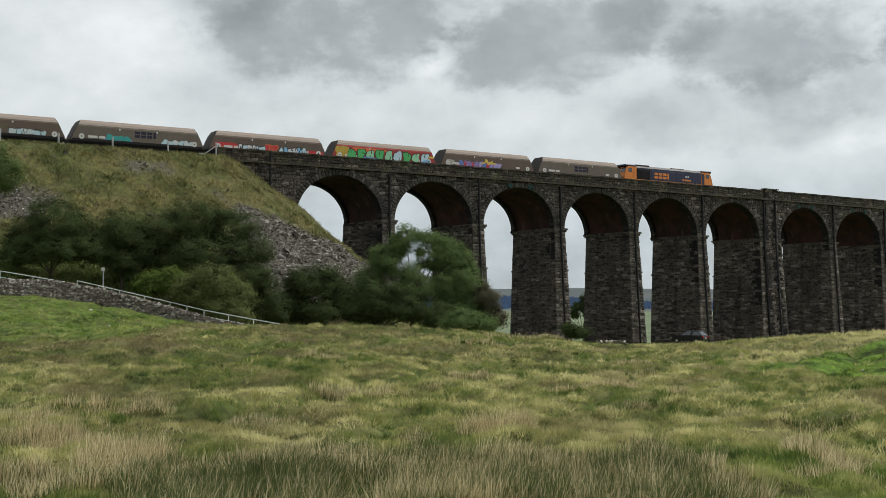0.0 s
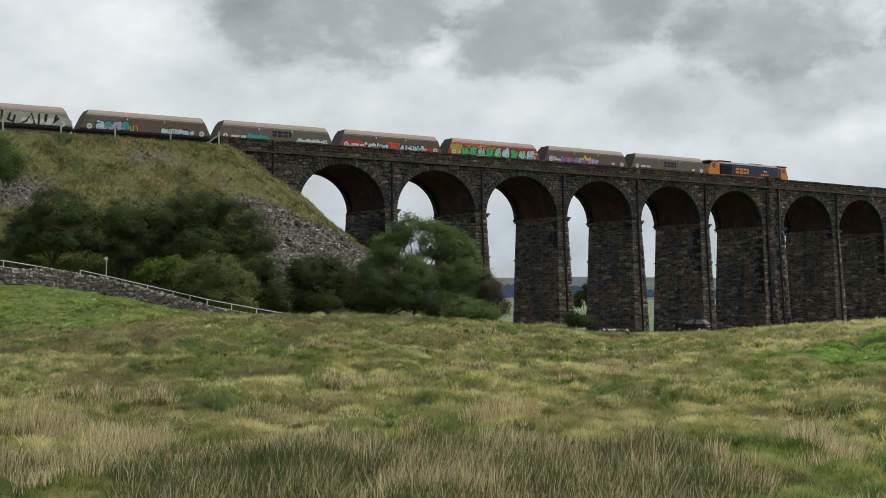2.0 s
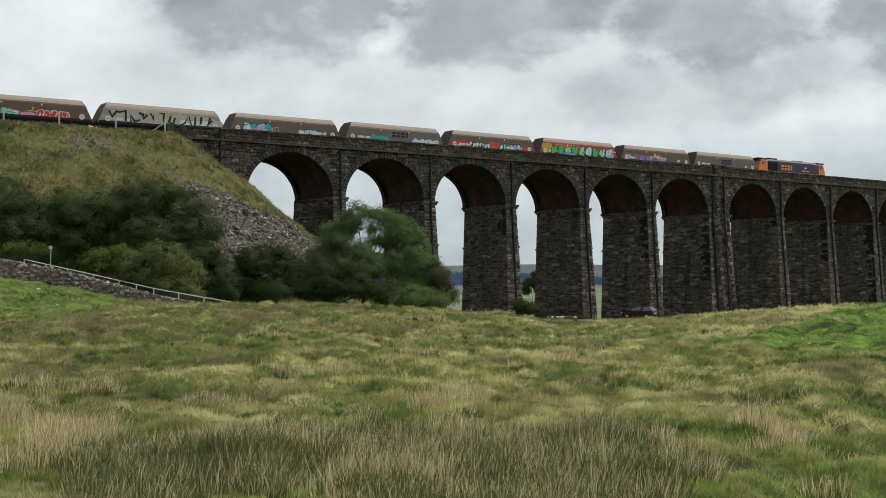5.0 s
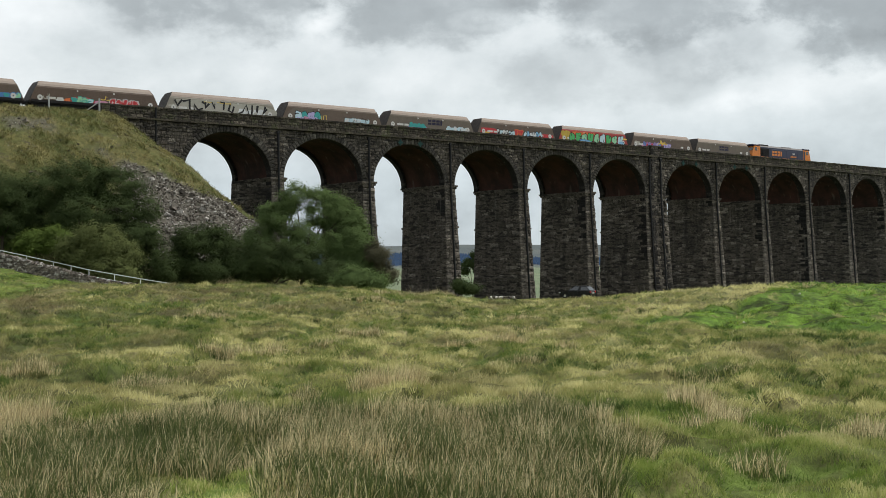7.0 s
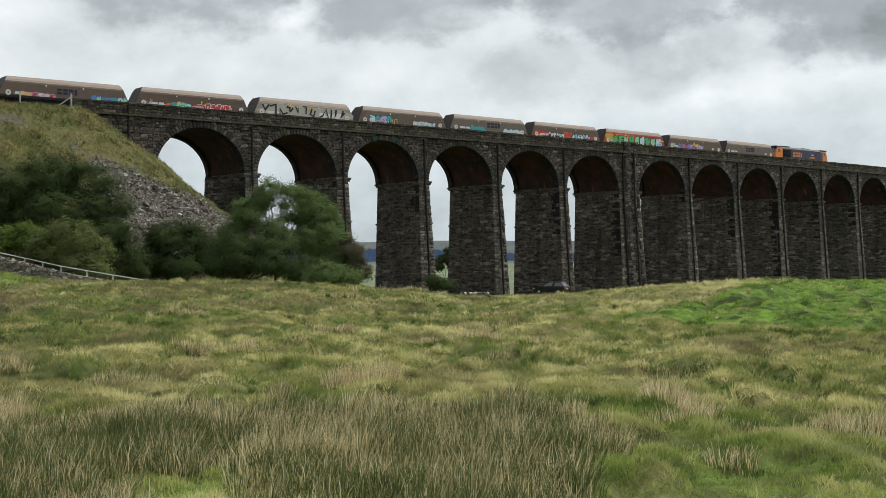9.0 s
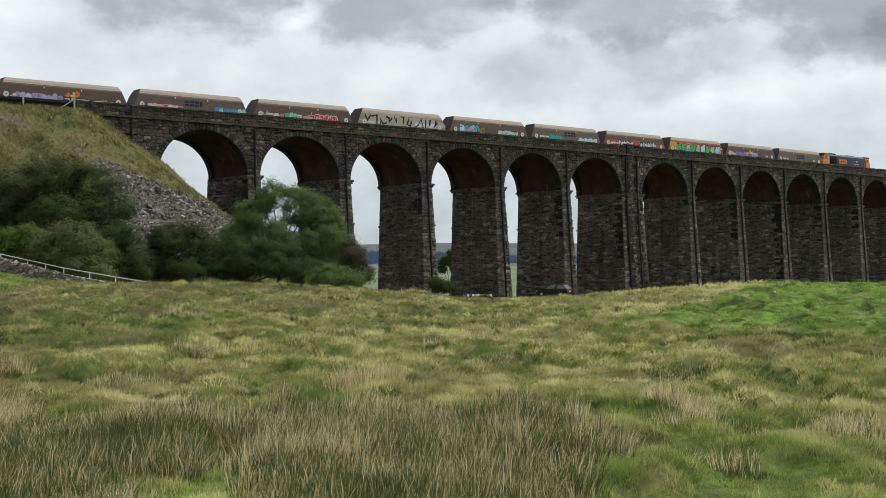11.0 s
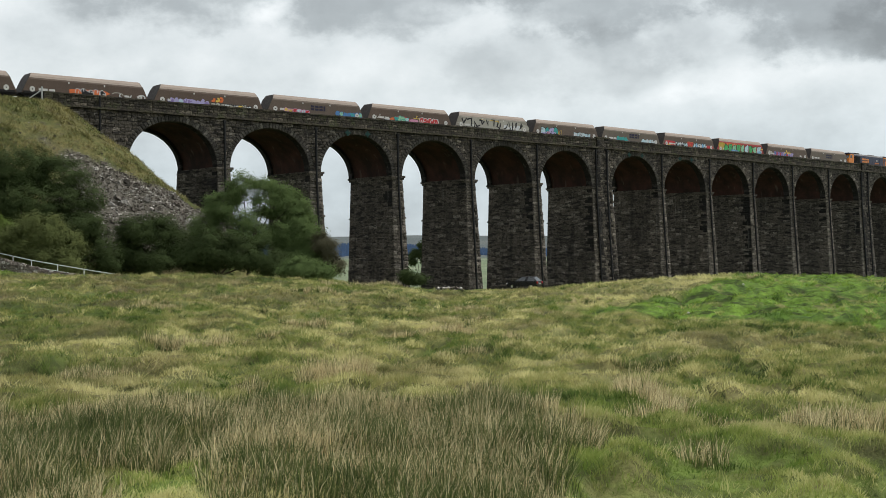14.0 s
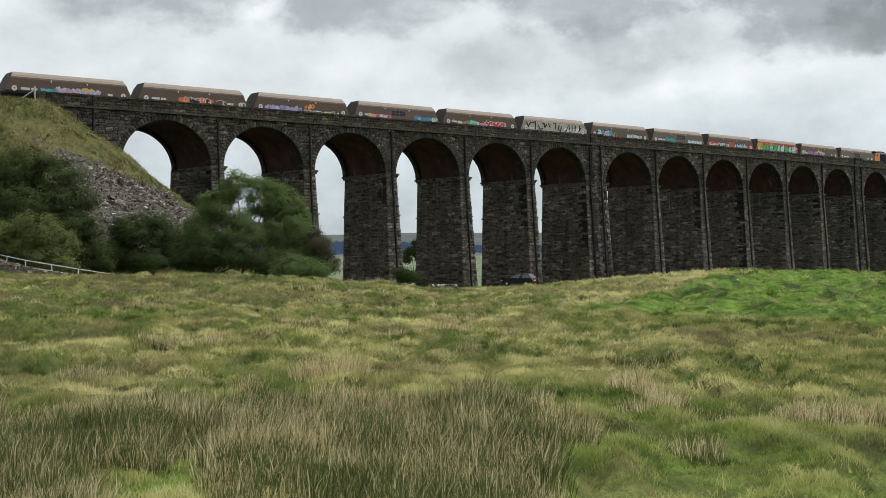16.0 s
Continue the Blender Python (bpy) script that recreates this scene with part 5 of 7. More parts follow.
def blob(parent, f0, f1, z0, z1, key, seed, layer=0):
    """A sprayed patch with a wavy outline."""
    rng = random.Random(seed)
    cx, hx = -9.14 + LENGTH * (f0 + f1) / 2, LENGTH * (f1 - f0) / 2
    cz, hz = (z0 + z1) / 2, (z1 - z0) / 2
    n = 26
    ph = [rng.uniform(0, math.tau) for _ in range(3)]
    g = Geo()
    pts = []
    for k in range(n):
        t = math.tau * k / n
        q = 1 + 0.10 * math.sin(3 * t + ph[0]) + 0.06 * math.sin(5 * t + ph[1]) + 0.05 * math.sin(8 * t + ph[2])
        c, s = math.cos(t), math.sin(t)
        e = (abs(c) ** 4 + abs(s) ** 4) ** -0.25
        pts.append((cx + hx * c * e * min(q, 1.06), -SIDE - 0.006 - 0.012 * layer, cz + hz * s * e * min(q, 1.03)))
    g.add(pts, [tuple(range(n))])
    part("graffiti", g, M[key], parent, "sprayed colour patch")


def marks(parent, f0, f1, z0, z1, key, count=4, name="mark_bar", y=None, length=LENGTH, half=9.14):
    """The owner's mark as plain upright shapes."""
    x0, x1 = -half + length * f0, -half + length * f1
    cw = (x1 - x0) / count
    for i in range(count):
        g = Geo()
        yy = -SIDE - 0.012 if y is None else y
        a, b = x0 + cw * i, x0 + cw * (i + 0.80 if i < count - 1 else i + 0.40)
        if count == 4 and i < 3:
            k = (z1 - z0) * 0.08
            for q, t in ((z0, (z0 + z1) / 2 - k), ((z0 + z1) / 2 + k, z1)):
                g.box(a, yy - 0.008, q, b, yy + 0.004, t)
        else:
            g.box(a, yy - 0.008, z0, b, yy + 0.004, z1)
        part(name, g, M[key], parent, "plain shape of a painted mark")


def quad_ring(hx, hy, z):
    return [(-hx, -hy, z), (hx, -hy, z), (hx, hy, z), (-hx, hy, z)]


def wheel_geo():
    g = Geo()
    for y in (-0.78, 0.68):
        g.tube((0, y, 0), (0, y + 0.1, 0), 0.45, n=16)
    g.tube((0, -0.7, 0), (0, 0.7, 0), 0.08)
    return g


def make_wagon(paint, dress, label):
    """A bogie hopper wagon with sloping ends, its middle over the rails' level."""
    w = thing("hopper_wagon", label, "wagon", group="wagons of the train")
    rings = [quad_ring(8.92, SIDE - 0.05, 1.12), quad_ring(8.82, SIDE, 1.32), quad_ring(8.10, SIDE, 2.95), quad_ring(7.92, SIDE - 0.06, 3.14)]
    g = Geo()
    v = [p for r in rings for p in r]
    f = [(3, 2, 1, 0)]
    for k in range(len(rings) - 1):
        o = 4 * k
        f += [(o + i, o + (i + 1) % 4, o + 4 + (i + 1) % 4, o + 4 + i) for i in range(4)]
    g.add(v, f)
    body = part("body", g, M[paint], w, "dusty painted hopper body")
    # dark sloping ends with a rim
    for d in (-1, 1):
        g = Geo()
        g.add([(d * 8.86, -SIDE + 0.03, 1.2), (d * 8.86, SIDE - 0.03, 1.2), (d * 7.98, SIDE - 0.05, 3.1), (d * 7.98, -SIDE + 0.05, 3.1),
               (d * 8.94, -SIDE + 0.03, 1.2), (d * 8.94, SIDE - 0.03, 1.2), (d * 8.04, SIDE - 0.05, 3.1), (d * 8.04, -SIDE + 0.05, 3.1),
               (d * 7.58, -1.02, 3.72), (d * 7.58, 1.02, 3.72), (d * 7.68, -1.02, 3.72), (d * 7.68, 1.02, 3.72)],
              [(4, 5, 6, 7), (0, 1, 5, 4), (1, 2, 6, 5), (3, 0, 4, 7), (7, 6, 11, 10), (3, 7, 10, 8), (6, 2, 9, 11), (8, 10, 11, 9)])
        part("end_sheet", g, M["wagon_end"], w, "dark sloping end sheet")
    # bright dusty top sheets round the open top
    g = Geo()
    rings = [quad_ring(7.94, SIDE - 0.04, 3.13), quad_ring(7.78, SIDE - 0.14, 3.42), quad_ring(7.57, 1.02, 3.78), quad_ring(7.47, 0.92, 3.80)]
    v = [p for r in rings for p in r]
    f = []
    for k in range(3):
        o = 4 * k
        f += [(o + i, o + (i + 1) % 4, o + 4 + (i + 1) % 4, o + 4 + i) for i in range(4)]
    g.add(v, f)
    part("top_sheet", g, M["dusty"], w, "sloping top sheet pale with stone dust")
    g = Geo()
    a, b = quad_ring(7.47, 0.92, 3.80), quad_ring(5.2, 0.5, 1.6)
    g.add(a + b, [(i, i + 4, (i + 1) % 4 + 4, (i + 1) % 4) for i in range(4)] + [(4, 5, 6, 7)])
    part("hopper_inside", g, M["inside"], w)
    # underframe
    g = Geo()
    g.box(-8.9, -1.28, 0.86, 8.9, -1.06, 1.15, 0.02)
    g.box(-8.9, 1.06, 0.86, 8.9, 1.28, 1.15, 0.02)
    g.box(-8.95, -1.3, 0.84, -8.7, 1.3, 1.18, 0.02)
    g.box(8.7, -1.3, 0.84, 8.95, 1.3, 1.18, 0.02)
    g.prism([(-5.1, 1.15), (-4.7, 0.30), (4.7, 0.30), (5.1, 1.15)], -1.0, 1.0)
    g.box(-8.6, -1.1, 0.62, 8.6, 1.1, 0.90, 0.02)
    part("underframe", g, M["black"], w, "black underframe with discharge hoppers")
    for d in (-1, 1):
        g = Geo()
        for y in (-1.1, 1.0):
            g.prism([(-1.5, 0.62), (-1.2, 0.38), (1.2, 0.38), (1.5, 0.62), (0.9, 0.80), (-0.9, 0.80)], y, y + 0.12)
        g.box(-0.3, -1.0, 0.4, 0.3, 1.0, 0.86, 0.03)
        bogie = part("bogie", g, M["black"], w)
        bogie.matrix_basis = pose(d * 6.6, 0, 0)
        for x in (-0.95, 0.95):
            ob = part("wheelset", wheel_geo(), M["rail"], bogie)
            ob.matrix_basis = pose(x, 0, 0.45)
        for y in (-0.88, 0.88):
            g = Geo()
            g.tube((d * 8.9, y, 1.0), (d * 9.1, y, 1.0), 0.10, n=8)
            g.tube((d * 9.06, y, 1.0), (d * 9.13, y, 1.0), 0.22, n=12)
            part("buffer", g, M["black"], w)
        # hand-brake disc and data panels
        g = Geo()
        x = d * 7.55
        g.tube((x, -SIDE - 0.05, 1.62), (x, -SIDE + 0.02, 1.62), 0.36, n=18)
        disc = part("brake_disc", g, M["white"], w, "white hand-brake disc")
        g = Geo()
        g.tube((x, -SIDE - 0.07, 1.62), (x, -SIDE - 0.02, 1.62), 0.09, n=10)
        part("disc_hub", g, M["black"], disc)
    for x0, x1 in ((-6.7, -5.5), (-5.3, -4.5), (5.3, 6.0)):
        g = Geo()
        g.box(x0, -SIDE - 0.016, 1.50, x1, -SIDE + 0.01, 1.80)
        part("data_panel", g, M["white"], w, "dirty white data panel")
    for x in (-2.6, 2.4):
        g = Geo()
        g.box(x - 0.09, -SIDE - 0.03, 2.70, x + 0.09, -SIDE + 0.01, 2.92, 0.01)
        part("lamp_bracket", g, M["white"], w)
    g = Geo()
    g.box(-8.72, -SIDE - 0.04, 1.02, 8.72, -SIDE + 0.03, 1.36, 0.01)
    part("sill", g, M["black"], w)
    dress(w)
    return w


def wagon_dress():
    """For each wagon, from the locomotive back: paint, decoration, label."""
    def w1(b):
        marks(b, 0.42, 0.60, 1.80, 2.65, "logo_navy")

    def w2(b):
        blob(b, 0.07, 0.15, 1.35, 2.2, "g_silver", 21)
        blob(b, 0.16, 0.40, 1.25, 1.8, "g_pink", 22)
        graffiti(b, 0.20, 0.62, 1.25, 2.15, ("g_purple", "g_lilac", "g_blue", "g_red"), "g_purple", 23, layer=1)
        graffiti(b, 0.42, 0.56, 1.9, 2.5, ("g_yellow", "g_green"), None, 24, layer=2)

    def w3(b):
        blob(b, 0.05, 0.17, 1.2, 2.95, "wagon_yellow", 31)
        blob(b, 0.20, 0.50, 2.3, 2.9, "g_orange", 32, 0.3)
        blob(b, 0.88, 0.95, 2.1, 2.4, "g_yellow", 36, 1)
        graffiti(b, 0.15, 0.90, 1.22, 2.75, ("g_green", "g_mint", "g_mint", "g_green", "g_green", "g_ice"), "g_black", 34, cells=9, layer=2, slim=0.84)
        graffiti(b, 0.30, 0.44, 1.2, 1.6, ("g_sky", "g_sky"), "g_blue", 35, cells=2, layer=3)
        blob(b, 0.84, 0.91, 1.22, 1.8, "g_sky", 37, 4)

    def w4(b):
        blob(b, 0.05, 0.26, 1.2, 2.2, "g_red", 41)
        blob(b, 0.07, 0.16, 1.2, 1.55, "g_yellow", 47, 0.5)
        blob(b, 0.72, 0.95, 1.2, 1.9, "g_red", 42)
        graffiti(b, 0.24, 0.46, 1.25, 2.15, ("g_white", "g_ice"), "g_black", 43, layer=1)
        graffiti(b, 0.46, 0.56, 1.35, 2.5, ("g_red", "g_orange"), "g_orange", 44, cells=2, layer=1)
        graffiti(b, 0.57, 0.80, 1.25, 2.2, ("g_white", "g_ice", "g_sky"), "g_black", 45, layer=1)

    def w5(b):
        marks(b, 0.46, 0.64, 1.95, 2.75, "logo_navy")
        blob(b, 0.24, 0.44, 1.25, 1.7, "g_purple", 51)
        graffiti(b, 0.26, 0.43, 1.3, 2.05, ("g_teal", "g_teal", "g_black"), "g_teal", 52, thick=0.2, layer=1)
        graffiti(b, 0.66, 0.90, 1.25, 1.95, ("g_ice", "g_white"), "g_ice", 53, thick=0.34, layer=1)

    def w6(b):
        blob(b, 0.07, 0.36, 1.25, 2.85, "wagon_grey", 61)
        graffiti(b, 0.13, 0.37, 1.35, 2.5, ("g_teal", "g_ice", "g_lilac", "g_teal"), "g_black", 62, cells=4, layer=1)
        graffiti(b, 0.15, 0.35, 1.35, 1.65, ("g_pink", "g_lilac"), None, 66, cells=4, thick=0.16, layer=2)
        graffiti(b, 0.37, 0.43, 1.35, 2.1, ("g_yellow",), None, 65, cells=2, thick=0.12, layer=1, sharp=True)
        graffiti(b, 0.60, 0.84, 1.25, 2.05, ("g_ice", "g_white"), "g_ice", 64, cells=6, layer=1)
        graffiti(b, 0.59, 0.85, 1.25, 2.1, ("g_black",), None, 67, cells=5, thick=0.07, layer=2, sharp=True)

    def w7(b):
        blob(b, 0.06, 0.94, 1.25, 2.9, "g_silver", 71)
        graffiti(b, 0.08, 0.92, 1.3, 2.85, ("g_black",), None, 72, cells=11, thick=0.34, layer=1, sharp=True)
        graffiti(b, 0.62, 0.86, 1.35, 2.2, ("g_silver", "g_white"), "g_silver", 73, cells=3, layer=0.5)
        graffiti(b, 0.32, 0.56, 2.4, 2.8, ("g_yellow",), None, 74, cells=2, thick=0.1, layer=1, sharp=True)

    def w8(b):
        graffiti(b, 0.11, 0.16, 1.5, 2.2, ("g_silver",), None, 85, cells=2, thick=0.12, layer=1)
        blob(b, 0.20, 0.26, 1.25, 1.65, "g_white", 86)
        graffiti(b, 0.26, 0.30, 1.25, 1.7, ("g_orange",), "g_orange", 87, cells=1, layer=1)
        blob(b, 0.305, 0.475, 1.2, 2.05, "g_red", 88)
        graffiti(b, 0.31, 0.47, 1.25, 2.0, ("g_ice", "g_teal", "g_mint"), "g_teal", 81, cells=4, layer=1)
        blob(b, 0.475, 0.58, 1.22, 1.75, "g_pink", 83)
        graffiti(b, 0.52, 0.59, 1.85, 2.4, ("g_yellow", "g_yellow"), None, 82, cells=3, thick=0.16, layer=1, sharp=True)
        graffiti(b, 0.59, 0.81, 1.22, 2.2, ("g_red", "g_red"), "g_white", 84, cells=5, layer=1)

    def w9(b):
        marks(b, 0.43, 0.60, 1.85, 2.6, "logo_navy")
        graffiti(b, 0.17, 0.42, 1.25, 1.85, ("g_orange", "g_yellow", "g_red", "g_ice"), "g_pink", 91, layer=1)
        graffiti(b, 0.68, 0.95, 1.25, 2.0, ("g_yellow", "g_mint", "g_blue", "g_teal"), "g_blue", 92, layer=1)

    def w10(b):
        blob(b, 0.12, 0.48, 1.2, 1.75, "g_lilac", 101)
        graffiti(b, 0.15, 0.48, 1.25, 2.0, ("g_lilac", "g_ice", "g_purple"), "g_lilac", 102, layer=1)
        graffiti(b, 0.50, 0.60, 1.9, 2.5, ("g_yellow", "g_orange"), None, 103, layer=1)
        graffiti(b, 0.50, 0.86, 1.25, 1.8, ("g_silver", "g_yellow", "g_white"), "g_black", 104, thick=0.2, layer=1)

    def w11(b):
        blob(b, 0.36, 0.66, 1.25, 2.15, "g_orange", 111)
        graffiti(b, 0.40, 0.63, 1.25, 2.2, ("g_black", "g_black", "g_orange"), "g_white", 112, cells=5, layer=1)
        graffiti(b, 0.68, 0.94, 1.3, 2.1, ("g_white", "g_silver"), None, 113, cells=4, thick=0.14, layer=1)

    def w12(b):
        graffiti(b, 0.27, 0.40, 1.3, 1.9, ("g_teal", "g_sky"), "g_teal", 121, layer=1)
        graffiti(b, 0.38, 0.72, 1.25, 2.15, ("g_pink", "g_lilac", "g_pink"), "g_ice", 122, layer=1)
        graffiti(b, 0.56, 0.66, 1.9, 2.3, ("g_yellow",), None, 123, layer=2)

    return (
        ("wagon_grey", w1, "dusty grey hopper wagon with a dark painted mark"),
        ("wagon_mid", w2, "brown hopper wagon with purple and blue graffiti"),
        ("wagon_red", w3, "hopper wagon covered in yellow, red and green graffiti"),
        ("wagon_mid", w4, "brown hopper wagon with red and white graffiti"),
        ("wagon_grey", w5, "grey hopper wagon with dark mark, teal and white graffiti"),
        ("wagon_mid", w6, "grey and brown hopper wagon with teal graffiti"),
        ("wagon_light", w7, "pale grey hopper wagon with black outline graffiti"),
        ("wagon_brown", w8, "brown hopper wagon with red and pale blue graffiti"),
        ("wagon_mid", w9, "brown-grey hopper wagon with dark mark and colourful graffiti"),
        ("wagon_brown", w10, "brown hopper wagon with lilac and yellow graffiti"),
        ("wagon_brown", w11, "brown hopper wagon with orange and white graffiti"),
        ("wagon_brown", w12, "dark brown hopper wagon with pink and teal graffiti"),
    )


def make_locomotive():
    lo = thing("locomotive", "navy and orange diesel freight locomotive", "locomotive")
    # hood between the cabs
    g = Geo()
    prof = [(-1.33, 1.15), (1.33, 1.15), (1.33, 3.3), (0.95, 3.62), (-0.95, 3.62), (-1.33, 3.3)]

    def lofted(geo, x0, x1, pr, mat=0):
        n = len(pr)
        geo.add([(x0, y, z) for y, z in pr] + [(x1, y, z) for y, z in pr],
                [tuple(range(n - 1, -1, -1)), tuple(range(n, 2 * n))] + [(i, (i + 1) % n, (i + 1) % n + n, i + n) for i in range(n)], mat)
    lofted(g, -7.6, 7.9, prof)
    body = part("body", g, M["navy"], lo, "navy painted body")
    g = Geo()
    lofted(g, -7.7, 7.8, [(-1.34, 3.29), (1.34, 3.29), (0.98, 3.66), (-0.98, 3.66)])
    part("roof", g, M["loco_roof"], lo, "grey roof")
    # dark radiator grilles
    g = Geo()
    g.box(-7.5, -1.40, 1.4, -4.6, -1.32, 3.05)
    for i in range(14):
        x = -7.4 + i * 0.2
        g.box(x, -1.43, 1.5, x + 0.06, -1.39, 2.95)
    g.box(-7.6, -1.05, 3.6, -4.4, 1.05, 3.86, 0.05)
    part("radiator", g, M["black"], lo, "black radiator grille")
    g = Geo()
    g.box(1.2, -0.7, 3.6, 4.2, 0.7, 3.84, 0.06)
    g.box(-2.8, -0.5, 3.6, -0.6, 0.5, 3.76, 0.05)
    part("exhaust_housing", g, M["loco_roof"], lo)
    for i in range(6):
        g = Geo()
        x = -4.2 + i * 1.95
        g.box(x, -1.352, 1.5, x + 1.8, -1.325, 3.0, 0.01)
        part("body_door", g, M["navy"], lo)
    g = Geo()
    g.box(-7.6, -1.385, 1.02, 7.9, 1.385, 1.34)
    part("sole_stripe", g, M["orange"], lo, "orange stripe along the sole bar")
    for d in (-1, 1):
        g = Geo()
        pr = [(7.7, 0.95), (10.35, 0.95), (10.45, 1.5), (10.2, 2.35), (9.85, 3.2), (9.6, 3.42), (7.7, 3.42)]
        if d < 0:
            pr = [(-x, z) for x, z in reversed(pr)]
        g.prism(pr, -1.36, 1.36)
        cab = part("cab", g, M["orange"], lo, "orange painted cab")
        for y in (-1.372, 1.36):
            g = Geo()
            a, b = sorted((d * 8.75, d * 9.55))
            g.box(a, y, 2.45, b, y + 0.012, 3.15, 0.01)
            part("side_window", g, M["glass"], cab)
            g = Geo()
            a, b = sorted((d * 7.8, d * 8.4))
            g.box(a, y - 0.005 if y < 0 else y, 1.25, b, y + 0.017, 3.2, 0.01)
            part("cab_door", g, M["navy"] if d > 0 else M["orange"], cab)
        g = Geo()
        for y0, y1 in ((-1.2, -0.08), (0.08, 1.2)):
            p = [(d * 10.18, y0, 2.42), (d * 10.18, y1, 2.42), (d * 9.80, y1, 3.22), (d * 9.80, y0, 3.22)]
            o = Vector((d * 0.03, 0, 0.015))
            g.add([Vector(q) + o for q in p], [(0, 1, 2, 3) if d > 0 else (3, 2, 1, 0)])
        part("windscreen", g, M["glass"], cab)
        g = Geo()
        a, b = sorted((d * 7.75, d * 10.22))
        g.box(a, -1.36, 3.40, b, 1.36, 3.76, 0.13)
        part("cab_roof", g, M["navy"], cab, "dark cab roof")
        for y in (-0.95, 0.7):
            g = Geo()
            g.tube((d * 10.38, y + 0.12, 1.6), (d * 10.50, y + 0.12, 1.6), 0.13, n=10)
            part("headlamp", g, M["chrome"], cab)
        for y in (-0.88, 0.88):
            g = Geo()
            g.tube((d * 10.3, y, 1.02), (d * 10.66, y, 1.02), 0.13, n=8)
            g.tube((d * 10.6, y, 1.02), (d * 10.67, y, 1.02), 0.25, n=12)
            part("buffer", g, M["black"], lo)
        g = Geo()
        for y in (-1.15, 1.05):
            g.prism([(-2.3, 0.55), (-2.0, 0.3), (2.0, 0.3), (2.3, 0.55), (2.0, 0.95), (-2.0, 0.95)], y, y + 0.1)
        bogie = part("bogie", g, M["black"], lo)
        bogie.matrix_basis = pose(d * 6.5, 0, 0)
        for x in (-1.75, 0, 1.75):
            part("wheelset", wheel_geo(), M["rail"], bogie).matrix_basis = pose(x, 0, 0.45)
    g = Geo()
    g.prism([(-3.2, 1.05), (-2.9, 0.35), (2.9, 0.35), (3.2, 1.05)], -1.2, 1.2)
    part("fuel_tank", g, M["black"], lo)
    marks(lo, 0.33, 0.52, 1.7, 2.7, "orange", y=-1.362, length=20.9, half=10.45)
    marks(lo, 0.645, 0.76, 1.65, 1.95, "orange", 5, "number_bar", y=-1.362, length=20.9, half=10.45)
    marks(lo, 0.68, 0.735, 2.3, 2.55, "white", 2, "plate", y=-1.362, length=20.9, half=10.45)
    return lo


WAGONS = [make_wagon(*row) for row in wagon_dress()]
LOCO = make_locomotive()


def front(t):
    """How far the locomotive's front has come along the line."""
    return 69.4 + 9.6875 * t - 0.0375 * t * t


def motions():
    times = [0, 1, 2, 3, 4, 5, 6, 7, 8, 9, 10, 11, 12, 13, 14, 15, 16]
    for i, ob in enumerate([LOCO] + WAGONS):
        back = 10.65 if i == 0 else 21.3 + LENGTH * (i - 0.5)
        rows = []
        for t in times:
            s = front(t) - back
            rows.append((t, pose(*on_line(s, TRACK, RAIL + rise(s)), 0, 0, math.degrees(HEAD + BEND * s))))
        walk(ob, rows)

# ---------------------------------------------------------------- trees and shrubs


def polar(az, r):
    return r * math.sin(radians(az)), r * math.cos(radians(az))


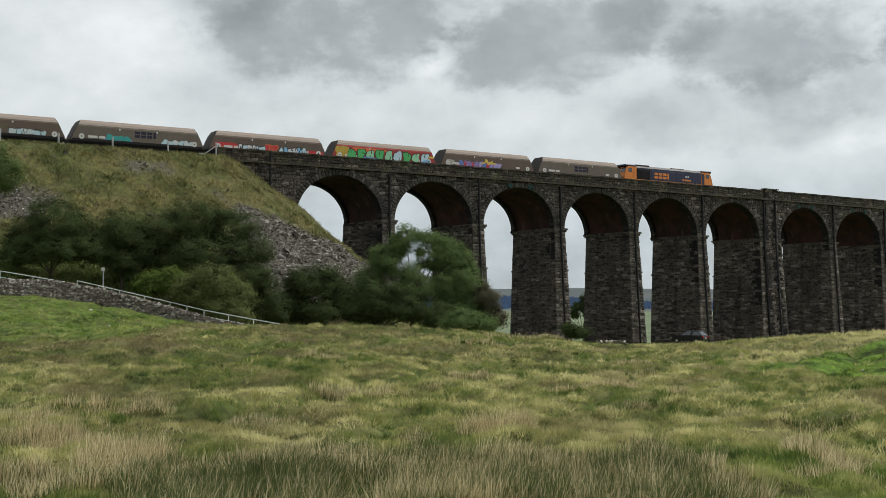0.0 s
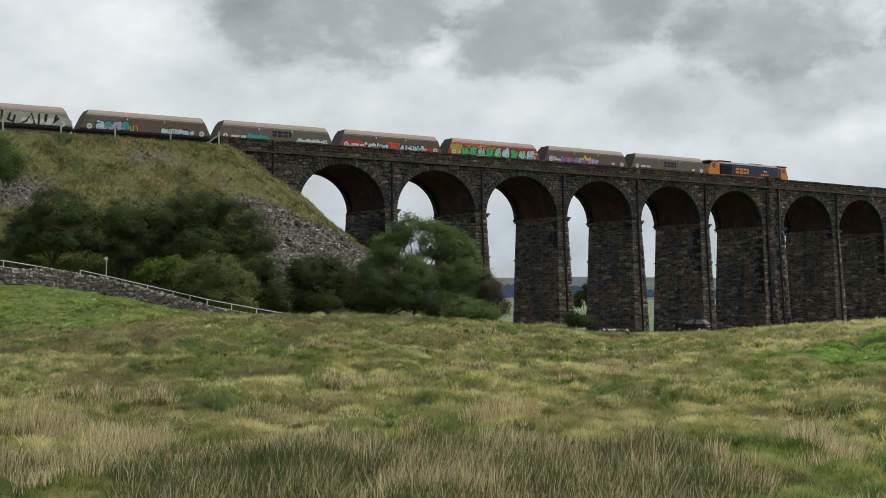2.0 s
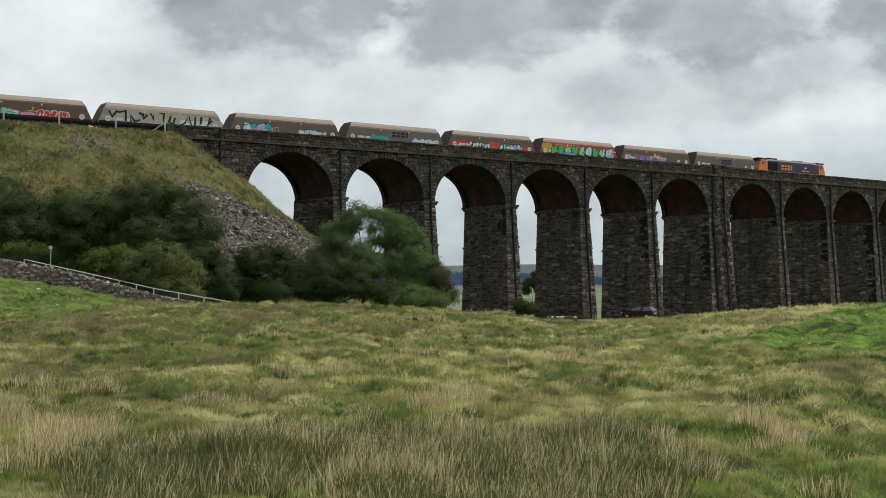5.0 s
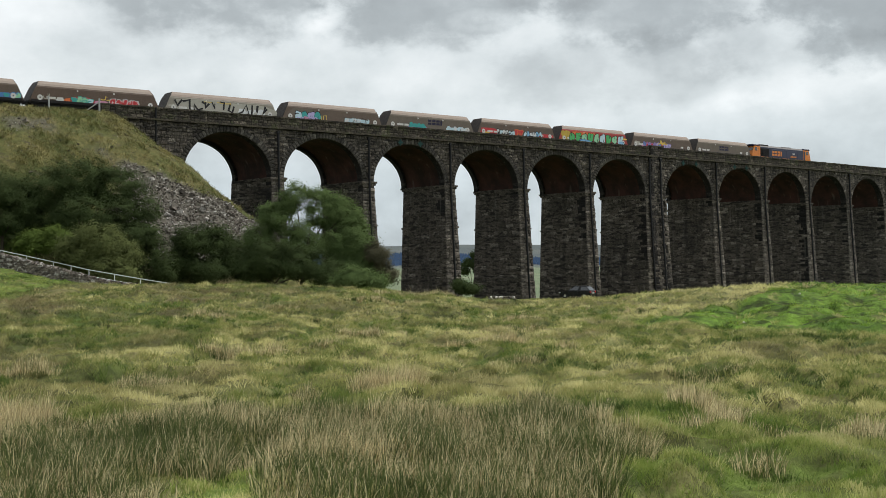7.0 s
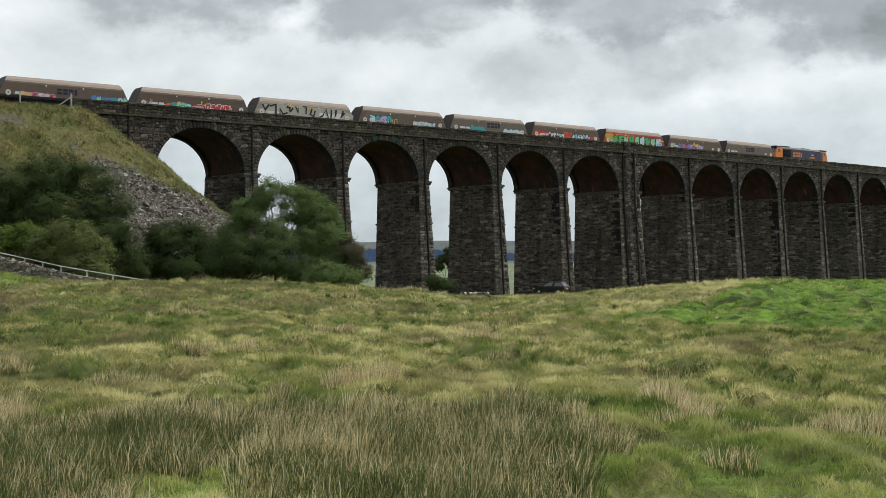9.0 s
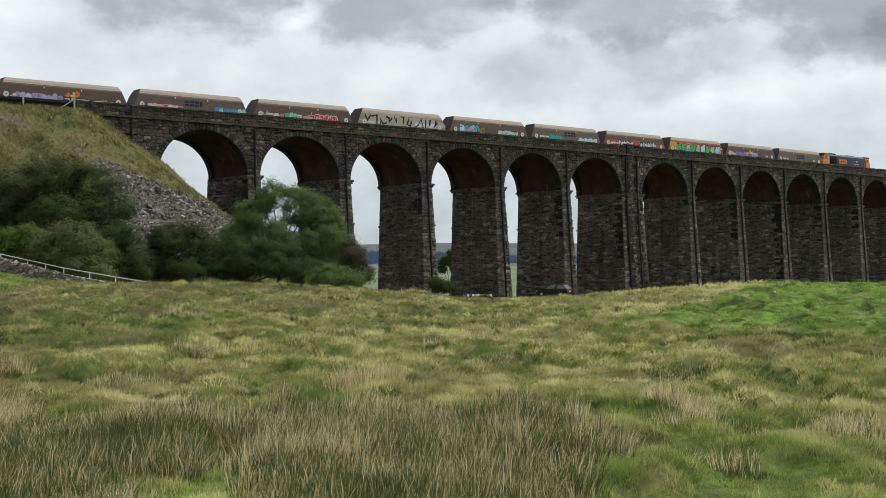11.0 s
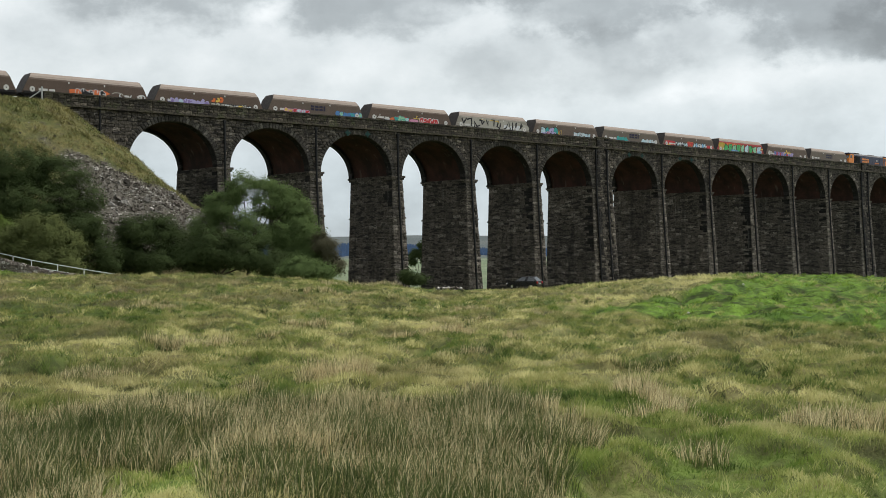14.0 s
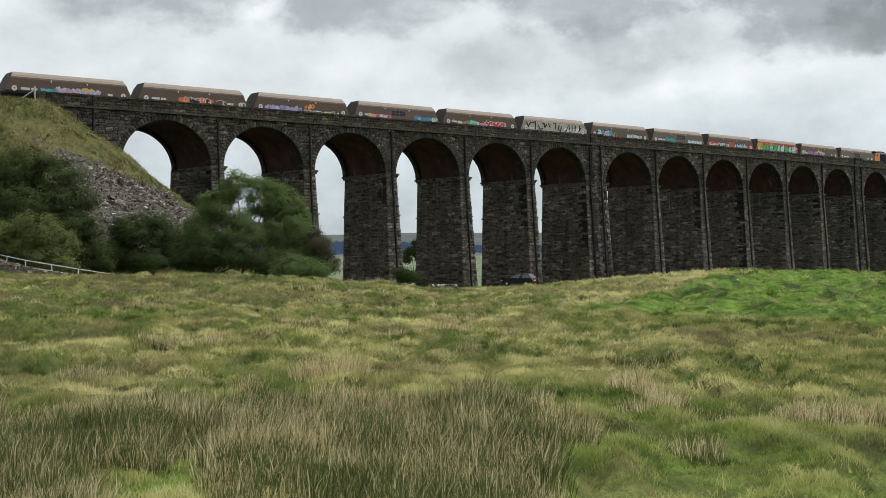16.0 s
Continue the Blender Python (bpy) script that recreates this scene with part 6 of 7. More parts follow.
def make_tree(name, label, category, az, r, clumps, leaf, count, seed, trunk=0.22, size=0.22, hole=None):
    """clumps: (azimuth, height over the eye's level in degrees, further back in metres, radius across, radius up) of the crown's masses."""
    rng = np.random.default_rng(seed)
    x0, y0 = polar(az, r)
    z0 = float(height(x0, y0))
    root = thing(name, label, category, group="trees by the bank", at=pose(x0, y0, z0))
    centres = []
    for a, e, back, rx, rz in clumps:
        x, y = polar(a, r + back)
        centres.append((Vector((x - x0, y - y0, EYE + (r + back) * math.tan(radians(e)) - z0)), rx, rz))
    top = sum((c for c, _, _ in centres), Vector()) / len(centres)
    fork = Vector((top.x * 0.25, top.y * 0.25, max(0.6, top.z * 0.38)))
    g = Geo()
    g.tube((0, 0, -0.3), fork, trunk, trunk * 0.7, 9)
    part("trunk", g, M["bark"], root)
    for c, rx, rz in centres:
        g = Geo()
        mid = fork.lerp(c, 0.5) + Vector((0, 0, 0.4))
        g.tube(fork, mid, trunk * 0.5, trunk * 0.32, 6)
        g.tube(mid, c, trunk * 0.32, trunk * 0.12, 6)
        for k in range(5):
            d = Vector(rng.normal(size=3))
            d.z = abs(d.z) * 0.6
            d.normalize()
            g.tube(mid.lerp(c, 0.3 + 0.13 * k), c + Vector((d.x * rx, d.y * rx, d.z * rz)) * 0.85, trunk * 0.14, trunk * 0.04, 4, caps=False)
        part("limb", g, M["bark"], root)
    # leaves in many small sprays on the outside of each mass
    vols = np.array([rx * rx * rz for _, rx, rz in centres]) ** 0.75
    share = (vols / vols.sum() * count * 4.9).astype(int)
    allv = []
    for (c, rx, rz), n in zip(centres, share):
        sprays = max(12, n // 90)
        d = rng.normal(size=(sprays, 3))
        d /= np.linalg.norm(d, axis=1)[:, None]
        q = rng.uniform(0.45, 1.0, sprays) ** 0.6
        q *= 1 + 0.28 * lattice(d[:, 0] * 2.3 + seed, d[:, 2] * 2.3 + d[:, 1] * 1.7, seed)
        cen = np.array(c) + d * q[:, None] * np.array([rx, rx, rz])
        which = rng.integers(0, sprays, n)
        reach = rng.uniform(0.32, 0.62, sprays)
        pos = cen[which] + rng.normal(size=(n, 3)) * reach[which][:, None] * np.array([0.75, 0.75, 0.5])
        if hole:
            for ha, he, hr in hole:
                wx, wy, wz = pos[:, 0] + x0, pos[:, 1] + y0, pos[:, 2] + z0 - EYE
                pa, pe = np.degrees(np.arctan2(wx, wy)), np.degrees(np.arctan2(wz, np.hypot(wx, wy)))
                far = np.hypot(pa - ha, pe - he) > hr * rng.uniform(0.5, 1.15, len(pos))
                pos = pos[far | (rng.uniform(0, 1, len(pos)) < 0.4)]
        n = len(pos)
        # leaves face outwards and up, with scatter
        nrm = (pos - np.array(c)) / np.array([rx, rx, rz])
        nrm /= np.linalg.norm(nrm, axis=1)[:, None] + 1e-6
        nrm = nrm + np.array([0, 0, 0.60]) + rng.normal(size=(n, 3)) * 0.30
        nrm /= np.linalg.norm(nrm, axis=1)[:, None]
        u = np.cross(nrm, rng.normal(size=(n, 3)))
        u /= np.linalg.norm(u, axis=1)[:, None]
        v = np.cross(nrm, u)
        sz = rng.uniform(0.55, 1.2, n)[:, None] * size * 0.78
        allv.append(np.stack([pos - u * sz * 0.55 - v * sz * 0.36, pos - u * sz * 0.55 + v * sz * 0.36, pos + u * sz * 0.69], 1))
    v = np.concatenate(allv)
    n = len(v)
    me = big_mesh("crown", v.reshape(-1, 3), np.arange(n * 3).reshape(n, 3))
    me.materials.append(M[leaf])
    ob = new("crown", me)
    ob.parent = root
    return root


def make_trees():
    make_tree("tree", "dark green hawthorn tree at the foot of the bank", "tree", -17.4, 134,
              ((-17.3, 3.9, 0, 3.6, 2.4), (-18.4, 3.0, 1, 2.8, 2.2), (-16.2, 3.0, 0.5, 3.0, 2.4), (-17.0, 2.7, -1.5, 3.4, 1.6), (-18.8, 2.5, 0, 2.2, 1.5)), "leaf_dark", 11000, 1)
    make_tree("tree", "dark green tree with a bare trunk by the railing", "tree", -14.4, 135,
              ((-14.5, 3.5, 0, 2.6, 1.9), (-15.4, 2.8, 0, 2.4, 1.8), (-13.6, 2.8, 1, 2.6, 2.2), (-14.3, 2.0, 0, 2.3, 1.3)), "leaf_dark", 8000, 2)
    make_tree("tree", "broad dark green tree below the bank", "tree", -11.2, 137,
              ((-11.3, 3.9, 0, 4.0, 2.4), (-12.7, 3.4, 0, 3.4, 2.3), (-9.8, 3.6, 0, 3.6, 2.3), (-11.0, 2.4, -2, 4.4, 2.4), (-8.9, 2.5, -1, 2.8, 2.3), (-12.8, 2.0, 0, 2.6, 1.6)), "leaf_dark", 15000, 3)
    make_tree("tree", "dark shrubby tree beside the tipped stone", "tree", -8.8, 134,
              ((-8.7, 1.3, 0, 2.6, 2.0), (-8.1, 0.3, 0, 2.2, 1.9), (-9.4, 0.8, 0, 2.4, 2.0), (-7.6, -0.1, 0, 1.6, 1.2)), "leaf_dark", 7500, 4)
    make_tree("bush", "rounded olive-green willow bush near the wall", "bush", -10.45, 122.5,
              ((-10.4, 1.15, 0, 2.6, 2.0), (-11.3, 0.7, 0, 2.1, 1.8), (-9.5, 0.6, 0, 2.2, 1.9), (-10.2, 0.0, 0, 2.9, 1.5), (-9.4, -0.4, -1.5, 1.8, 1.2)), "leaf_olive", 10500, 5, 0.14, 0.23)
    make_tree("bush", "small yellow-green bush behind the railing", "bush", -13.1, 131,
              ((-13.1, 1.2, 0, 1.9, 1.2), (-12.2, 1.4, 0, 1.7, 1.2)), "leaf_fresh", 2200, 6, 0.1, 0.28)
    make_tree("tree", "dark green bush at the foot of the stone tip", "tree", -6.2, 139,
              ((-6.3, 1.2, 0, 2.4, 1.9), (-5.4, 1.3, 0, 2.2, 1.9), (-6.8, 0.3, 0, 2.0, 1.8), (-5.6, 0.0, -1, 2.6, 1.8), (-4.6, 0.6, 0, 2.0, 2.2)), "leaf_dark", 9000, 7)
    make_tree("tree", "tall green ash tree before the piers", "tree", -1.5, 146,
              ((-2.6, 2.3, 0, 2.3, 1.8), (-2.1, 2.9, 0, 1.5, 1.2), (-1.7, 3.3, 0, 1.8, 1.5), (-0.6, 2.6, 0, 2.2, 1.9), (0.5, 2.4, 0, 2.2, 1.9), (-3.3, 1.2, 0, 2.4, 2.2), (-1.4, 1.3, -1, 3.0, 2.4), (0.4, 1.0, -1, 2.6, 2.4), (1.0, 1.9, 0, 1.5, 1.6), (-0.7, 3.35, 0, 1.6, 0.9), (0.1, 3.0, 0, 1.5, 1.1)),
              "leaf_mid", 17000, 8, hole=((-1.45, 2.72, 0.42), (-0.75, 2.75, 0.34), (-1.5, 2.35, 0.25)))
    make_tree("tree", "green tree with drooping boughs before a pier", "tree", 0.9, 144,
              ((1.0, 1.2, 0, 1.8, 2.4), (1.4, 0.2, 0, 1.8, 2.2), (0.6, 0.0, 0, 2.4, 1.8), (1.9, -0.4, 0, 1.5, 1.2)), "leaf_mid", 8500, 9)
    make_tree("tree", "dark green bush among the trees", "tree", -2.9, 138,
              ((-3.0, 0.4, 0, 2.6, 2.1), (-1.6, 0.2, 0, 2.6, 2.0), (-4.0, 0.1, 0, 2.0, 1.6), (-0.4, -0.2, 0, 2.2, 1.5)), "leaf_dark", 9500, 10)
    make_tree("bush", "brownish thin shrub beside the trees", "bush", 2.2, 142,
              ((2.1, 0.4, 0, 1.0, 1.6), (2.4, -0.3, 0, 1.2, 1.2), (1.8, 0.7, 0, 0.9, 1.2)), "leaf_brown", 1800, 11, 0.08, 0.24)
    make_tree("bush", "low green bush below the trees", "bush", 1.0, 128,
              ((0.9, -0.45, 0, 1.9, 0.9), (1.8, -0.6, 0, 1.4, 0.8)), "leaf_mid", 3000, 12, 0.08, 0.25)
    make_tree("tree", "small field tree beyond the arches", "tree", 6.35, 255,
              ((6.2, 0.15, 0, 1.3, 0.9), (6.6, 0.55, 0, 1.2, 0.9), (6.0, -0.15, 0, 0.9, 0.6), (6.55, -0.1, 0, 0.8, 0.6)), "leaf_dark", 1500, 13, 0.12, 0.36)
    make_tree("bush", "small dark bush at a pier's foot", "bush", 5.85, 180,
              ((5.75, -0.85, 0, 0.9, 0.8), (6.25, -1.0, 0, 1.0, 0.7)), "leaf_dark", 1500, 14, 0.06, 0.3)
    make_tree("tree", "dark tree on the slope below the line", "tree", -20.2, 140,
              ((-20.3, 6.5, 0, 2.6, 2.6), (-19.4, 5.9, 0, 1.9, 2.0), (-20.6, 7.9, 0, 2.0, 1.8), (-21.3, 6.0, 0, 2.6, 2.6)), "leaf_mid", 8500, 15)


make_trees()


def rock(geo, c, s, rng):
    """A broken stone: a cube with its corners knocked about."""
    q = Euler((rng.uniform(-0.6, 0.6), rng.uniform(-0.6, 0.6), rng.uniform(0, 3.1))).to_matrix()
    v = [q @ Vector((x * s * rng.uniform(0.55, 1.1), y * s * rng.uniform(0.5, 0.95), z * s * rng.uniform(0.35, 0.75))) + c
         for z in (-1, 1) for x, y in ((-1, -1), (1, -1), (1, 1), (-1, 1))]
    geo.add(v, [(0, 3, 2, 1), (4, 5, 6, 7), (0, 1, 5, 4), (1, 2, 6, 5), (2, 3, 7, 6), (3, 0, 4, 7)])


def make_rubble():
    rng = random.Random(12)
    nr = np.random.default_rng(12)
    n = 60000
    s = nr.uniform(-66, 4, n)
    w = nr.uniform(-34, -1, n)
    th = HEAD + BEND * s
    x, y = CX + (RADIUS - w) * np.sin(th), CY - (RADIUS - w) * np.cos(th)
    keep = (nr.uniform(0.12, 1, n) < scree_at(x, y) * np.where(s < -45, 0.6, np.where(bank_height(s, w) > 15.5, 0.3, 0.9))) | ((nr.uniform(0, 1, n) < 0.010) & (bank_height(s, w) > 3))
    x, y = x[keep], y[keep]
    z = height(x, y)
    g = Geo()
    for a, b, c in zip(x, y, z):
        sz = 0.058 * rng.paretovariate(3.0)
        rock(g, Vector((a, b, c + 0.05)), min(sz, 0.42), rng)
    tagged(new("tipped_stone", g.mesh("tipped_stone", M["rubble"])), "tipped grey and white broken stone on the bank", "stones", kind="stuff")


make_rubble()


def make_drystone_wall():
    """A dry-stone wall that runs down the field's upper edge."""
    rng = random.Random(31)
    wall = thing("dry_stone_wall", "rough dry-stone field wall of brown and grey stones", "wall", at=Matrix())
    pts = [(-25.0, 120, 0.62), (-19.5, 121, 0.61), (-17.2, 121.5, 0.60), (-14.8, 121, 0.14), (-12.3, 119, -0.54), (-10.2, 116.5, -1.15), (-8.6, 115, -1.4)]
    dense = []
    for k in range(241):
        f = k / 240 * (len(pts) - 1)
        i = min(int(f), len(pts) - 2)
        a = pts[i][0] + (pts[i + 1][0] - pts[i][0]) * (f - i)
        r = pts[i][1] + (pts[i + 1][1] - pts[i][1]) * (f - i)
        x, y = polar(a, r)
        e = pts[i][2] + (pts[i + 1][2] - pts[i][2]) * (f - i)
        top = EYE + r * math.tan(radians(e)) + 1.18
        dense.append((x, y, min(float(height(x, y)), top - 0.9), top))
    core, stones, caps = Geo(), Geo(), Geo()
    for (x0, y0, z0, t0), (x1, y1, z1, t1) in zip(dense, dense[1:]):
        d = Vector((x1 - x0, y1 - y0, 0)).normalized()
        nrm = Vector((-d.y, d.x, 0))
        top = (t0 + t1) / 2 - (z0 + z1) / 2
        lo = [Vector((x0, y0, z0 - 1.4)) - nrm * 0.30, Vector((x1, y1, z1 - 1.4)) - nrm * 0.30, Vector((x1, y1, z1 - 1.4)) + nrm * 0.30, Vector((x0, y0, z0 - 1.4)) + nrm * 0.30]
        hi = [Vector((x0, y0, z0 + top)) - nrm * 0.2, Vector((x1, y1, z1 + top)) - nrm * 0.2, Vector((x1, y1, z1 + top)) + nrm * 0.2, Vector((x0, y0, z0 + top)) + nrm * 0.2]
        hexa(core, lo, hi)
        length = math.hypot(x1 - x0, y1 - y0)
        for side in (-1, 1):
            z = 0.0
            while z < top - 0.05:
                h = rng.uniform(0.13, 0.24)
                u = -0.05
                while u < length:
                    l = rng.uniform(0.22, 0.50)
                    p = Vector((x0, y0, z0)).lerp(Vector((x1, y1, z1)), (u + l / 2) / length)
                    p += nrm * side * (0.30 - 0.10 * z / top + rng.uniform(-0.03, 0.05)) + Vector((0, 0, z + h / 2))
                    if side == -1 or rng.random() < 0.5:
                        m = Matrix.Translation(p) @ pose(0, 0, 0, rng.uniform(-8, 8), rng.uniform(-8, 8), math.degrees(math.atan2(d.y, d.x)) + rng.uniform(-9, 9))
                        hx, hz = l * 0.46, h * 0.44
                        stones.add([m @ Vector((a * hx * rng.uniform(0.8, 1.05), b * 0.1, c * hz * rng.uniform(0.75, 1.08)))
                                    for c in (-1, 1) for a, b in ((-1, -1), (1, -1), (1, 1), (-1, 1))],
                                   [(4, 5, 6, 7), (0, 1, 5, 4), (1, 2, 6, 5), (2, 3, 7, 6), (3, 0, 4, 7)])
                    u += l
                z += h
        u = 0.0
        while u < length:
            l = rng.uniform(0.12, 0.26)
            p = Vector((x0, y0, z0)).lerp(Vector((x1, y1, z1)), u / length) + Vector((0, 0, top + 0.1))
            rock(caps, p, rng.uniform(0.13, 0.24), rng)
            u += l
    part("wall_core", core, M["mortar"], wall)
    tagged(part("wall_stones", stones, M["drystone"], wall), kind="stuff")
    tagged(part("cap_stones", caps, M["drystone"], wall), kind="stuff")


make_drystone_wall()


def make_railing(spots, high, label):
    rail = thing("railing", label, "railing", group="railings by the track", at=Matrix())
    pts = []
    for a, r, e in spots:
        x, y = polar(a, r)
        pts.append(Vector((x, y, EYE + r * math.tan(radians(e)) - high)))
    line = []
    for p, q in zip(pts, pts[1:]):
        n = max(2, round((q - p).length / 2.6))
        line += [p.lerp(q, k / n) for k in range(n)]
    line.append(pts[-1])
    tops = [p.z for p in line]
    for p, z in zip(line, tops):
        g = Geo()
        g.tube((p.x, p.y, min(p.z, float(height(p.x, p.y))) - 0.1), (p.x, p.y, z + high), 0.045, n=6)
        part("post", g, M["rail_white"], rail)
    for f in (1.0, 0.5):
        g = Geo()
        for i in range(len(line) - 1):
            g.tube((line[i].x, line[i].y, tops[i] + high * f), (line[i + 1].x, line[i + 1].y, tops[i + 1] + high * f), 0.038, n=6)
        part("rail_bar", g, M["rail_white"], rail)


make_railing(((-24, 125, 2.0), (-19.5, 124.5, 1.64), (-16.8, 124, 1.19)), 1.15, "pale tubular railing behind the stone wall")
make_railing(((-16.3, 124, 1.25), (-14.5, 123, 0.84), (-12.3, 121, 0.33), (-10.8, 119, -0.03), (-8.6, 117, -0.44), (-6.8, 114, -0.75)), 1.15, "pale tubular railing that drops towards the arches")


def make_posts():
    proto = None
    for s in (-54.0, -47.1, -40.4, -33.2):
        x, y, z = on_line(s, -1.0, 0)
        z = float(height(x, y))
        if proto is None:
            g = Geo()
            g.box(-0.09, -0.09, -0.3, 0.09, 0.09, 1.45, 0.02)
            proto = thing("fence_post", "pale weathered fence post on the bank's edge", "post", group="posts along the line", data=g.mesh("fence_post", M["steel"]), at=pose(x, y, z))
        else:
            copy_thing(proto, pose(x, y, z))
    x, y, z = on_line(-26.6, -0.9, 0)
    z = float(height(x, y))
    g = Geo()
    g.box(-0.1, -0.1, -0.3, 0.1, 0.1, 1.7, 0.02)
    post = thing("strainer_post", "pale fence post with a slanting brace by the parapet", "post", data=g.mesh("strainer_post", M["steel"]), at=pose(x, y, z))
    g = Geo()
    g.tube((0, 0, 1.3), (-1.6, -0.6, 0.0), 0.07, n=6)
    part("brace", g, M["steel"], post)
    # post with a small sign by the railing
    x, y = polar(-15.2, 124)
    z = float(height(x, y))
    top = EYE + 124 * math.tan(radians(1.84)) - z
    g = Geo()
    g.tube((0, 0, -0.2), (0, 0, top), 0.055, n=8)
    sign = thing("sign_post", "thin grey post with a small blank plate", "post", data=g.mesh("sign_post", M["steel"]), at=pose(x, y, z))
    g = Geo()
    g.box(-0.16, -0.09, top - 0.3, 0.16, -0.06, top, 0.01)
    part("plate", g, M["white"], sign)


make_posts()


def make_car():
    az, r = 11.12, 158
    x, y = polar(az, r)
    z = float(height(x, y))
    car = thing("car", "dark parked hatchback car on the grass by the piers", "car", at=pose(x, y, z, 0, 0, 145))
    # body: side profile, narrower towards the roof; x ahead
    low = [(-2.1, 0.35), (-2.14, 0.75), (-2.0, 0.98), (1.0, 0.98), (1.95, 0.80), (2.12, 0.55), (2.08, 0.30)]
    bm = bmesh.new()
    lo = [[bm.verts.new((px, sy * 0.88, pz)) for px, pz in low] for sy in (-1, 1)]
    bm.faces.new(lo[0])
    bm.faces.new(lo[1][::-1])
    n = len(low)
    for i in range(n):
        bm.faces.new((lo[0][i], lo[1][i], lo[1][(i + 1) % n], lo[0][(i + 1) % n]))
    bmesh.ops.recalc_face_normals(bm, faces=bm.faces[:])
    bmesh.ops.bevel(bm, geom=bm.edges[:], offset=0.06, segments=2, affect="EDGES")
    me = bpy.data.meshes.new("body")
    bm.to_mesh(me)
    bm.free()
    me.materials.append(M["car_paint"])
    part("body", me, None, car, "glossy black body")
    a = [(-2.08, -0.83, 0.97), (0.95, -0.83, 0.97), (0.95, 0.83, 0.97), (-2.08, 0.83, 0.97)]
    b = [(-1.5, -0.70, 1.50), (0.0, -0.70, 1.52), (0.0, 0.70, 1.52), (-1.5, 0.70, 1.50)]
    faces = [(0, 1, 5, 4), (1, 2, 6, 5), (2, 3, 7, 6), (3, 0, 4, 7)]
    g = Geo()
    g.add(a + b, faces + [(4, 5, 6, 7)])
    part("cabin", g, M["car_paint"], car)
    ring8 = [Vector(p) for p in a + b]
    for f in faces:
        q = [ring8[i] for i in f]
        mid = sum(q, Vector()) / 4
        nrm = (q[1] - q[0]).cross(q[3] - q[0]).normalized() * 0.012
        halves = ((0.0, 0.46), (0.54, 1.0)) if (q[1] - q[0]).length > 2.2 else ((0.0, 1.0),)
        for u0, u1 in halves:
            pane = [q[0].lerp(q[1], u0), q[0].lerp(q[1], u1), q[3].lerp(q[2], u1), q[3].lerp(q[2], u0)]
            c = sum(pane, Vector()) / 4
            g = Geo()
            g.add([c + (p - c) * 0.86 + nrm for p in pane], [(0, 1, 2, 3)])
            part("window", g, M["glass"], car, "dark window glass")
    g = Geo()
    g.box(-1.55, -0.70, 1.49, 0.05, 0.70, 1.56, 0.03)
    part("roof", g, M["car_paint"], car)
    for px in (-1.3, 1.3):
        for py in (-0.88, 0.70):
            g = Geo()
            g.tube((px, py, 0.32), (px, py + 0.18, 0.32), 0.32, n=18)
            wheel = part("wheel", g, M["black"], car)
            g = Geo()
            g.tube((px, py - 0.012, 0.32), (px, py + 0.192, 0.32), 0.19, n=12)
            part("rim", g, M["chrome"], wheel)
    for py in (-0.72, 0.72):
        g = Geo()
        g.box(-2.16, py - 0.14, 0.70, -2.02, py + 0.14, 0.95, 0.02)
        part("tail_lamp", g, M["tail"], car, "red tail lamp")
        g = Geo()
        g.box(1.9, py - 0.16, 0.60, 2.1, py + 0.16, 0.76, 0.02)
        part("headlamp", g, M["chrome"], car)
    g = Geo()
    g.box(-2.175, -0.26, 0.62, -2.14, 0.26, 0.74)
    part("number_plate", g, M["white"], car, "plain plate")


make_car()


def make_wall_stub():
    """A short length of low stone wall before a pier."""
    rng = random.Random(8)
    x, y = polar(7.6, 150)
    z = float(height(x, y))
    stub = thing("low_stone_wall", "short low grey stone wall by the piers", "wall", at=pose(x, y, z - 0.3, 0, 0, -6))
    g = Geo()
    for row in range(5):
        u = -1.6
        while u < 1.6:
            l = rng.uniform(0.25, 0.5)
            rock(g, Vector((u + l / 2, rng.uniform(-0.05, 0.05), 0.12 + row * 0.2)), 0.22, rng)
            u += l * 0.8
    tagged(part("stones", g, M["rubble"], stub), kind="stuff")
    g = Geo()
    g.box(-1.6, -0.12, -0.3, 1.6, 0.12, 0.9, 0.04)
    part("core", g, M["drystone"], stub)


make_wall_stub()


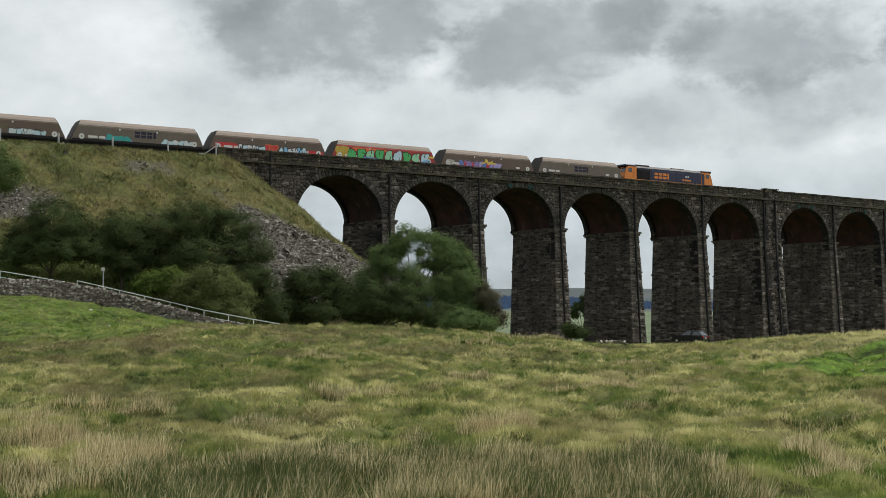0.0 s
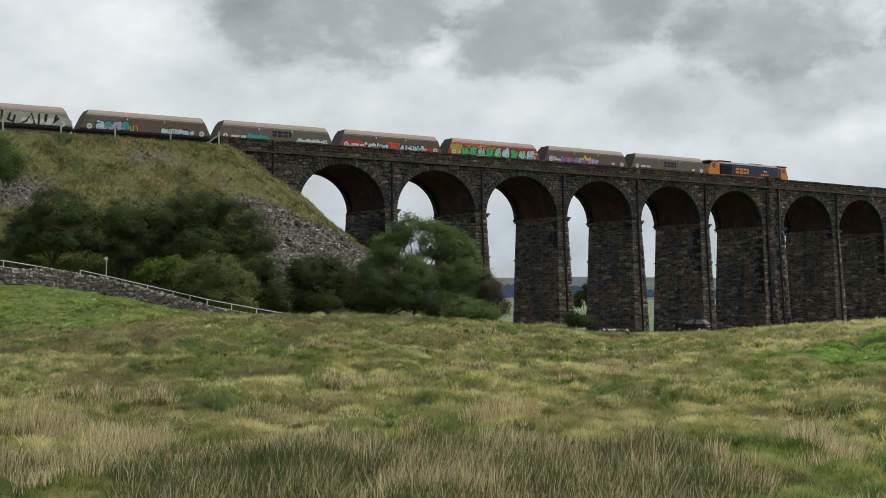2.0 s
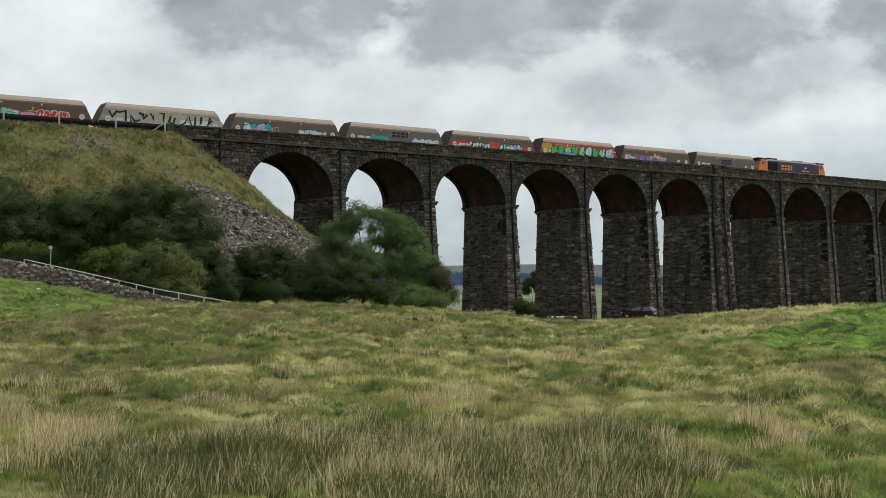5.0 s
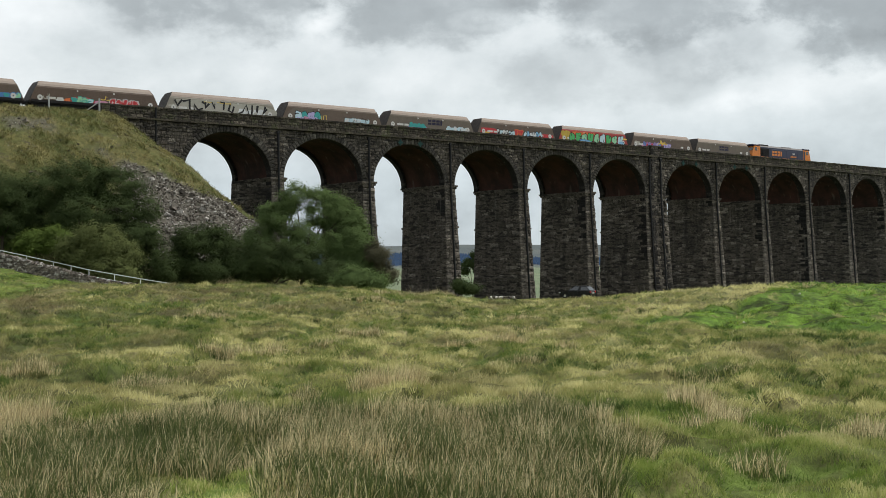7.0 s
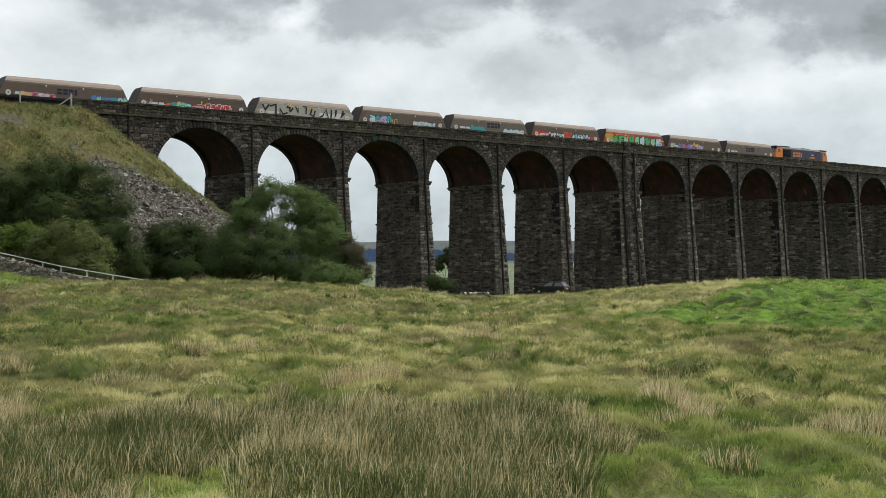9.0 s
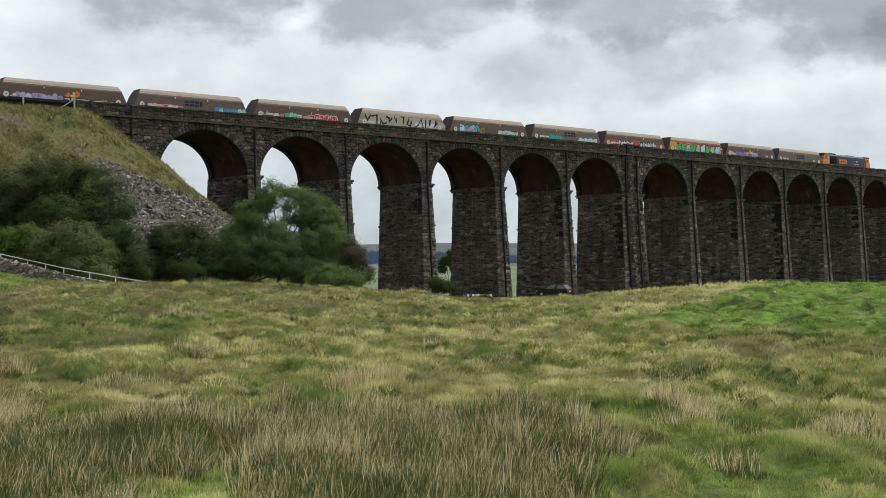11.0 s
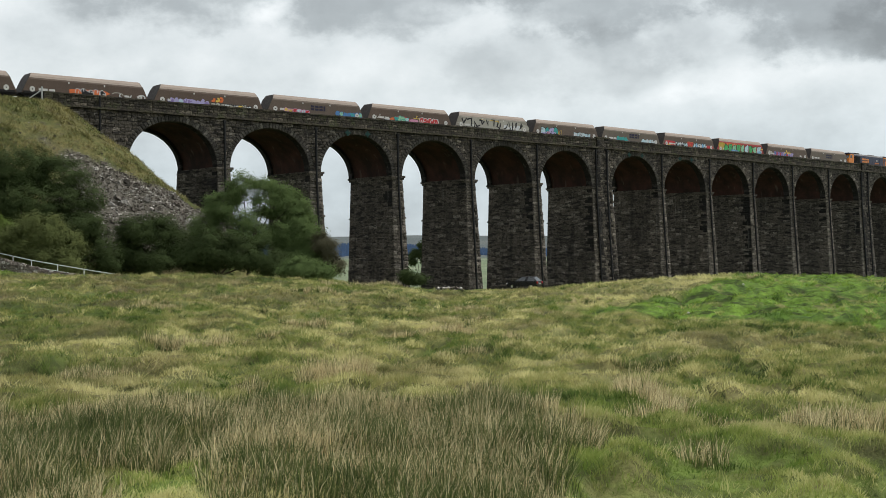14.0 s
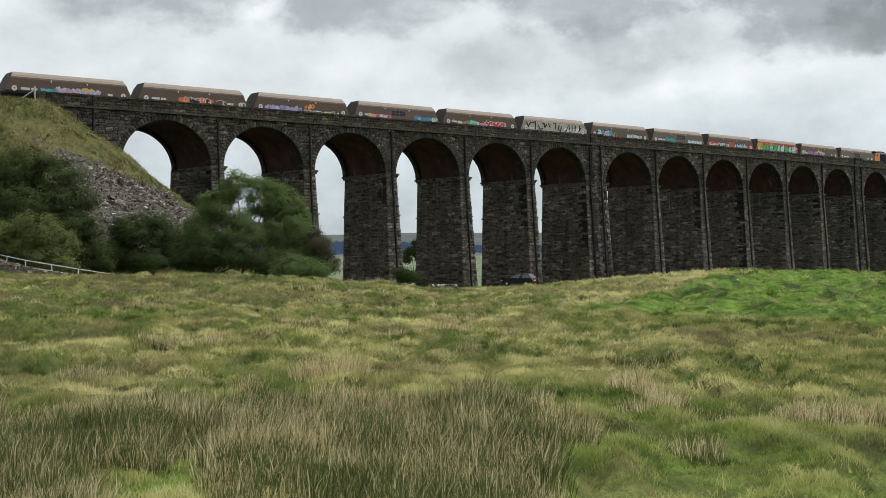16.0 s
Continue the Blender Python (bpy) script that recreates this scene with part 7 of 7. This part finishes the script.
def make_field_stones():
    """Pale stones that lie about in the pasture."""
    rng = random.Random(3)
    for az, r, size in ((10.15, 158, 0.30), (18.5, 60, 0.06), (20.9, 74, 0.07), (-15.7, 112, 0.24), (-16.4, 100, 0.16), (-14.9, 98, 0.13), (-13.2, 104, 0.12)):
        x, y = polar(az, r)
        g = Geo()
        bm = bmesh.new()
        bmesh.ops.create_icosphere(bm, subdivisions=2, radius=size)
        for v in bm.verts:
            v.co *= 1 + rng.uniform(-0.16, 0.16)
            v.co.z *= 0.7
        me = bpy.data.meshes.new("field_stone")
        bm.to_mesh(me)
        bm.free()
        me.materials.append(M["white"] if az > 10 else M["rubble"])
        thing("field_stone", "pale weathered stone lying in the pasture grass", "stone", group="stones in the pasture", at=pose(x, y, float(height(x, y)) + size * 0.3, 0, 0, rng.uniform(0, 180)), data=me)


make_field_stones()


def make_forest():
    """A dark plantation on the far fell."""
    rng = np.random.default_rng(17)
    n = 12000
    a = np.radians(rng.uniform(-12, 40, n))
    wob = 14 * lattice(np.degrees(a) / 1.3, a * 0, 71)
    deep = np.interp(np.degrees(a), (-12, 3.5, 6.0, 8.5, 40), (560, 540, 420, 170, 150))
    r = 2290 + deep * rng.uniform(0, 1, n) + wob * 3
    keep = lattice(np.degrees(a) / 2.1, r / 150, 72) > -0.75
    a, r = a[keep], r[keep]
    x, y = r * np.sin(a), r * np.cos(a)
    z = height(x, y)
    n = len(x)
    h = rng.uniform(6, 10, n)
    k = 4
    v = np.zeros((n, k + 1, 3))
    for i in range(k):
        t = math.tau * i / k
        v[:, i, 0], v[:, i, 1], v[:, i, 2] = x + 6 * math.cos(t), y + 6 * math.sin(t), z - 2
    v[:, k] = np.stack([x, y, z + h], 1)
    base = np.arange(n)[:, None] * (k + 1)
    tris = np.concatenate([base + np.array([[i, (i + 1) % k, k]]) for i in range(k)])
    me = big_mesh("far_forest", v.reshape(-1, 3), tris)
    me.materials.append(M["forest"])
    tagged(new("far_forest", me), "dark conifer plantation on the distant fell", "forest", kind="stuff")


make_forest()

motions()
